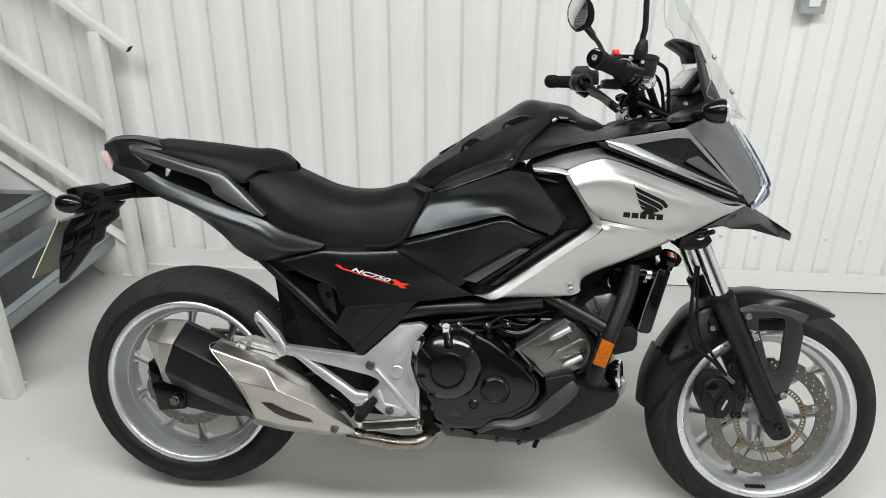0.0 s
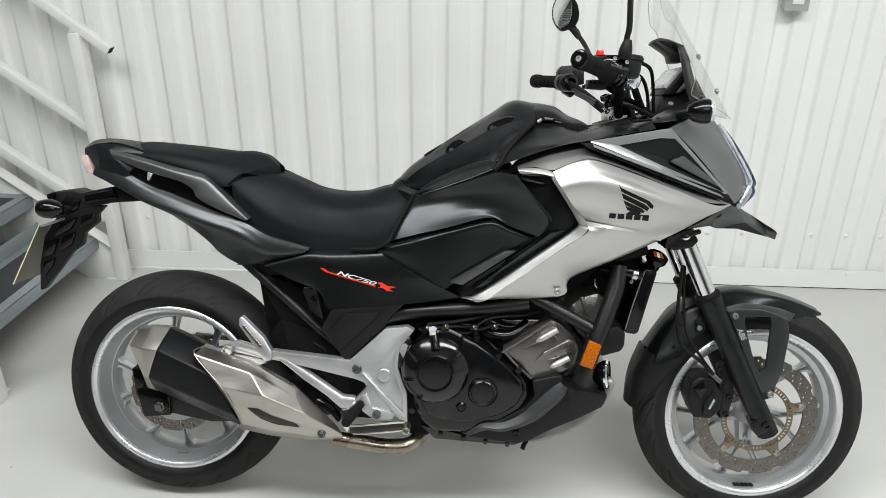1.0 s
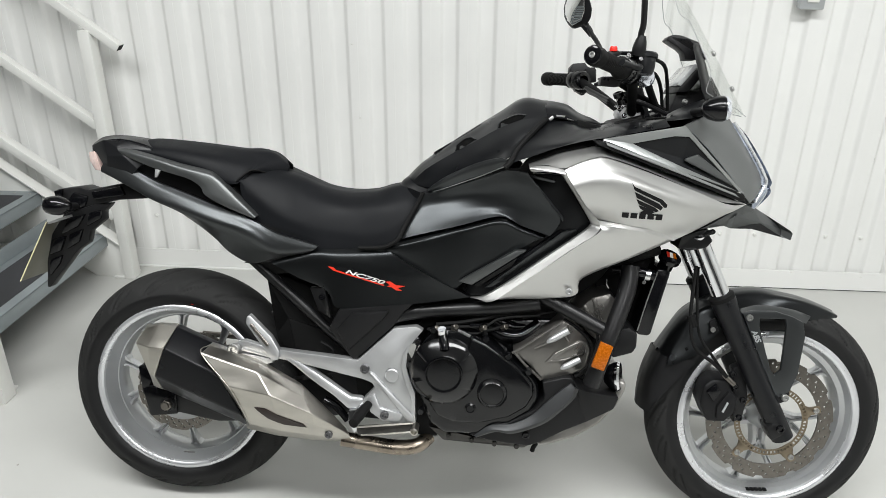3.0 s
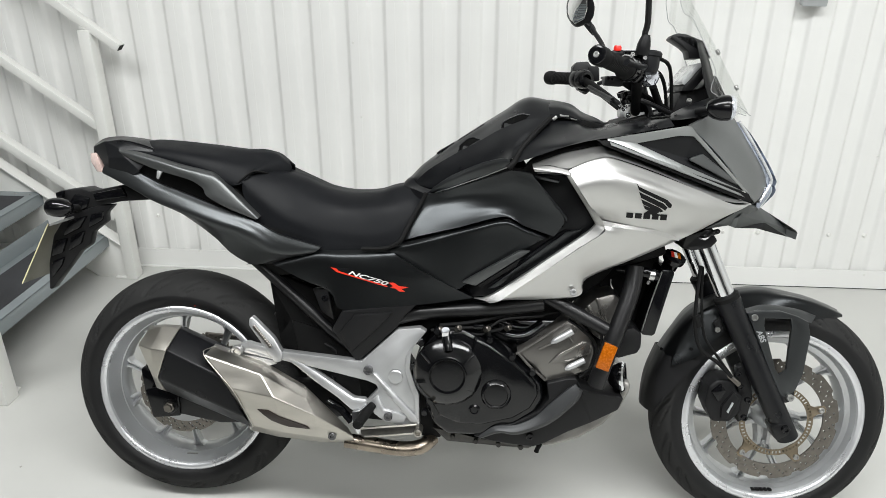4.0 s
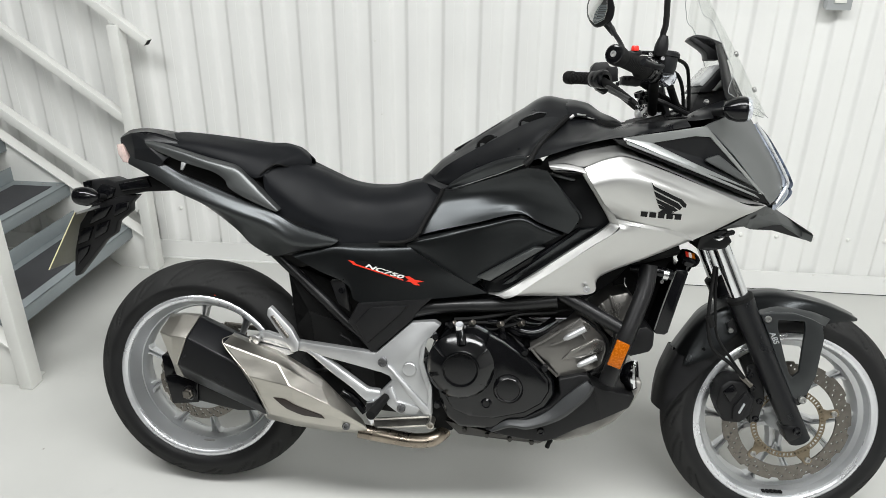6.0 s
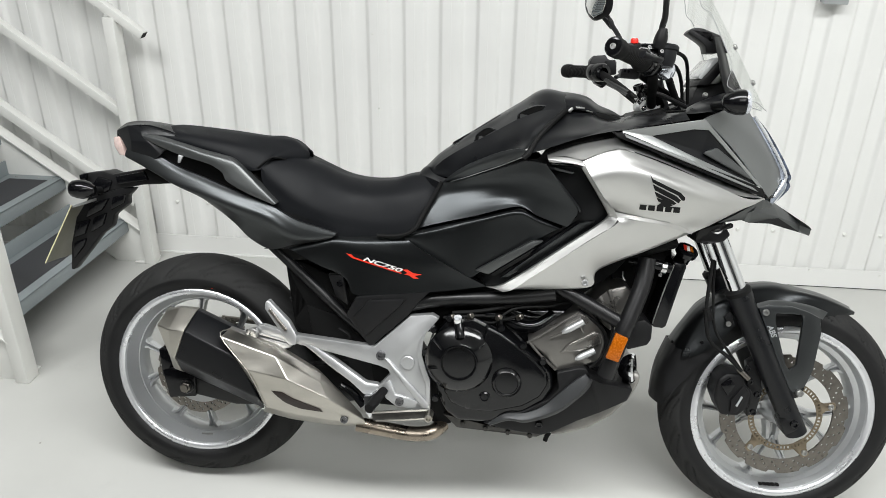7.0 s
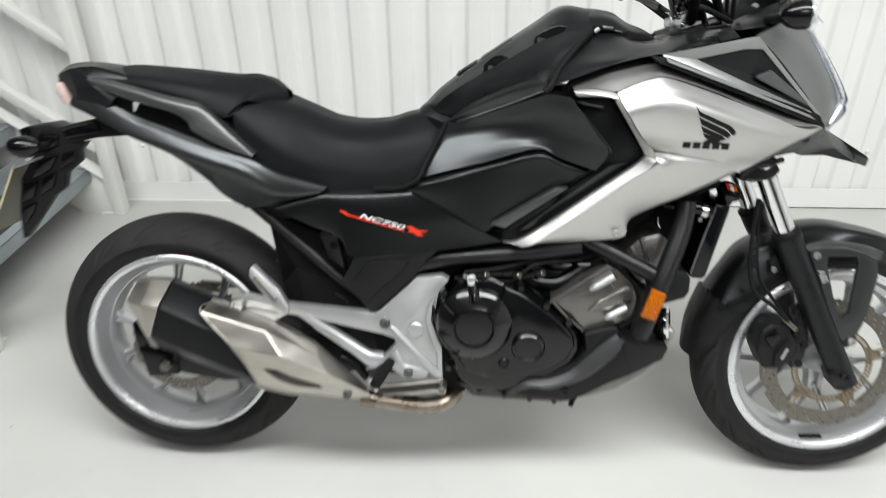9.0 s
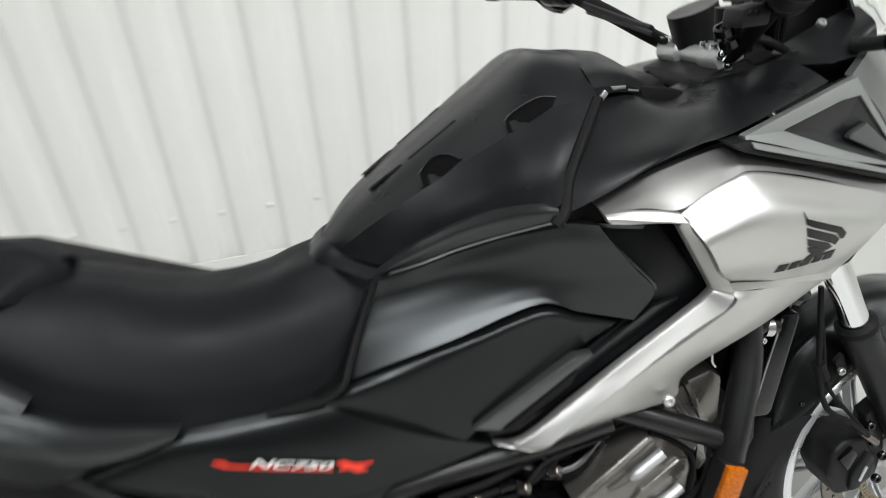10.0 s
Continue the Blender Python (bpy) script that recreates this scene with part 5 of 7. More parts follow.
part("tail_lamp", slab([(-0.221, -0.055, 0.933), (-0.195, -0.074, 0.937), (-0.174, -0.086, 0.888), (-0.202, -0.062, 0.887), (-0.22, -0.054, 0.909)], 0.11, 0.003), LENS_TAIL, bike, "clear and pale red tail lamp")


# number-plate hanger, rear indicator and plate
hanger = part("plate_hanger", join(
    slab([(-0.313, -0.06, 0.834), (-0.253, -0.055, 0.843), (-0.231, -0.055, 0.835), (-0.127, -0.06, 0.857), (-0.063, -0.07, 0.838), (-0.031, -0.075, 0.823), (-0.145, -0.06, 0.812), (-0.21, -0.055, 0.797), (-0.254, -0.05, 0.768), (-0.29, -0.055, 0.761), (-0.297, -0.06, 0.776)], 0.07, 0.005),
    slab([(-0.296, -0.062, 0.771), (-0.209, -0.056, 0.8), (-0.172, -0.05, 0.802), (-0.194, -0.05, 0.779), (-0.194, -0.05, 0.758), (-0.234, -0.048, 0.727), (-0.244, -0.046, 0.694), (-0.273, -0.046, 0.674), (-0.361, -0.04, 0.568), (-0.371, -0.04, 0.567), (-0.359, -0.05, 0.641), (-0.335, -0.058, 0.717)], 0.028, 0.004)), BLACK_PLASTIC, bike, "black moulded plate hanger")
for pts in ([(-0.283, -0.068, 0.76), (-0.238, -0.064, 0.773), (-0.261, -0.06, 0.739), (-0.307, -0.064, 0.716)], [(-0.228, -0.064, 0.776), (-0.196, -0.06, 0.785), (-0.2, -0.06, 0.762), (-0.239, -0.06, 0.739)], [(-0.333, -0.064, 0.703), (-0.296, -0.062, 0.713), (-0.314, -0.058, 0.672), (-0.346, -0.06, 0.659)], [(-0.286, -0.062, 0.717), (-0.25, -0.058, 0.733), (-0.263, -0.055, 0.698), (-0.298, -0.058, 0.676)],
            [(-0.347, -0.058, 0.647), (-0.312, -0.056, 0.661), (-0.323, -0.052, 0.636), (-0.355, -0.05, 0.6)], [(-0.266, -0.062, 0.829), (-0.228, -0.06, 0.819), (-0.238, -0.06, 0.794), (-0.271, -0.064, 0.778), (-0.28, -0.066, 0.808)], [(-0.217, -0.066, 0.831), (-0.136, -0.068, 0.849), (-0.124, -0.07, 0.826), (-0.209, -0.066, 0.81)]):
    part("hanger_rib", slab(pts, 0.02, 0.004), BLACK_GLOSS, hanger)
part("side_reflector", slab([(-0.309, -0.075, 0.832), (-0.287, -0.075, 0.838), (-0.29, -0.074, 0.82), (-0.307, -0.074, 0.814)], 0.01, 0.002), BLACK_GLOSS, hanger)
def plate_mesh():
    a, b, c = [Vector(q) for q in [(-0.324, -0.095, 0.752), (-0.408, -0.095, 0.594), (-0.442, 0.05, 0.564)]]
    bm = bmesh.new()
    side = Vector((0, 0.19, 0))
    vs = [bm.verts.new(q) for q in (a, a + side, b + side, b)]
    f = bm.faces.new(vs)
    ex = bmesh.ops.extrude_face_region(bm, geom=[f], use_keep_orig=True)
    bmesh.ops.translate(bm, vec=Vector((0.003, 0, 0.0012)), verts=[g for g in ex["geom"] if isinstance(g, bmesh.types.BMVert)])
    return soften(bm, 0.0008, 1)
part("number_plate", plate_mesh(), PLATE_YELLOW, bike, "rear number plate seen on edge")
part("plate_edge", slab([(-0.323, -0.096, 0.755), (-0.407, -0.096, 0.596), (-0.405, -0.096, 0.594), (-0.321, -0.096, 0.754)], 0.0015, 0), PLATE_EDGE, bike, "pale yellow plate edge")
part("plate_light", slab([(-0.327, -0.09, 0.751), (-0.273, -0.09, 0.771), (-0.272, -0.09, 0.765), (-0.323, -0.09, 0.747)], 0.03, 0.001), ALU, bike)


def indicator(name, centre, along, size, stalk, lens_at):
    ind = part(name, lathe([(0.0, -1.0), (0.30, -0.93), (0.56, -0.6), (0.68, -0.2), (0.66, 0.25), (0.56, 0.62), (0.40, 0.78), (0, 0.78)] if not lens_at else
                           [(0.0, -1.0), (0.42, -0.92), (0.72, -0.55), (0.9, 0.0), (0.92, 0.45), (0.86, 0.62), (0, 0.62)], (0, 0, 0), (1, 0, 0), 28), BLACK_GLOSS, bike, "black indicator with smoked lens")
    for v in ind.data.vertices:
        v.co = Vector(v.co) * size
    ind.matrix_basis = Matrix.Translation(centre) @ Vector((1, 0, 0)).rotation_difference(Vector(along)).to_matrix().to_4x4()
    if lens_at:
        part("lens", lathe([(0.86 * size, 0.6 * size), (0.88 * size, 0.70 * size), (0.70 * size, 0.92 * size), (0, 1.0 * size)], (0, 0, 0), (1, 0, 0), 28), LENS_CLEAR, ind, "clear indicator lens")
    part("stalk", tube(stalk, 0.009, 4, 12), BLACK_PLASTIC, bike)
    return ind


indicator("rear_indicator", (-0.273, -0.125, 0.802), (-1.0, -0.15, 0.06), 0.036, [(-0.26, -0.05, 0.792), (-0.259, -0.09, 0.797), (-0.264, -0.12, 0.802)], False)
indicator("front_indicator", (1.282, -0.235, 1.073), (1.0, -0.1, 0.05), 0.030, [(1.25, -0.18, 1.065), (1.259, -0.2, 1.067), (1.271, -0.228, 1.071)], True)

# ---- frame, engine and exhaust ----
part("subframe_tube", tube([(0.22, -0.11, 0.679), (0.307, -0.12, 0.606), (0.411, -0.13, 0.516), (0.473, -0.13, 0.464)], 0.0135, 5, 14), BLACK_FRAME, bike)
part("frame_tube", tube([(0.561, -0.165, 0.556), (0.631, -0.168, 0.576), (0.715, -0.17, 0.586), (0.825, -0.172, 0.597), (0.933, -0.175, 0.614)], 0.0178, 5, 16), BLACK_FRAME, bike)
part("frame_tube", tube([(0.933, -0.17, 0.631), (1.001, -0.185, 0.601), (1.087, -0.2, 0.559)], 0.0165, 5, 16), BLACK_FRAME, bike)
part("down_tube", tube([(1.141, -0.165, 0.709), (1.134, -0.18, 0.657), (1.114, -0.198, 0.598), (1.087, -0.215, 0.526), (1.059, -0.215, 0.431)], 0.0205, 6, 18), BLACK_FRAME, bike, "black frame down tube")
# Dark blocks added to close see-through gaps; they stand for shaded depth.
part("core", prism([(0.366, 0.696), (0.567, 0.719), (0.749, 0.754), (0.928, 0.789), (1.055, 0.931), (1.239, 0.95), (1.303, 0.831), (1.241, 0.774), (1.123, 0.72), (1.073, 0.654), (0.994, 0.593), (0.943, 0.502), (0.656, 0.547), (0.599, 0.485), (0.453, 0.478), (0.409, 0.566)], -0.120, 0.120, 0.01), RUBBER_AND_SHADE, bike)
part("radiator_core", prism([(1.049, 0.712), (1.216, 0.739), (1.224, 0.676), (1.189, 0.513), (1.147, 0.493), (1.087, 0.611)], -0.065, 0.10, 0.006), RUBBER_AND_SHADE, bike)
part("engine_top", prism([(0.618, 0.573), (0.712, 0.577), (0.714, 0.48), (0.61, 0.475)], -0.11, 0.11, 0.006), RUBBER_AND_SHADE, bike)
part("tail_tab", slab([(0.232, -0.12, 0.679), (0.285, -0.14, 0.692), (0.316, -0.13, 0.652), (0.278, -0.12, 0.646)], 0.05, 0.003), RUBBER_AND_SHADE, bike)
part("crankcase_rear", prism([(0.62, 0.432), (0.682, 0.436), (0.694, 0.24), (0.638, 0.243)], -0.135, 0.13, 0.006), RUBBER_AND_SHADE, bike)
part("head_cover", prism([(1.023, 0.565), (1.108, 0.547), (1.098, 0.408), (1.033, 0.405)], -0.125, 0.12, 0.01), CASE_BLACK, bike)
part("battery_tray", prism([(0.243, 0.658), (0.419, 0.591), (0.479, 0.442), (0.359, 0.405), (0.269, 0.462), (0.315, 0.526)], -0.095, 0.095, 0.01), RUBBER_AND_SHADE, bike)
part("rear_hugger", join(prism([(0.249, 0.535), (0.4, 0.547), (0.4, 0.462), (0.331, 0.443), (0.294, 0.48)], -0.08, 0.08, 0.006)), BLACK_PLASTIC, bike)
swing = part("swingarm", join(slab([(-0.078, -0.128, 0.326), (-0.001, -0.128, 0.339), (0.018, -0.125, 0.301), (0.15, -0.115, 0.32), (0.36, -0.105, 0.369), (0.479, -0.1, 0.411), (0.495, -0.1, 0.286), (0.359, -0.105, 0.252), (0.116, -0.115, 0.242), (0.013, -0.125, 0.266), (-0.057, -0.128, 0.257)], 0.035, 0.006),
                              slab([(q[0], 0.10, q[2]) for q in [(-0.078, -0.128, 0.326), (0.015, -0.125, 0.301), (0.479, -0.1, 0.38), (0.495, -0.1, 0.286), (0.013, -0.125, 0.266), (-0.057, -0.128, 0.257)]], 0.03, 0.004)), BLACK_FRAME, bike, "black steel swingarm")
part("chain_adjuster", slab([(-0.074, -0.134, 0.333), (0.005, -0.134, 0.342), (0.014, -0.133, 0.32), (0.014, -0.133, 0.266), (-0.057, -0.134, 0.258)], 0.010, 0.002), BLACK_GLOSS, swing)
bolt(swing, (-0.007, -0.135, 0.294), 0.019, BLACK_FRAME, name="axle_washer", high=0.3)
part("axle_nut", lathe([(0.014, 0.0), (0.014, 0.014), (0.0105, 0.016), (0.0105, 0.022), (0, 0.022)], (-0.005, -0.14, 0.297), n=6), DISC_STEEL, swing, "bronze-tinted axle nut")
part("chain", tube([(0.0, 0.088, 0.415), (0.25, 0.088, 0.40), (0.52, 0.088, 0.385)], 0.008, 4, 8), DISC_STEEL, bike)
part("rear_caliper", prism([(-0.104, 0.377), (-0.068, 0.371), (-0.06, 0.299), (-0.095, 0.297)], -0.095, -0.055, 0.005), BLACK_GLOSS, bike)

# footrest hangers: upper arm, lower arm and the plate that carries the pegs
foot_hanger = part("footrest_hanger", join(
    slab([(0.288, -0.178, 0.47), (0.314, -0.178, 0.468), (0.5, -0.19, 0.456), (0.587, -0.19, 0.54), (0.641, -0.19, 0.547), (0.658, -0.188, 0.537), (0.636, -0.19, 0.515), (0.616, -0.19, 0.482), (0.609, -0.192, 0.446), (0.619, -0.193, 0.412), (0.641, -0.194, 0.375), (0.644, -0.195, 0.302), (0.584, -0.2, 0.301), (0.519, -0.2, 0.342), (0.515, -0.198, 0.359), (0.542, -0.194, 0.389), (0.536, -0.193, 0.4), (0.515, -0.192, 0.408), (0.434, -0.188, 0.422), (0.351, -0.182, 0.439), (0.292, -0.178, 0.447)], 0.024, 0.007, 2),
    slab([(0.3, -0.18, 0.457), (0.352, -0.184, 0.443), (0.398, -0.187, 0.418), (0.482, -0.192, 0.362), (0.511, -0.194, 0.362), (0.519, -0.196, 0.352), (0.498, -0.198, 0.334), (0.478, -0.198, 0.33), (0.44, -0.195, 0.362), (0.382, -0.19, 0.4), (0.337, -0.184, 0.433)], 0.022, 0.006, 2)), ALU, bike, "cast aluminium footrest hanger")
part("hanger_web", slab([(0.527, -0.203, 0.366), (0.543, -0.201, 0.377), (0.558, -0.204, 0.341), (0.615, -0.204, 0.327), (0.605, -0.204, 0.307), (0.563, -0.206, 0.308), (0.533, -0.206, 0.33)], 0.012, 0.003), ALU, foot_hanger)
part("hanger_rib", slab([(0.526, -0.2, 0.431), (0.537, -0.201, 0.429), (0.643, -0.205, 0.32), (0.638, -0.206, 0.308), (0.624, -0.206, 0.309)], 0.014, 0.005, 3), ALU, foot_hanger)
part("raised_rim", slab([(0.63, -0.196, 0.508), (0.621, -0.196, 0.478), (0.619, -0.197, 0.445), (0.63, -0.199, 0.413), (0.642, -0.2, 0.382), (0.643, -0.201, 0.314), (0.633, -0.201, 0.313), (0.632, -0.2, 0.371), (0.616, -0.198, 0.412), (0.607, -0.197, 0.445), (0.611, -0.196, 0.478)], 0.008, 0.0025, 2), ALU, foot_hanger)
bolt(foot_hanger, (0.518, -0.194, 0.437), 0.0115, BOLT_STEEL)
bolt(foot_hanger, (0.569, -0.208, 0.326), 0.0105, BOLT_STEEL)
part("pivot_cap", lathe([(0.0175, 0.0), (0.0175, 0.004), (0.0155, 0.006), (0.0, 0.0075)], (0.585, -0.194, 0.423), n=32), ALU, foot_hanger, "round aluminium pivot cap")
part("heel_mount", join(slab([(0.187, -0.19, 0.478), (0.205, -0.19, 0.49), (0.221, -0.19, 0.494), (0.279, -0.184, 0.475), (0.3, -0.18, 0.457), (0.288, -0.18, 0.444), (0.271, -0.184, 0.458), (0.22, -0.19, 0.476), (0.198, -0.19, 0.469)], 0.020, 0.004, 2),
                       slab([(0.185, -0.19, 0.469), (0.201, -0.19, 0.462), (0.238, -0.188, 0.456), (0.279, -0.182, 0.447), (0.288, -0.18, 0.437), (0.268, -0.184, 0.432), (0.226, -0.188, 0.439), (0.198, -0.19, 0.45), (0.186, -0.19, 0.459)], 0.020, 0.004, 2),
                       slab([(0.191, -0.178, 0.477), (0.291, -0.172, 0.456), (0.284, -0.172, 0.438), (0.194, -0.178, 0.45)], 0.008, 0.002)), ALU, bike, "forked cast aluminium exhaust mount arm")
bolt(bike, (0.197, -0.198, 0.474), 0.0145, ZINC, name="exhaust_bolt")
peg = part("pillion_peg", slab([(0.219, -0.17, 0.547), (0.226, -0.168, 0.552), (0.282, -0.178, 0.502), (0.304, -0.186, 0.469), (0.303, -0.19, 0.448), (0.286, -0.19, 0.443), (0.266, -0.186, 0.472), (0.218, -0.172, 0.53)], 0.020, 0.004), ALU, bike, "folded ribbed pillion footrest")
for k in range(11):
    f = k / 10
    a = [(0.234, -0.176, 0.529), (0.275, -0.185, 0.484)]
    q = Vector(a[0]).lerp(Vector(a[1]), f)
    part("rib", lathe([(0.0042, -0.004), (0.0042, 0.003), (0.003, 0.004), (0, 0.004)], q, n=8), DISC_STEEL, peg)
rider_peg = part("rider_peg", tube([(0.53, -0.205, 0.351), (0.517, -0.24, 0.341), (0.507, -0.285, 0.335)], 0.011, 5, 12, [0.010, 0.0125, 0.0115]), RUBBER_AND_SHADE, bike, "rubber-topped rider footrest")
part("peg_bracket", slab([(0.479, -0.205, 0.331), (0.499, -0.206, 0.336), (0.516, -0.208, 0.351), (0.528, -0.208, 0.34), (0.508, -0.215, 0.299), (0.497, -0.215, 0.275), (0.48, -0.21, 0.299)], 0.018, 0.003), CHROME, bike, "polished peg bracket")
pedal = part("brake_pedal", join(tube([(0.502, -0.222, 0.297), (0.573, -0.222, 0.306), (0.639, -0.215, 0.311)], 0.0026, 4, 8), tube([(0.514, -0.224, 0.278), (0.573, -0.224, 0.284), (0.637, -0.218, 0.29)], 0.0022, 4, 8),
                         lathe([(0.0095, -0.03), (0.0095, 0.008), (0.0065, 0.009), (0.0055, 0.0), (0, 0.0)], (0.644, -0.222, 0.295), n=20)), STEEL, bike, "steel brake pedal")
part("pedal_plate", slab([(0.501, -0.216, 0.297), (0.636, -0.21, 0.31), (0.636, -0.212, 0.287), (0.505, -0.218, 0.274)], 0.006, 0.002), SUMP_DARK, pedal, "dark steel pedal arm plate")
part("master_cylinder", tube([(0.411, -0.165, 0.34), (0.441, -0.165, 0.323), (0.47, -0.165, 0.289)], 0.010, 4, 10), BLACK_GLOSS, bike)
part("brake_hose", tube([(0.372, -0.15, 0.423), (0.415, -0.15, 0.425), (0.429, -0.145, 0.462), (0.399, -0.14, 0.481)], 0.0045, 6, 8), RUBBER_AND_SHADE, bike)
part("linkage", join(prism([(0.363, 0.419), (0.391, 0.408), (0.413, 0.379), (0.398, 0.366), (0.369, 0.389)], -0.15, -0.12, 0.003), prism([(0.398, 0.398), (0.428, 0.389), (0.422, 0.367), (0.401, 0.372)], -0.155, -0.13, 0.003)), CHROME, bike)
part("shock", tube([(0.42, 0.0, 0.44), (0.50, 0.0, 0.66)], 0.035, 4, 16), BLACK_FRAME, bike)
# Dark block added to fill the shaded space ahead of the rear wheel.
part("inner_guard", prism([(0.303, 0.528), (0.48, 0.476), (0.569, 0.419), (0.623, 0.329), (0.624, 0.259), (0.482, 0.266), (0.421, 0.334), (0.331, 0.391)], -0.10, 0.10, 0.006), RUBBER_AND_SHADE, bike)

# engine
case = part("engine_case", slab([(0.656, -0.194, 0.508), (0.689, -0.197, 0.545), (0.745, -0.198, 0.551), (0.802, -0.198, 0.523), (0.86, -0.197, 0.482), (0.911, -0.195, 0.448), (0.938, -0.194, 0.415), (0.943, -0.194, 0.38), (0.924, -0.196, 0.344), (0.877, -0.198, 0.311), (0.797, -0.198, 0.281), (0.714, -0.197, 0.28), (0.68, -0.196, 0.303), (0.66, -0.196, 0.348), (0.644, -0.196, 0.399), (0.631, -0.195, 0.448)], 0.28, 0.012, 3), CASE_BLACK, bike, "black engine side case")
part("case_face", slab([(0.771, -0.213, 0.537), (0.809, -0.212, 0.519), (0.865, -0.211, 0.479), (0.902, -0.208, 0.448), (0.924, -0.207, 0.423), (0.928, -0.207, 0.395), (0.911, -0.209, 0.362), (0.87, -0.21, 0.335), (0.795, -0.211, 0.315), (0.734, -0.21, 0.316), (0.694, -0.209, 0.332), (0.674, -0.209, 0.366), (0.709, -0.211, 0.39), (0.776, -0.214, 0.467)], 0.03, 0.011, 3), CASE_BLACK, case)
clutch = part("clutch_cover", lathe([(0.0835, -0.012), (0.0835, 0.000), (0.078, 0.006), (0.070, 0.012), (0.049, 0.026), (0.0455, 0.0275), (0.0425, 0.0275), (0.0395, 0.0215), (0.038, 0.020), (0.0, 0.0215)],
                                    (0.712, -0.208, 0.444), n=72), CASE_BLACK, case, "round black clutch cover", sharp=24)
for a in (38, 142, 200, 270, 325):
    c = Vector((0.71, -0.208, 0.444))
    d = Vector((math.cos(radians(a)), 0, math.sin(radians(a))))
    part("cover_rib", tube([c + d * 0.048 + Vector((0, -0.0225, 0)), c + d * 0.064 + Vector((0, -0.0145, 0)), c + d * 0.078 + Vector((0, -0.005, 0))], 0.003, 3, 8), CASE_BLACK, clutch)
part("dipstick_cap", lathe([(0.0105, -0.01), (0.0105, 0.012), (0.0095, 0.014), (0, 0.014)], (0.705, -0.212, 0.541), (0, -0.5, 0.87), 20), CHROME, case, "bright filler cap")
part("dipstick_boss", tube([(0.707, -0.213, 0.534), (0.711, -0.222, 0.517), (0.713, -0.226, 0.505)], 0.0115, 3, 12), CASE_BLACK, case)
part("timing_cap", lathe([(0.036, -0.004), (0.036, 0.006), (0.0345, 0.008), (0.0295, 0.0125), (0.0275, 0.0125), (0.0265, 0.0095), (0, 0.0105)], (0.828, -0.21, 0.396), n=48), CASE_BLACK, case, "round black inspection cap", sharp=24)
part("sight_glass", lathe([(0.014, 0), (0.014, 0.004), (0.010, 0.006), (0.0085, 0.003), (0, 0.003)], (0.777, -0.208, 0.354), n=20), BLACK_GLOSS, case)
for q in [(0.647, -0.2, 0.513), (0.63, -0.2, 0.453), (0.652, -0.2, 0.404), (0.657, -0.2, 0.337), (0.863, -0.204, 0.488), (0.912, -0.202, 0.451), (0.809, -0.202, 0.527), (0.684, -0.202, 0.544)]:
    part("case_bolt", lathe([(0.0085, -0.01), (0.0085, 0.004), (0.0065, 0.007), (0, 0.007)], q, n=12), CASE_BLACK, case)
cyl = part("cylinder_block", slab([(0.872, -0.184, 0.493), (0.99, -0.184, 0.577), (1.017, -0.182, 0.565), (1.047, -0.178, 0.537), (1.06, -0.174, 0.499), (1.051, -0.176, 0.453), (1.004, -0.182, 0.433), (0.945, -0.186, 0.422), (0.919, -0.186, 0.457)], 0.30, 0.007, 3), CYL_GREY, bike, "grey cast cylinder block")
part("block_edge", tube([(0.873, -0.187, 0.491), (0.93, -0.188, 0.532), (0.99, -0.187, 0.575)], 0.0035, 4, 8), CYL_GREY, cyl)
part("block_edge", tube([(0.876, -0.188, 0.495), (0.906, -0.189, 0.462), (0.945, -0.189, 0.428)], 0.0035, 4, 8), CYL_GREY, cyl)
for a, b in (((0.953, -0.196, 0.524), (1.002, -0.196, 0.555)), ((0.989, -0.194, 0.459), (1.034, -0.19, 0.483))):
    a, b = Vector(a), Vector(b)
    part("stud_boss", tube([a, a.lerp(b, 0.18), a.lerp(b, 0.5), b], 0.008, 4, 14, [0.003, 0.007, 0.0078, 0.0078]), ALU, cyl)
part("block_rib", tube([(0.925, -0.188, 0.506), (0.957, -0.192, 0.523), (0.99, -0.19, 0.541), (1.005, -0.188, 0.527)], 0.003, 4, 8), CYL_GREY, cyl)
part("block_swell", slab([(0.951, -0.19, 0.47), (0.972, -0.192, 0.495), (1.032, -0.186, 0.528), (1.049, -0.182, 0.521), (1.048, -0.182, 0.496), (0.999, -0.19, 0.479)], 0.02, 0.006, 3), CYL_GREY, cyl)
part("gasket_line", tube([(0.991, -0.176, 0.576), (1.024, -0.178, 0.556), (1.053, -0.176, 0.528), (1.063, -0.172, 0.493), (1.051, -0.176, 0.453), (1.025, -0.18, 0.436)], 0.0045, 5, 8), RUBBER_AND_SHADE, cyl)
part("cylinder_head", slab([(1.019, -0.15, 0.579), (1.037, -0.15, 0.605), (1.06, -0.15, 0.626), (1.1, -0.15, 0.638), (1.12, -0.15, 0.621), (1.117, -0.15, 0.549), (1.078, -0.15, 0.518), (1.057, -0.15, 0.532)], 0.30, 0.008), CYL_GREY, bike, "grey cylinder head")
part("head_ribs", join(slab([(1.056, -0.157, 0.625), (1.064, -0.157, 0.628), (1.09, -0.157, 0.564), (1.082, -0.157, 0.561)], 0.01, 0.002), slab([(1.036, -0.155, 0.604), (1.043, -0.155, 0.61), (1.075, -0.155, 0.556), (1.067, -0.155, 0.551)], 0.01, 0.002)), CYL_GREY, bike)
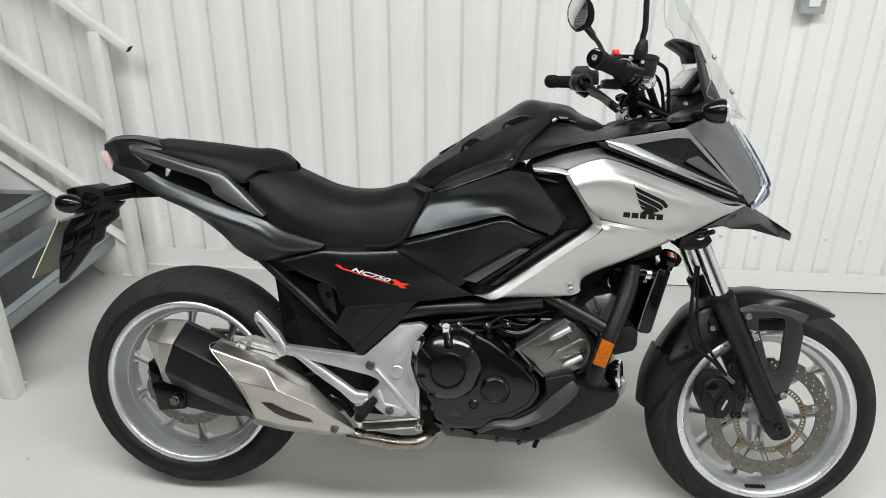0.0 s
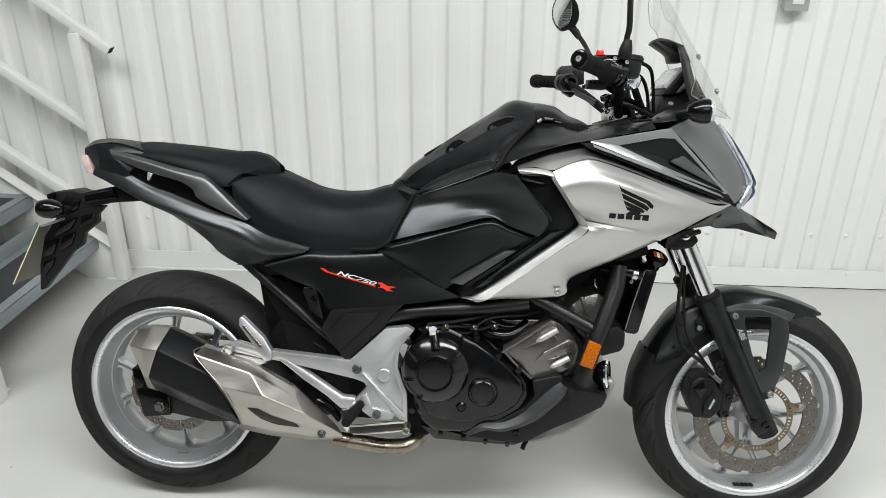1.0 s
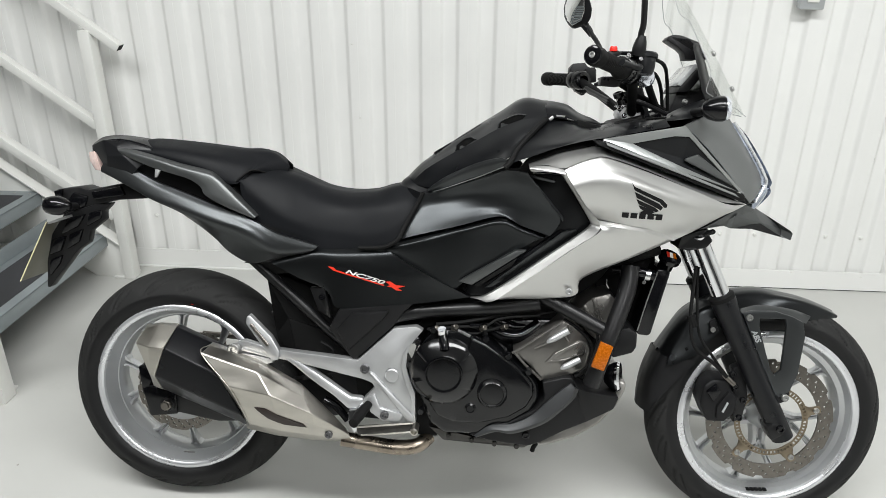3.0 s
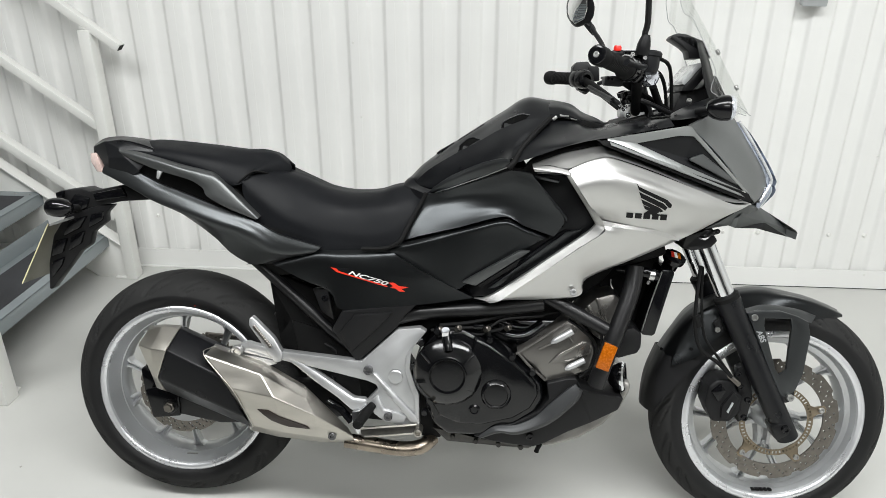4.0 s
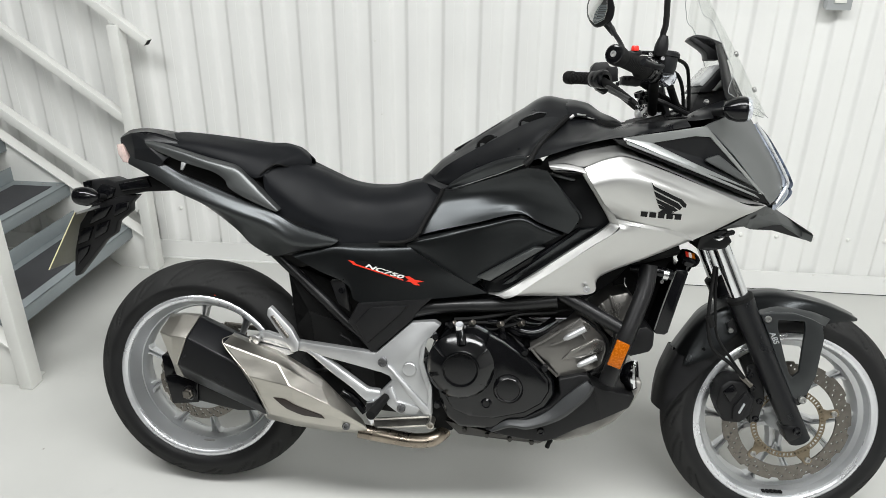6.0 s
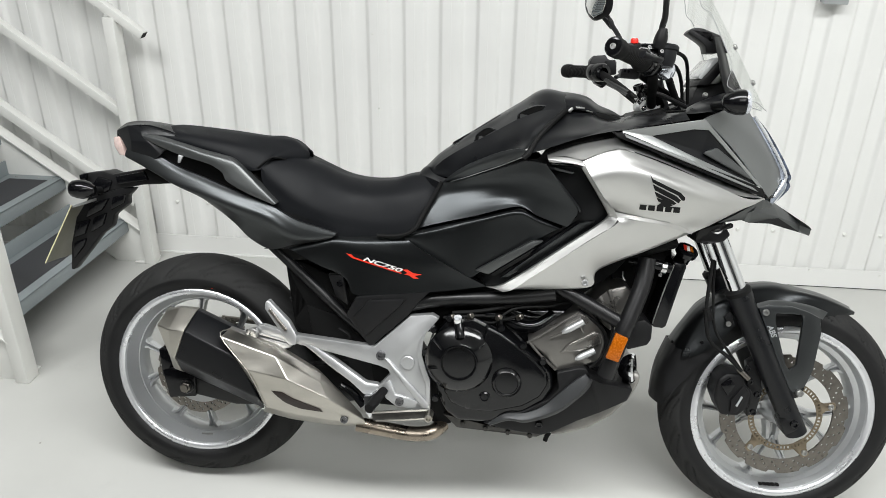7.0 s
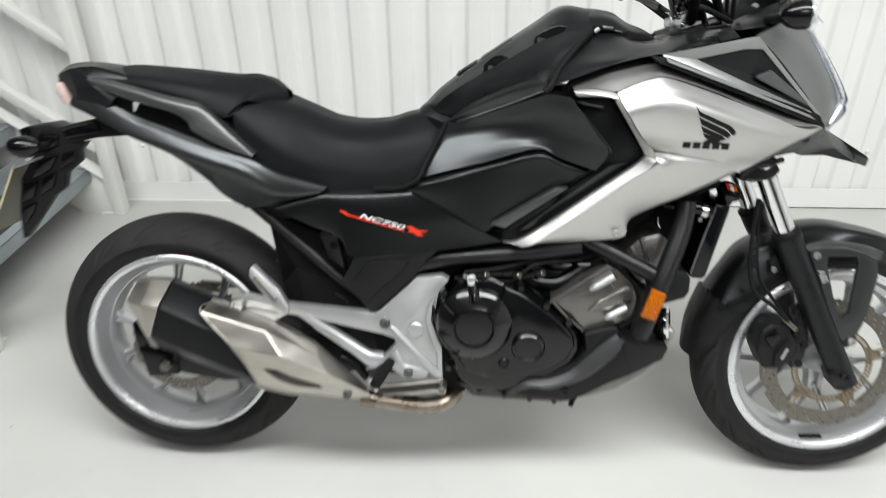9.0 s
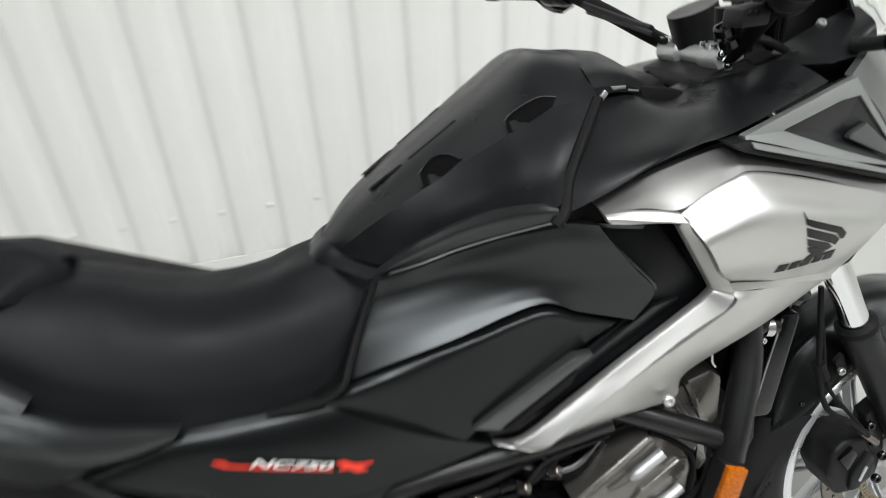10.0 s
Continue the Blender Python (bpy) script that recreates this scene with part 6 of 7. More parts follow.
part("crankcase", prism([(0.656, 0.525), (0.855, 0.557), (0.995, 0.564), (1.085, 0.48), (1.091, 0.39), (0.953, 0.29), (0.662, 0.265)], -0.13, 0.16, 0.01), CASE_BLACK, bike)
part("intake_pipe", join(tube([(0.813, -0.13, 0.536), (0.856, -0.14, 0.519), (0.898, -0.14, 0.521), (0.939, -0.13, 0.549)], 0.016, 5, 12), tube([(0.827, -0.12, 0.556), (0.87, -0.12, 0.535), (0.92, -0.11, 0.535)], 0.020, 5, 12)), BLACK_GLOSS, bike)
for pts, r in (([(0.669, -0.19, 0.542), (0.718, -0.195, 0.549), (0.772, -0.19, 0.553), (0.813, -0.18, 0.543), (0.861, -0.16, 0.554)], 0.004), ([(0.759, -0.19, 0.537), (0.793, -0.19, 0.538), (0.816, -0.19, 0.561), (0.847, -0.18, 0.574), (0.935, -0.17, 0.582)], 0.003),
               ([(0.786, -0.185, 0.555), (0.803, -0.186, 0.545), (0.809, -0.19, 0.523)], 0.006), ([(0.895, -0.16, 0.57), (0.956, -0.165, 0.589), (1, -0.17, 0.595), (1.03, -0.175, 0.581)], 0.003),
               ([(1.05, -0.2, 0.589), (1.069, -0.2, 0.548), (1.063, -0.195, 0.489), (1.036, -0.19, 0.45)], 0.0035), ([(0.689, -0.18, 0.552), (0.758, -0.18, 0.561), (0.826, -0.17, 0.575), (0.894, -0.165, 0.592)], 0.005)):
    part("cable", tube(pts, r, 6, 8), RUBBER_AND_SHADE, bike)
for q in [(0.69, -0.198, 0.547), (0.802, -0.198, 0.553), (0.852, -0.18, 0.552), (0.734, -0.198, 0.552)]:
    part("cable_clip", lathe([(0.007, -0.008), (0.007, 0.006), (0.005, 0.008), (0, 0.008)], q, (0.6, -0.6, 0.5), 10), DISC_STEEL, bike)
part("connector", slab([(0.769, -0.195, 0.56), (0.794, -0.195, 0.561), (0.794, -0.195, 0.553), (0.77, -0.195, 0.55)], 0.01, 0.002), BLACK_GLOSS, bike)

# belly cowl and what shows under it
belly = part("belly_cowl", slab([(0.776, -0.196, 0.279), (0.823, -0.2, 0.308), (0.871, -0.202, 0.319), (0.931, -0.203, 0.355), (0.954, -0.203, 0.386), (0.947, -0.2, 0.425), (0.995, -0.2, 0.439), (1.017, -0.2, 0.44), (1.026, -0.205, 0.419), (1.058, -0.2, 0.405), (1.136, -0.17, 0.383), (1.124, -0.172, 0.353), (1.059, -0.18, 0.32), (1.005, -0.184, 0.296), (0.951, -0.186, 0.265), (0.92, -0.188, 0.254), (0.867, -0.19, 0.259), (0.822, -0.192, 0.266)], 0.24, 0.006, 3), BLACK_PLASTIC, bike, "black plastic belly cowl")
part("cowl_face", net([[(0.787, -0.197, 0.279), (0.828, -0.202, 0.31), (0.878, -0.204, 0.317), (0.921, -0.205, 0.339), (0.96, -0.205, 0.378), (0.996, -0.205, 0.412), (1.015, -0.203, 0.427)], [(0.792, -0.2, 0.277), (0.835, -0.212, 0.303), (0.881, -0.216, 0.305), (0.948, -0.218, 0.335), (0.992, -0.218, 0.374), (1.015, -0.217, 0.399), (1.023, -0.214, 0.419)], [(0.793, -0.196, 0.273), (0.839, -0.206, 0.295), (0.884, -0.209, 0.295), (0.954, -0.21, 0.324), (1.001, -0.209, 0.365), (1.024, -0.207, 0.391), (1.033, -0.205, 0.413)]], 6, 3, 0.012), BELLY_GREY, belly, sharp=30)
bolt(belly, (0.913, -0.196, 0.286), 0.009, BLACK_GLOSS)
part("catalyser", slab([(0.946, -0.125, 0.225), (0.978, -0.13, 0.233), (1.041, -0.13, 0.255), (1.098, -0.13, 0.293), (1.138, -0.13, 0.342), (1.157, -0.13, 0.383), (1.161, -0.125, 0.405), (1.143, -0.12, 0.411), (1.106, -0.12, 0.376), (1.039, -0.12, 0.303), (0.963, -0.12, 0.252)], 0.22, 0.014, 4), SUMP_GREY, bike, "pale metal exhaust box")
part("sump", join(slab([(0.672, -0.15, 0.275), (0.796, -0.16, 0.256), (0.925, -0.16, 0.242), (0.912, -0.15, 0.23), (0.825, -0.15, 0.234), (0.709, -0.14, 0.235)], 0.26, 0.004), *[lathe([(0.006, -0.01), (0.006, 0.005), (0, 0.006)], q, n=8) for q in [(0.724, -0.158, 0.257), (0.782, -0.16, 0.249), (0.839, -0.162, 0.244), (0.894, -0.162, 0.24)]]), SUMP_DARK, bike, "stained grey sump")
part("drain_tube", tube([(0.943, -0.15, 0.245), (0.937, -0.15, 0.234), (0.934, -0.15, 0.223)], 0.006, 3, 8), RUBBER_AND_SHADE, bike)

# radiator and its plumbing
radiator = part("radiator", slab([(1.206, -0.15, 0.697), (1.211, -0.15, 0.7), (1.235, -0.15, 0.697), (1.237, -0.15, 0.69), (1.203, -0.15, 0.542), (1.196, -0.15, 0.536), (1.174, -0.15, 0.538), (1.168, -0.15, 0.546)], 0.30, 0.004), BLACK_GLOSS, bike, "black radiator side tank")
part("tank_seam", tube([(1.207, -0.152, 0.695), (1.186, -0.152, 0.617), (1.17, -0.152, 0.548)], 0.0016, 3, 6), ZINC, radiator)
part("radiator_hose", tube([(1.11, -0.13, 0.695), (1.134, -0.145, 0.696), (1.167, -0.15, 0.692), (1.2, -0.145, 0.683)], 0.013, 5, 14), BLACK_GLOSS, bike)
part("hose_clamp", lathe([(0.0142, -0.006), (0.0142, 0.006), (0.012, 0.006), (0.012, -0.006)], (1.184, -0.149, 0.686), (0.98, -0.02, -0.15), 24, True), CLAMP, bike, "steel hose clamp")
bolt(bike, (1.176, -0.155, 0.669), 0.005, CLAMP, name="clamp_screw")
cap = part("radiator_cap", lathe([(0.018, -0.03), (0.018, -0.006), (0.026, -0.006), (0.027, 0.006), (0.020, 0.009), (0, 0.009)], (1.239, -0.125, 0.723), (0.25, -0.45, 0.86), 14), BLACK_GLOSS, bike, "black radiator cap with a warning label")
for dx, mt in ((-0.008, RED), (0.0, DECAL_WHITE), (0.008, AMBER)):
    part("label_bar", cuboid(dx - 0.0036, dx + 0.0036, -0.010, 0.010, 0.0, 0.001), mt, cap)
    cap.children[-1].matrix_basis = Matrix.Translation(Vector((1.239, -0.125, 0.723)) + Vector((0.25, -0.45, 0.86)) * 0.0095) @ Vector((0, 0, 1)).rotation_difference(Vector((0.25, -0.45, 0.86))).to_matrix().to_4x4()
part("reserve_tank", slab([(1.107, -0.16, 0.546), (1.15, -0.16, 0.558), (1.17, -0.16, 0.543), (1.17, -0.16, 0.509), (1.162, -0.16, 0.494), (1.116, -0.16, 0.479), (1.106, -0.16, 0.494)], 0.12, 0.005), BLACK_PLASTIC, bike)
part("front_bracket", tube([(1.039, -0.15, 0.701), (1.083, -0.16, 0.719), (1.131, -0.15, 0.726), (1.21, -0.12, 0.744)], 0.016, 5, 10), RUBBER_AND_SHADE, bike)
part("steel_bracket", tube([(1.087, -0.17, 0.677), (1.088, -0.17, 0.664), (1.093, -0.17, 0.655)], 0.0025, 4, 6), CLAMP, bike)
reflector = part("side_reflector", slab([(1.071, -0.245, 0.546), (1.1, -0.246, 0.535), (1.082, -0.246, 0.476), (1.052, -0.246, 0.486)], 0.010, 0.002), AMBER, bike, "amber rectangular side reflector")
part("reflector_back", slab([(1.069, -0.238, 0.546), (1.104, -0.238, 0.534), (1.085, -0.238, 0.471), (1.051, -0.238, 0.481)], 0.02, 0.003), BLACK_PLASTIC, reflector)
horn_axis = Vector((0.92, -0.28, 0.1))
horn = part("horn", lathe([(0.018, -0.030), (0.030, -0.018), (0.036, -0.006), (0.036, 0.004), (0.033, 0.006), (0, 0.006)], (1.135, -0.13, 0.423), horn_axis, 36), BLACK_GLOSS, bike, "black horn with bright rim")
part("horn_rim", lathe([(0.037, -0.002), (0.038, 0.003), (0.0345, 0.008), (0.033, 0.007), (0.036, 0.001)], (1.135, -0.13, 0.423), horn_axis, 40, True), CHROME, horn, "bright rim")

# exhaust: end cap, black sleeve, steel front cover with vent, pipe
E0 = [(-0.052, -0.14, 0.507), (-0.035, -0.18, 0.511), (-0.04, -0.222, 0.487), (-0.015, -0.212, 0.407), (-0.027, -0.17, 0.357), (-0.035, -0.13, 0.335)]
EM = [(-0.011, -0.14, 0.515), (0.007, -0.188, 0.525), (-0.001, -0.24, 0.484), (-0.004, -0.226, 0.409), (-0.017, -0.176, 0.357), (-0.026, -0.13, 0.332)]
E1 = [(0.037, -0.14, 0.514), (0.053, -0.192, 0.523), (0.043, -0.252, 0.485), (0.01, -0.236, 0.409), (-0, -0.18, 0.355), (-0.012, -0.13, 0.329)]
E2 = [(0.178, -0.14, 0.453), (0.187, -0.188, 0.46), (0.179, -0.248, 0.418), (0.221, -0.232, 0.317), (0.227, -0.178, 0.263), (0.222, -0.13, 0.235)]
inset0 = [tuple(Vector(q).lerp(Vector(EM[i]), 0.2) + Vector((0, 0.012, 0))) for i, q in enumerate(E0)]
muffler = part("muffler_sleeve", loft([E1, [tuple(Vector(p).lerp(Vector(q), 0.5)) for p, q in zip(E1, E2)], E2], True, 0.006), SLEEVE_BLACK, bike, "satin black muffler sleeve", sharp=14)
part("muffler_end", loft([inset0, E0, EM, E1], True, 0.003), STEEL, muffler, "brushed steel end cap", sharp=14)
COVER = [
    [(0.131, -0.17, 0.481), (0.148, -0.225, 0.491), (0.138, -0.258, 0.481), (0.205, -0.268, 0.404), (0.228, -0.25, 0.343), (0.236, -0.215, 0.287), (0.205, -0.15, 0.244)],
    [(0.244, -0.17, 0.444), (0.267, -0.215, 0.446), (0.271, -0.25, 0.436), (0.308, -0.272, 0.387), (0.315, -0.258, 0.335), (0.314, -0.22, 0.277), (0.283, -0.16, 0.234)],
    [(0.353, -0.17, 0.382), (0.369, -0.2, 0.383), (0.373, -0.226, 0.37), (0.397, -0.242, 0.334), (0.4, -0.232, 0.301), (0.399, -0.205, 0.261), (0.383, -0.17, 0.231)],
    [(0.459, -0.165, 0.275), (0.467, -0.175, 0.271), (0.472, -0.184, 0.268), (0.479, -0.188, 0.259), (0.481, -0.186, 0.252), (0.481, -0.178, 0.241), (0.478, -0.168, 0.231)]]
cover = part("muffler_cover", loft(COVER, True, 0.0025), STEEL, muffler, "brushed steel front cover", sharp=8)
part("cover_edge", tube(COVER[0][1:6], 0.0013, 4, 8), STEEL, muffler)
part("vent", laid_on([(0.262, -0.25, 0.351), (0.289, -0.255, 0.351), (0.315, -0.25, 0.336), (0.375, -0.235, 0.303), (0.381, -0.23, 0.292), (0.329, -0.235, 0.3), (0.291, -0.245, 0.318)], cover, 0.0018), VENT, muffler, "dark brown vent mesh")
bolt(muffler, (0.431, -0.206, 0.267), 0.010, BOLT_STEEL)
part("exhaust_pipe", tube([(0.455, -0.165, 0.237), (0.521, -0.165, 0.229), (0.594, -0.16, 0.219), (0.644, -0.15, 0.222), (0.672, -0.12, 0.234)], 0.019, 6, 18), PIPE_STEEL, bike, "heat-tinted steel exhaust pipe")


# ---- front end ----
def leg(side):
    def s(pts):
        return [(x, y * side, z) for x, y, z in pts]
    inner = part("fork_tube", tube(s([(1.307, -0.105, 0.774), (1.388, -0.105, 0.602)]), 0.0212, 1, 28), CHROME, bike, "polished chrome fork tube")
    outer = part("fork_slider", tube(s([(1.376, -0.105, 0.626), (1.381, -0.105, 0.617), (1.391, -0.105, 0.595), (1.415, -0.105, 0.55), (1.483, -0.107, 0.414), (1.554, -0.11, 0.276)]), 0.029, 3, 24, [0.030, 0.0305, 0.029, 0.0275, 0.0275, 0.0265]), BLACK_SATIN, bike, "black fork slider")
    part("dust_seal", lathe([(0.0215, -0.004), (0.031, -0.004), (0.031, 0.006), (0.0245, 0.011), (0.0215, 0.011)], s([(1.376, -0.105, 0.626)])[0], (-0.454, 0, 0.891), 28, True), RUBBER_AND_SHADE, outer)
    return inner, outer


right_inner, right_outer = leg(1)
leg(-1)
part("axle_clamp", slab([(1.501, -0.135, 0.311), (1.531, -0.137, 0.329), (1.552, -0.137, 0.294), (1.518, -0.136, 0.275)], 0.05, 0.006), BLACK_FRAME, right_outer)
bolt(right_outer, (1.535, -0.14, 0.31), 0.010, BLACK_GLOSS, name="axle_bolt")
part("lower_yoke", slab([(1.258, -0.14, 0.78), (1.313, -0.14, 0.799), (1.332, -0.14, 0.77), (1.318, -0.14, 0.753), (1.279, -0.14, 0.745), (1.254, -0.13, 0.748)], 0.28, 0.008, 3), BLACK_FRAME, bike, "black lower fork yoke")
bolt(bike, (1.328, -0.142, 0.793), 0.006, BLACK_FRAME, name="yoke_bolt")
part("yoke_lug", tube([(1.304, -0.132, 0.778), (1.318, -0.138, 0.788), (1.33, -0.14, 0.793)], 0.0065, 3, 8), BLACK_FRAME, bike)
part("fork_top_cap", lathe([(0.022, 0), (0.022, 0.012), (0.016, 0.014), (0, 0.014)], (1.304, -0.118, 0.781), (-0.3, -0.6, 0.75), 20), CHROME, bike)

# front mudguard
guard = part("front_mudguard", net([
    [(1.246, -0.007, 0.454), (1.278, -0.005, 0.508), (1.316, -0.002, 0.56), (1.365, 0.001, 0.594), (1.425, 0.004, 0.619), (1.489, 0.007, 0.629), (1.546, 0.009, 0.622), (1.612, 0.012, 0.608), (1.664, 0.013, 0.589), (1.694, 0.014, 0.575)],
    [(1.249, -0.037, 0.453), (1.281, -0.034, 0.507), (1.32, -0.032, 0.559), (1.368, -0.029, 0.592), (1.427, -0.026, 0.616), (1.49, -0.023, 0.626), (1.547, -0.021, 0.619), (1.612, -0.016, 0.606), (1.663, -0.005, 0.587), (1.693, 0.007, 0.573)],
    [(1.258, -0.057, 0.449), (1.289, -0.054, 0.502), (1.326, -0.052, 0.552), (1.374, -0.049, 0.584), (1.44, -0.048, 0.602), (1.497, -0.045, 0.612), (1.552, -0.043, 0.613), (1.613, -0.035, 0.598), (1.672, -0.018, 0.578), (1.702, 0.001, 0.566)],
    [(1.27, -0.072, 0.45), (1.269, -0.078, 0.443), (1.331, -0.078, 0.472), (1.398, -0.075, 0.545), (1.44, -0.071, 0.586), (1.499, -0.066, 0.587), (1.543, -0.062, 0.574), (1.612, -0.047, 0.567), (1.668, -0.021, 0.565), (1.702, 0, 0.563)]], 6, 5, 0.004, both=True, flip=over_wheel), GRAPHITE_DARK, bike, "dark graphite front mudguard", sharp=40)
part("mudguard_extension", net([
    [(1.21, -0.012, 0.311), (1.213, -0.01, 0.357), (1.225, -0.009, 0.407), (1.249, -0.007, 0.465)],
    [(1.217, -0.045, 0.312), (1.219, -0.044, 0.357), (1.229, -0.043, 0.407), (1.253, -0.041, 0.464)],
    [(1.231, -0.071, 0.312), (1.232, -0.07, 0.355), (1.243, -0.068, 0.403), (1.264, -0.066, 0.459)],
    [(1.237, -0.084, 0.328), (1.262, -0.082, 0.366), (1.297, -0.08, 0.409), (1.337, -0.077, 0.453)]], 6, 6, 0.004, both=True, flip=over_wheel), BLACK_PLASTIC, bike, "rough black mudguard extension", sharp=60)
for q in [(1.25, -0.029, 0.466), (1.31, -0.083, 0.486)]:
    bolt(guard, q, 0.004, BLACK_GLOSS)
STAY = [(1.424, 0.593), (1.449, 0.6), (1.502, 0.6), (1.542, 0.589), (1.569, 0.576), (1.577, 0.539), (1.57, 0.446), (1.556, 0.4), (1.532, 0.383), (1.518, 0.393)]
stay = part("mudguard_stay", soften(pierced(STAY, [[(1.466, 0.582), (1.527, 0.582), (1.531, 0.564), (1.529, 0.454), (1.515, 0.44), (1.504, 0.453), (1.467, 0.561)]], -0.119, -0.108), 0.002, 2, 30), GRAPHITE, bike, "graphite mudguard stay")
part("stay_shoulder", net([[(1.429, -0.092, 0.596), (1.474, -0.094, 0.608), (1.551, -0.09, 0.599), (1.605, -0.072, 0.579)], [(1.423, -0.118, 0.593), (1.466, -0.119, 0.598), (1.54, -0.116, 0.587), (1.583, -0.1, 0.568)]], 5, 3, 0.006), GRAPHITE, stay)
bolt(stay, (1.441, -0.118, 0.583), 0.0085, ZINC)
bolt(stay, (1.544, -0.122, 0.385), 0.009, ZINC)
part("stay_lug", slab([(1.517, -0.118, 0.395), (1.558, -0.116, 0.399), (1.554, -0.12, 0.377), (1.536, -0.12, 0.367), (1.524, -0.12, 0.378)], 0.02, 0.004), BLACK_FRAME, stay)
bolt(guard, (1.364, -0.098, 0.543), 0.0065, ZINC)
part("hose_guide", slab([(1.355, -0.095, 0.559), (1.369, -0.095, 0.571), (1.38, -0.096, 0.538), (1.364, -0.096, 0.533)], 0.01, 0.002), BLACK_PLASTIC, guard)

# brake caliper
caliper = part("brake_caliper", slab([(1.344, -0.118, 0.355), (1.35, -0.12, 0.404), (1.37, -0.12, 0.422), (1.408, -0.122, 0.423), (1.419, -0.122, 0.394), (1.435, -0.122, 0.377), (1.431, -0.12, 0.337), (1.407, -0.118, 0.31), (1.365, -0.118, 0.311)], 0.075, 0.008, 3), BLACK_PLASTIC, bike, "black two-piston brake caliper")
part("caliper_face", slab([(1.355, -0.126, 0.392), (1.377, -0.127, 0.414), (1.39, -0.127, 0.394), (1.374, -0.127, 0.366)], 0.01, 0.003), BLACK_GLOSS, caliper)
part("caliper_ridge", slab([(1.383, -0.127, 0.355), (1.409, -0.128, 0.396), (1.425, -0.127, 0.381), (1.403, -0.126, 0.323), (1.384, -0.126, 0.321)], 0.01, 0.004), BLACK_PLASTIC, caliper)
part("name_bar", slab([(1.395, -0.129, 0.343), (1.406, -0.129, 0.369), (1.41, -0.129, 0.366), (1.399, -0.129, 0.34)], 0.002, 0), BOX_GREY, caliper, "plain bar for the maker's mark")
part("caliper_bracket", slab([(1.421, -0.1, 0.445), (1.447, -0.1, 0.462), (1.465, -0.1, 0.373), (1.456, -0.1, 0.317), (1.435, -0.1, 0.304), (1.434, -0.1, 0.371)], 0.03, 0.005), BLACK_FRAME, caliper)
for q in [(1.425, -0.118, 0.405), (1.447, -0.116, 0.371), (1.443, -0.114, 0.324), (1.418, -0.112, 0.436)]:
    bolt(caliper, q, 0.008, BLACK_GLOSS)
part("bleed_bolt", tube([(1.392, -0.125, 0.438), (1.418, -0.13, 0.415)], 0.006, 2, 10), DISC_STEEL, caliper)
part("brake_line", tube([(1.31, -0.1, 0.702), (1.303, -0.115, 0.634), (1.301, -0.125, 0.565), (1.315, -0.132, 0.507), (1.361, -0.136, 0.47), (1.397, -0.132, 0.435)], 0.0045, 8, 10), RUBBER_AND_SHADE, bike, "black front brake hose")
part("brake_line", tube([(1.318, -0.09, 0.698), (1.318, -0.105, 0.618), (1.328, -0.115, 0.534), (1.362, -0.128, 0.482), (1.409, -0.128, 0.422)], 0.0035, 8, 8), RUBBER_AND_SHADE, bike)
part("hose_grommet", tube([(1.301, -0.12, 0.584), (1.311, -0.122, 0.556)], 0.010, 2, 10), RUBBER_AND_SHADE, bike)

# windscreen: a bent clear sheet with bolts, and its dark carrier
screen = part("windscreen", net([
    [(1.404, -0.045, 1.066), (1.361, -0.048, 1.137), (1.317, -0.051, 1.21), (1.277, -0.054, 1.272), (1.238, -0.056, 1.332), (1.204, -0.059, 1.384)],
    [(1.388, -0.07, 1.063), (1.34, -0.085, 1.127), (1.297, -0.09, 1.197), (1.261, -0.085, 1.257), (1.227, -0.075, 1.316), (1.204, -0.05, 1.378)],
    [(1.333, -0.135, 1.077), (1.295, -0.155, 1.116), (1.285, -0.155, 1.146), (1.269, -0.15, 1.193), (1.244, -0.14, 1.246), (1.215, -0.122, 1.289)]], 6, 6, 0.003, both=True), SCREEN_CLEAR, bike, "clear acrylic windscreen", sharp=60)
screen.visible_shadow = False
screen_rim = part("screen_edge", tube([(1.405, -0.06, 1.058), (1.356, -0.125, 1.077), (1.332, -0.137, 1.077), (1.295, -0.158, 1.101), (1.28, -0.16, 1.113), (1.287, -0.157, 1.146), (1.284, -0.156, 1.163), (1.27, -0.151, 1.193), (1.245, -0.141, 1.246), (1.233, -0.138, 1.267), (1.217, -0.128, 1.279), (1.209, -0.12, 1.302), (1.203, -0.11, 1.328), (1.202, -0.07, 1.372)], 0.0008, 5, 6), SCREEN_EDGE, screen, "bright cut edge")
mirrored(screen_rim, screen)
for q in [(1.308, -0.088, 1.199), (1.361, -0.075, 1.121)]:
    bolt(screen, q, 0.0065, ZINC, (0.7, -0.5, 0.45))
part("screen_carrier", net([[(1.283, -0.05, 1.225), (1.303, -0.05, 1.181), (1.324, -0.05, 1.125), (1.357, -0.05, 1.066)], [(1.264, -0.1, 1.22), (1.278, -0.11, 1.176), (1.294, -0.115, 1.122), (1.323, -0.11, 1.069)], [(1.252, -0.12, 1.218), (1.263, -0.13, 1.172), (1.275, -0.135, 1.121), (1.293, -0.14, 1.076)]], 4, 4, 0.006), BLACK_PLASTIC, bike, "dark screen carrier")
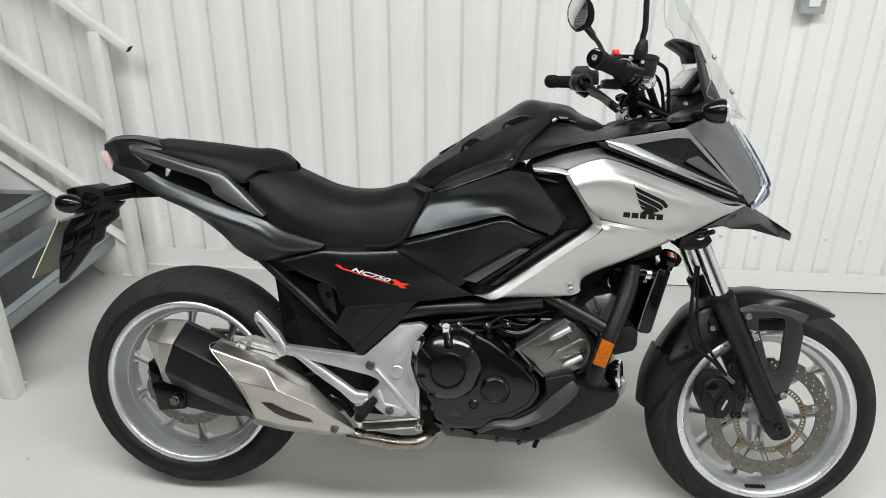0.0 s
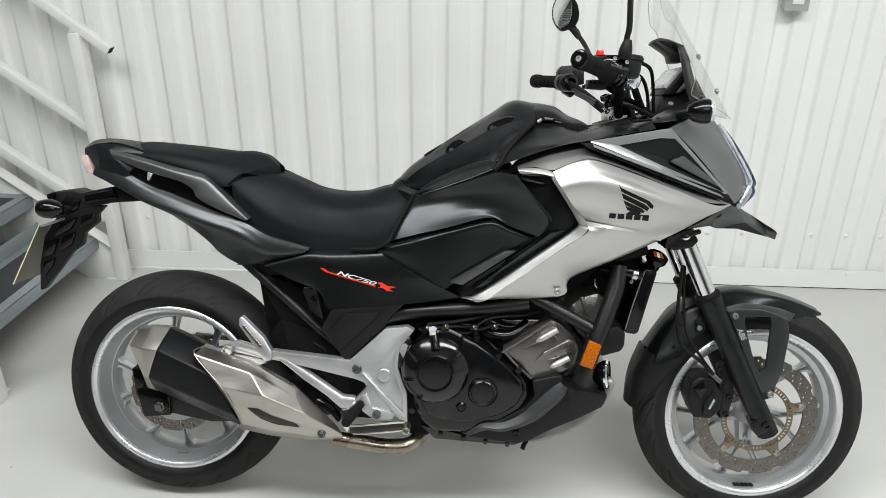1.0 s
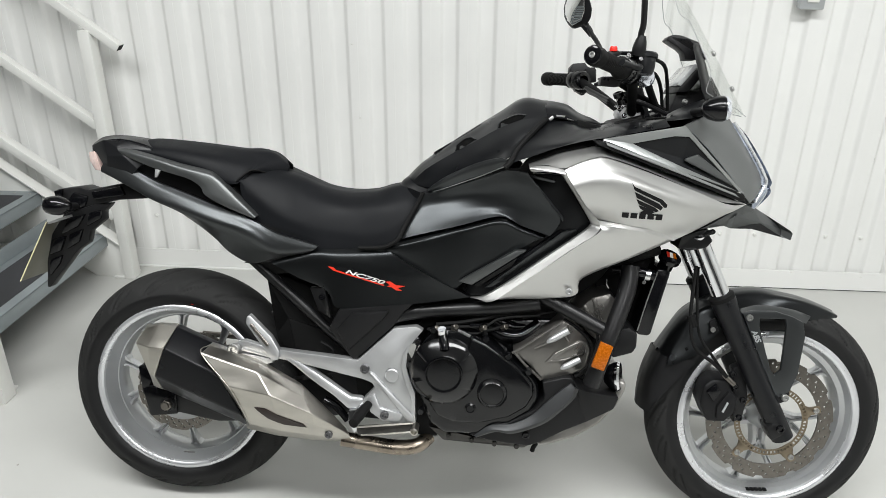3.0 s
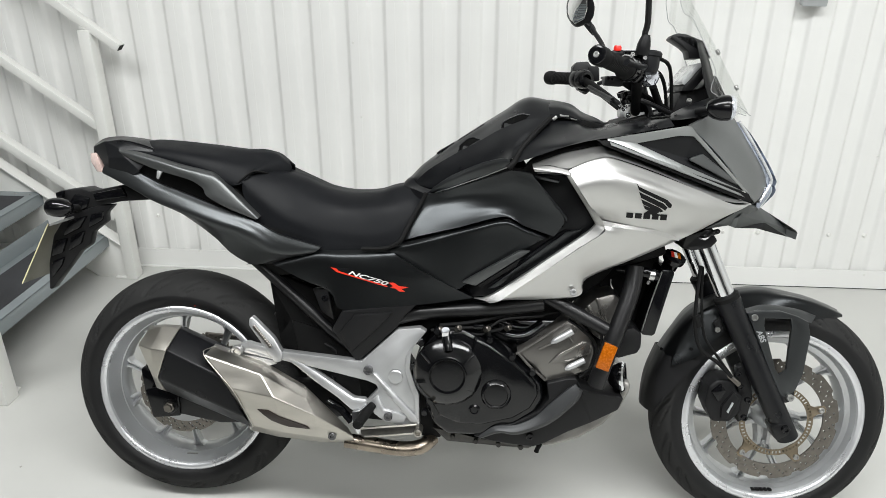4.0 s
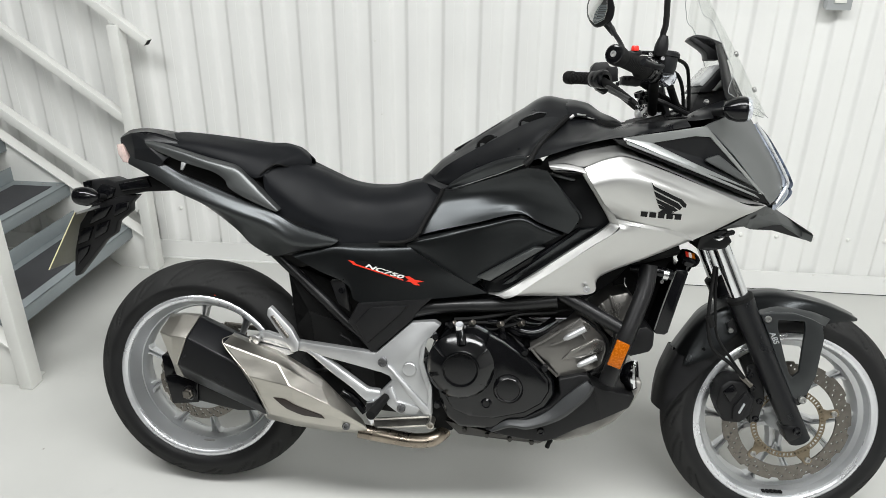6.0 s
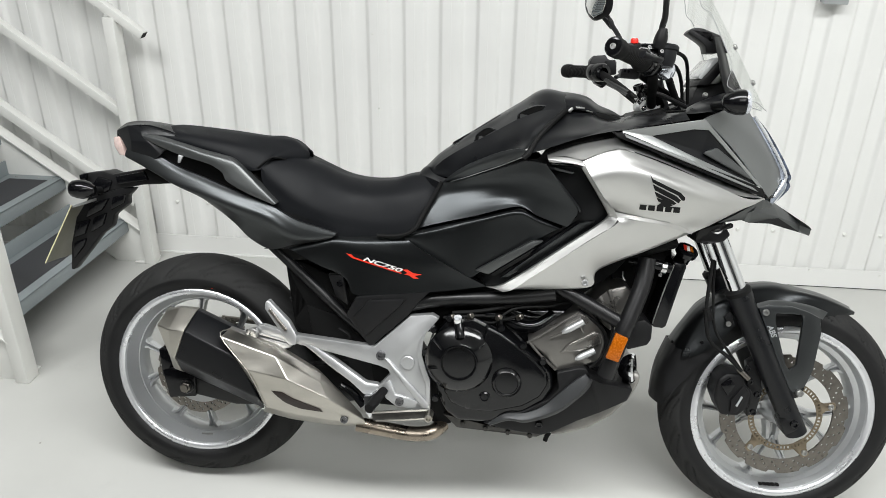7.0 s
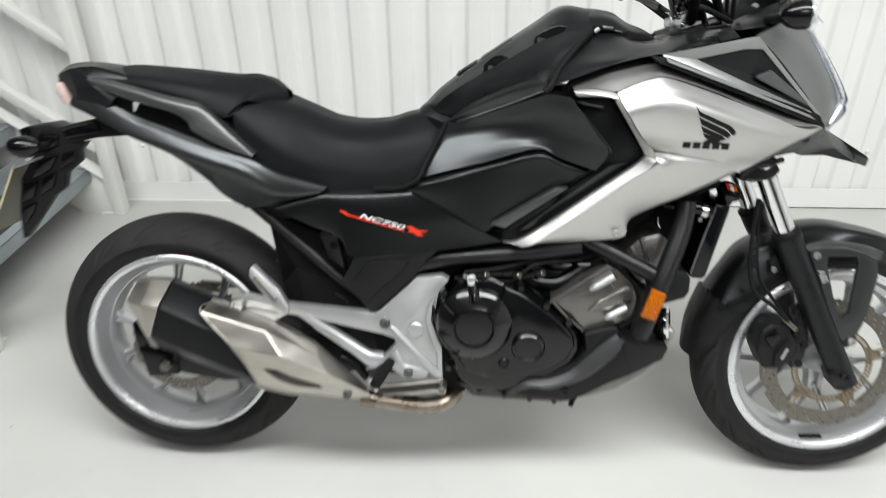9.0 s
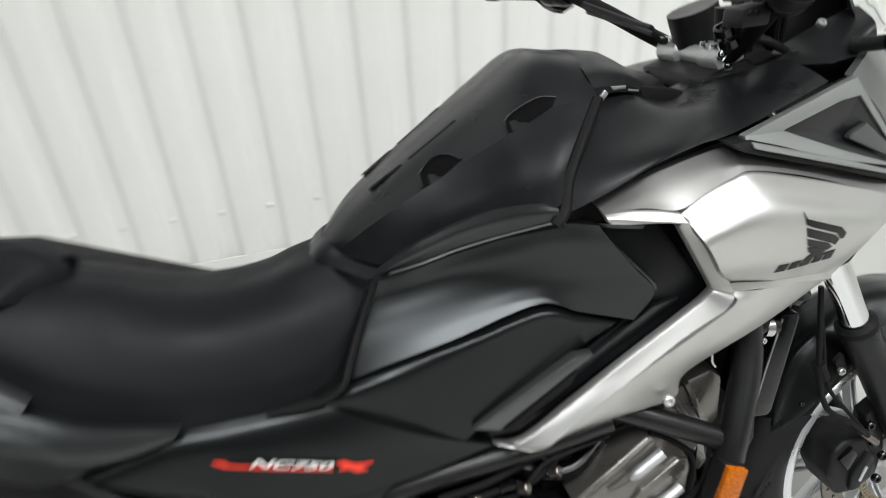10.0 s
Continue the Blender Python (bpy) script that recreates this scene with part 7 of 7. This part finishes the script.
part("instrument_hood", join(slab([(1.207, -0.055, 1.232), (1.214, -0.055, 1.241), (1.225, -0.055, 1.244), (1.243, -0.055, 1.242), (1.284, -0.055, 1.227), (1.304, -0.055, 1.188), (1.293, -0.055, 1.193), (1.269, -0.055, 1.221), (1.267, -0.055, 1.214), (1.283, -0.055, 1.188), (1.254, -0.055, 1.187), (1.25, -0.055, 1.203), (1.238, -0.055, 1.213)], 0.05, 0.004),), BLACK_PLASTIC, bike, "black instrument hood")
dash = part("instrument", slab([(1.243, -0.074, 1.126), (1.282, -0.074, 1.171), (1.301, -0.074, 1.172), (1.301, -0.074, 1.161), (1.265, -0.074, 1.112), (1.235, -0.074, 1.11)], 0.148, 0.005), BLACK_PLASTIC, bike, "black instrument with a pale display")
part("display", slab([(1.238, -0.072, 1.128), (1.239, -0.072, 1.136), (1.271, -0.072, 1.176), (1.279, -0.072, 1.176), (1.282, -0.072, 1.171), (1.245, -0.072, 1.125)], 0.144, 0.002), SCREEN_FACE, dash, "pale display face")
part("dash_mount", prism([(1.242, 1.117), (1.289, 1.118), (1.319, 1.152), (1.368, 1.066), (1.302, 1.051), (1.221, 1.053)], -0.055, 0.055, 0.006), BLACK_PLASTIC, bike)
part("cockpit_cover", net([[(1.196, -0.1, 1.048), (1.238, -0.11, 1.074), (1.306, -0.12, 1.102)], [(1.205, -0.15, 1.045), (1.241, -0.165, 1.065), (1.296, -0.16, 1.086)], [(1.221, -0.185, 1.048), (1.255, -0.185, 1.054), (1.297, -0.165, 1.065)]], 5, 4, 0.01), BLACK_SATIN, bike)
bolt(bike, (1.241, -0.135, 1.088), 0.006, ZINC, (0, -0.7, 0.7), name="cowl_bolt")

# ---- handlebar ----
bar_mid = Vector((1.128, -0.055, 1.062))
right_end, left_end = Vector((0.992, -0.420, 1.165)), Vector((0.961, 0.353, 1.156))
right_bend, left_bend = Vector((1.089, -0.270, 1.143)), Vector((1.034, 0.214, 1.148))
bar = part("handlebar", tube([right_end, right_bend, Vector((bar_mid.x - 0.008, -0.145, bar_mid.z + 0.012)), Vector((bar_mid.x, -0.10, bar_mid.z)), Vector((bar_mid.x, 0.01, bar_mid.z)),
                              Vector((bar_mid.x - 0.008, 0.055, bar_mid.z + 0.012)), left_bend, left_end], 0.0110, 8, 14), RUBBER_AND_SHADE, bike, "black steel handlebar")


def grip(end, bend, name):
    d = (bend - end).normalized()
    g = part(name, lathe([(0.0, -0.004), (0.0150, -0.004), (0.0190, -0.002), (0.0195, 0.002), (0.0195, 0.022), (0.0185, 0.026), (0.0160, 0.028), (0.0160, 0.034)] + [(0.0160 + 0.0012 * (k % 2), 0.036 + 0.0035 * k) for k in range(26)] + [(0.023, 0.130), (0.023, 0.136), (0.014, 0.137)], end, d, 28), RUBBER_AND_SHADE, bike, "ribbed black rubber grip")
    part("bar_end_weight", lathe([(0.006, -0.006), (0.0115, -0.0065), (0.0165, -0.0055), (0.0180, -0.003)], end, d, 24), BLACK_GLOSS, g)
    bolt(g, end - d * 0.004, 0.006, ZINC, tuple(-d), name="end_screw")
    return g, d


right_grip, rd = grip(right_end, right_bend, "throttle_grip")
left_grip, ld = grip(left_end, left_bend, "clutch_grip")


def housing(end, d, name, label):
    """Clamped control housing beside a grip."""
    return part(name, join(lathe([(0.018, 0.137), (0.0235, 0.139), (0.025, 0.146), (0.025, 0.160), (0.0235, 0.163), (0.0235, 0.166), (0.0255, 0.169), (0.0245, 0.186), (0.022, 0.190), (0.013, 0.191)], end, d, 26)), CASE_BLACK, bike, label)


right_switch = housing(right_end, rd, "throttle_housing", "black throttle housing with red kill switch")
part("kill_switch", lathe([(0.0080, 0), (0.0080, 0.006), (0.006, 0.010), (0, 0.010)], (1.049, -0.29, 1.184), (0, -0.1, 1), 18), RED_PLASTIC, right_switch, "red kill switch")
part("switch_top", slab([(1.034, -0.3, 1.183), (1.061, -0.29, 1.187), (1.067, -0.29, 1.176), (1.042, -0.3, 1.17)], 0.05, 0.005), BLACK_PLASTIC, right_switch)
box = part("bar_control_box", slab([(1.028, -0.29, 1.133), (1.069, -0.275, 1.135), (1.067, -0.275, 1.113), (1.026, -0.29, 1.115)], 0.035, 0.003), BLACK_PLASTIC, bike, "plain black control box under the grip")
for q in [(1.034, -0.292, 1.128), (1.042, -0.289, 1.127)]:
    bolt(box, q, 0.003, BLACK_GLOSS)
ls = left_end + ld * 0.160
left_switch = housing(left_end, ld, "switch_housing", "black switch housing with rocker buttons")
part("switch_body", slab([(1.014, 0.23, 1.177), (1.023, 0.23, 1.193), (1.055, 0.23, 1.196), (1.064, 0.23, 1.185), (1.087, 0.23, 1.179), (1.089, 0.23, 1.151), (1.074, 0.23, 1.145), (1.069, 0.23, 1.118), (1.054, 0.23, 1.112), (1.034, 0.23, 1.119), (1.017, 0.23, 1.143)], 0.05, 0.005), BLACK_PLASTIC, left_switch)
for pts, mt in (([(1.019, 0.275, 1.172), (1.032, 0.275, 1.18), (1.046, 0.275, 1.171), (1.042, 0.275, 1.152), (1.023, 0.275, 1.153)], BLACK_SATIN), ([(1.013, 0.285, 1.149), (1.029, 0.285, 1.146), (1.026, 0.285, 1.133), (1.017, 0.285, 1.134)], BLACK_GLOSS), ([(1.035, 0.245, 1.191), (1.054, 0.245, 1.196), (1.06, 0.245, 1.179), (1.039, 0.245, 1.176)], BLACK_GLOSS),
                ([(1.036, 0.255, 1.137), (1.063, 0.245, 1.142), (1.068, 0.245, 1.117), (1.056, 0.245, 1.107), (1.04, 0.255, 1.117)], BLACK_PLASTIC), ([(1.055, 0.225, 1.181), (1.082, 0.215, 1.184), (1.088, 0.215, 1.144), (1.063, 0.225, 1.141)], BLACK_PLASTIC), ([(1.017, 0.285, 1.184), (1.028, 0.275, 1.196), (1.041, 0.275, 1.194), (1.03, 0.285, 1.174)], BLACK_PLASTIC)):
    part("button", slab(pts, 0.035, 0.003), mt, left_switch)
reservoir = part("brake_reservoir", join(lathe([(0.0, -0.030), (0.020, -0.030), (0.024, -0.016), (0.025, 0.004), (0.0285, 0.005), (0.029, 0.012), (0.026, 0.016), (0, 0.0175)], (1.127, -0.215, 1.172), (0.05, 0.1, 1), 28)), BLACK_SATIN, bike, "round black brake fluid reservoir")
part("master_body", join(slab([(1.067, -0.245, 1.179), (1.134, -0.225, 1.177), (1.147, -0.215, 1.159), (1.134, -0.22, 1.154), (1.087, -0.24, 1.149), (1.069, -0.245, 1.153)], 0.030, 0.006), slab([(1.061, -0.25, 1.188), (1.099, -0.24, 1.189), (1.146, -0.22, 1.186), (1.147, -0.22, 1.182), (1.094, -0.24, 1.18), (1.061, -0.25, 1.181)], 0.02, 0.003)), CASE_BLACK, bike)
for q in [(1.087, -0.252, 1.18), (1.114, -0.247, 1.173), (1.084, -0.252, 1.165)]:
    bolt(bike, q, 0.0045, CLAMP, name="cover_screw")
part("brake_lever", tube([(1.106, -0.24, 1.159), (1.104, -0.3, 1.151), (1.075, -0.37, 1.15), (1.046, -0.42, 1.153)], 0.007, 6, 10, [0.008, 0.007, 0.006, 0.0075], 0.7), BLACK_SATIN, bike, "black brake lever")
part("clutch_lever", tube([tuple(ls + Vector((0.05, 0.0, -0.012))), tuple(ls + Vector((0.087, 0.035, 0.005))), tuple(ls + Vector((0.076, 0.115, 0.008)))], 0.0065, 6, 10, None, 0.7), BLACK_SATIN, bike)
part("lever_link", join(tube([(1.051, 0.145, 1.125), (1.075, 0.085, 1.107), (1.094, 0.015, 1.091)], 0.0055, 4, 8), tube([(1.057, 0.145, 1.114), (1.077, 0.065, 1.098), (1.09, 0.005, 1.085)], 0.004, 4, 8)), BLACK_FRAME, bike)
part("riser_clamp", join(lathe([(0.0, -0.075), (0.019, -0.075), (0.019, -0.028), (0.013, -0.024), (0.013, 0.024), (0.019, 0.028), (0.019, 0.075), (0.0, 0.075)], (bar_mid.x, -0.045, bar_mid.z - 0.004), (0, 1, 0), 18), cuboid(bar_mid.x - 0.014, bar_mid.x + 0.018, -0.118, -0.074, bar_mid.z - 0.06, bar_mid.z - 0.004, 0.006), cuboid(bar_mid.x - 0.014, bar_mid.x + 0.018, -0.016, 0.028, bar_mid.z - 0.06, bar_mid.z - 0.004, 0.006)), ALU, bike, "bare metal bar clamp with bright bolts")
for dx, dy in ((-0.014, -0.108), (0.016, -0.108), (-0.014, -0.084), (0.016, -0.084), (-0.014, -0.006), (0.016, -0.006), (-0.014, 0.018), (0.016, 0.018)):
    bolt(bike, (bar_mid.x + dx, dy, bar_mid.z + 0.013), 0.0055, CHROME, (0, 0, 1), name="clamp_bolt")
part("cable_guide", tube([(1.096, -0.17, 1.094), (1.142, -0.16, 1.083), (1.204, -0.12, 1.06)], 0.0055, 4, 8), BLACK_PLASTIC, bike)
part("bar_riser", tube([(1.135, -0.1, 1.119), (1.136, -0.1, 1.08), (1.141, -0.1, 1.037)], 0.016, 3, 12), BLACK_PLASTIC, bike)
part("steering_stem", tube([(1.134, -0.02, 1.115), (1.156, -0.02, 1.047), (1.213, -0.02, 0.886), (1.294, -0.02, 0.759)], 0.034, 4, 16), BLACK_FRAME, bike)
part("top_yoke", loft([[(1.082, y, 1.022), (1.088, y, 1.040), (1.150, y, 1.058), (1.168, y, 1.040), (1.150, y, 1.018)] for y in (-0.125, -0.09, -0.045, 0.0, 0.03)], True, 0.004), BLACK_PLASTIC, bike)
for q in [(1.093, -0.155, 1.069), (1.105, -0.15, 1.054), (1.113, -0.215, 1.127)]:
    bolt(bike, q, 0.0055, CHROME, (-0.3, -0.7, 0.6), name="clamp_bolt")
for q in [(1.085, -0.17, 1.1), (1.095, -0.165, 1.086)]:
    part("cable_collar", lathe([(0.008, -0.006), (0.0115, -0.005), (0.0115, 0.005), (0.008, 0.006)], q, (0.35, 0.2, -0.9), 16, True), CASE_BLACK, bike)
part("key_switch", lathe([(0.022, -0.03), (0.022, 0.004), (0.016, 0.006), (0.012, 0.003), (0, 0.003)], (1.188, -0.04, 1.057), (-0.4, -0.3, 0.87), 20), BLACK_GLOSS, bike)
part("cockpit_fill", prism([(1.09, 1.03), (1.115, 1.045), (1.217, 1.055), (1.299, 1.051), (1.329, 1.018), (1.25, 1.002), (1.099, 1.011)], -0.12, 0.03, 0.006), RUBBER_AND_SHADE, bike)
part("bar_sensor", lathe([(0.012, -0.02), (0.020, -0.012), (0.022, 0.0), (0.020, 0.012), (0.010, 0.020), (0, 0.021)], (1.134, -0.2, 1.137), (0.5, -0.8, 0.1), 8), LENS_CLEAR, bike, "bright faceted brake switch cover")
for pts, r in (([(1.147, -0.22, 1.176), (1.179, -0.18, 1.164), (1.199, -0.13, 1.132), (1.212, -0.1, 1.068)], 0.0042), ([(1.138, -0.2, 1.155), (1.166, -0.17, 1.142), (1.187, -0.13, 1.113), (1.2, -0.1, 1.068)], 0.0042), ([(1.148, -0.18, 1.119), (1.163, -0.15, 1.099), (1.184, -0.12, 1.068)], 0.0085),
               ([(1.073, -0.22, 1.126), (1.114, -0.16, 1.11), (1.163, -0.12, 1.087), (1.203, -0.1, 1.068)], 0.0075), ([(1.104, -0.21, 1.127), (1.122, -0.15, 1.098), (1.149, -0.1, 1.06)], 0.012),
               ([(1.058, 0.225, 1.144), (1.068, 0.145, 1.114), (1.092, 0.065, 1.095), (1.12, 0.005, 1.067)], 0.006), ([(1.092, -0.15, 1.096), (1.103, -0.16, 1.096)], 0.006)):
    part("control_cable", tube(pts, r, 7, 8), RUBBER_AND_SHADE, bike)

# mirrors
def mirror_unit(stem, outer, inner, label):
    head = part("mirror", slab(outer, 0.030, 0.008, 3), BLACK_PLASTIC, bike, label)
    part("mirror_glass", slab([(x - 0.003, y - 0.005, z) for x, y, z in inner], 0.004, 0.0004), MIRROR, head, "clean mirror glass")
    part("mirror_stem", tube(stem, 0.0066, 6, 10), BLACK_FRAME, bike)
    return head


mirror_unit([(1.099, 0.215, 1.221), (1.089, 0.255, 1.252), (1.074, 0.275, 1.278), (1.06, 0.29, 1.305)], [(1.001, 0.345, 1.361), (1.005, 0.335, 1.381), (1.012, 0.327, 1.393), (1.048, 0.275, 1.39), (1.062, 0.257, 1.368), (1.069, 0.249, 1.343), (1.068, 0.253, 1.318), (1.059, 0.267, 1.302), (1.029, 0.31, 1.295), (1.016, 0.327, 1.308), (1.004, 0.341, 1.331)],
            [(1.005, 0.335, 1.36), (1.01, 0.326, 1.378), (1.015, 0.318, 1.387), (1.044, 0.276, 1.384), (1.052, 0.266, 1.366), (1.052, 0.269, 1.336), (1.047, 0.28, 1.313), (1.026, 0.312, 1.303), (1.013, 0.327, 1.318), (1.006, 0.335, 1.337)], "black framed mirror above the clutch lever")
part("stem_collar", tube([(1.049, 0.287, 1.304), (1.065, 0.29, 1.292), (1.075, 0.283, 1.275)], 0.010, 3, 10, [0.008, 0.011, 0.008]), BLACK_PLASTIC, bike)
mirror_unit([(1.112, -0.238, 1.209), (1.112, -0.241, 1.225), (1.114, -0.25, 1.245), (1.109, -0.27, 1.292), (1.104, -0.29, 1.322)], [(1.062, -0.36, 1.326), (1.066, -0.355, 1.363), (1.112, -0.335, 1.375), (1.138, -0.325, 1.354), (1.134, -0.33, 1.321), (1.099, -0.345, 1.305)],
            [(1.066, -0.361, 1.327), (1.071, -0.356, 1.358), (1.106, -0.338, 1.369), (1.127, -0.33, 1.351), (1.124, -0.334, 1.325), (1.096, -0.347, 1.311)], "black framed mirror above the brake lever")
part("mirror_adapter", tube([(1.109, -0.235, 1.18), (1.111, -0.237, 1.195), (1.113, -0.239, 1.209), (1.115, -0.24, 1.221)], 0.012, 3, 12, [0.0135, 0.0145, 0.012, 0.008]), BLACK_PLASTIC, bike)


# ---- decals ----
def lettering(text, at, right, up, size, mat, parent, name, shear=0.0, stretch=1.0, on=None):
    cu = bpy.data.curves.new(name, "FONT")
    cu.body, cu.size, cu.extrude, cu.shear = text, size, 0.0004, shear
    cu.offset = 0.0004
    tmp = new(name, cu)
    me = bpy.data.meshes.new_from_object(tmp)
    bpy.data.objects.remove(tmp)
    bm = bmesh.new()
    bm.from_mesh(me)
    r, u = Vector(right).normalized(), Vector(up)
    u = (u - r * r.dot(u)).normalized()
    o = r.cross(u)
    for v in bm.verts:
        v.co = Vector(at) + r * (v.co.x * stretch) + u * v.co.y + o * v.co.z
    if on:
        settle(bm, BVHTree.FromPolygons([v.co for v in on.data.vertices], [p.vertices for p in on.data.polygons]), 0.0032)
    return part(name, bm, mat, parent)


def sticker(pts, mat, parent, name, off=0.0012):
    return part(name, laid_on(pts, parent, off), mat, parent)


a, b = [Vector(q) for q in [(0.461, -0.184, 0.675), (0.57, -0.193, 0.649)]]
up = Vector((0.461, -0.183, 0.684)) - Vector((0.461, -0.183, 0.67))
sticker([(0.426, -0.181, 0.683), (0.468, -0.184, 0.685), (0.574, -0.193, 0.659), (0.583, -0.193, 0.651), (0.564, -0.193, 0.646), (0.444, -0.183, 0.678)], DECAL_BLACK, side_cover, "decal_black")
sticker([(0.426, -0.183, 0.685), (0.44, -0.183, 0.683), (0.446, -0.184, 0.677), (0.564, -0.194, 0.648), (0.564, -0.194, 0.645), (0.44, -0.184, 0.675)], RED, side_cover, "decal_red", 0.0022)
sticker([(0.567, -0.194, 0.656), (0.578, -0.194, 0.657), (0.592, -0.195, 0.649), (0.614, -0.196, 0.647), (0.596, -0.195, 0.642), (0.606, -0.196, 0.636), (0.592, -0.195, 0.636), (0.582, -0.195, 0.643), (0.57, -0.194, 0.644), (0.578, -0.194, 0.648)], RED, side_cover, "decal_red_cross", 0.0022)
lettering("NC750", a + Vector((0.006, -0.0025, -0.003)), b - a, up, 0.0140, DECAL_WHITE, side_cover, "lettering", 0.35, 2.3, side_cover)

# plain shapes in place of the maker's wing mark and name
for pts in ([(1.104, -0.27, 0.917), (1.11, -0.27, 0.908), (1.135, -0.27, 0.897), (1.176, -0.27, 0.879), (1.188, -0.27, 0.868), (1.187, -0.27, 0.861), (1.181, -0.27, 0.862), (1.17, -0.27, 0.873), (1.117, -0.27, 0.897), (1.11, -0.27, 0.901)], [(1.111, -0.27, 0.897), (1.168, -0.27, 0.871), (1.179, -0.27, 0.862), (1.175, -0.27, 0.855), (1.163, -0.27, 0.862), (1.117, -0.27, 0.884)],
            [(1.117, -0.27, 0.881), (1.161, -0.27, 0.862), (1.171, -0.27, 0.854), (1.164, -0.27, 0.851), (1.123, -0.27, 0.87)], [(1.123, -0.27, 0.868), (1.154, -0.27, 0.857), (1.163, -0.27, 0.85), (1.155, -0.27, 0.848), (1.129, -0.27, 0.859)], [(1.128, -0.27, 0.849), (1.138, -0.27, 0.857), (1.161, -0.27, 0.847), (1.167, -0.27, 0.846), (1.166, -0.27, 0.843)]):
    sticker(pts, DECAL_BLACK, fairing, "wing_stripe")
NAME = [(1.089, -0.27, 0.853), (1.184, -0.27, 0.848), (1.185, -0.27, 0.832), (1.09, -0.27, 0.839)]
for k in range(5):
    f0, f1 = k / 5 + 0.015, (k + 1) / 5 - 0.03
    p, q, r, s = [Vector(v) for v in NAME]
    p, q, s, r = p.lerp(s, 0.16), q.lerp(r, 0.16), p.lerp(s, 1.0), q.lerp(r, 1.0)
    sticker([p.lerp(q, f0), p.lerp(q, f1), s.lerp(r, f1), s.lerp(r, f0)], DECAL_BLACK, fairing, "name_bar")

a, b = Vector((1.448, -0.121, 0.549)), Vector((1.474, -0.121, 0.498))
lettering("ABS", a, b - a, Vector((0.9, 0, 0.45)), 0.0185, BOX_GREY, stay, "lettering", 0.2, 1.0)
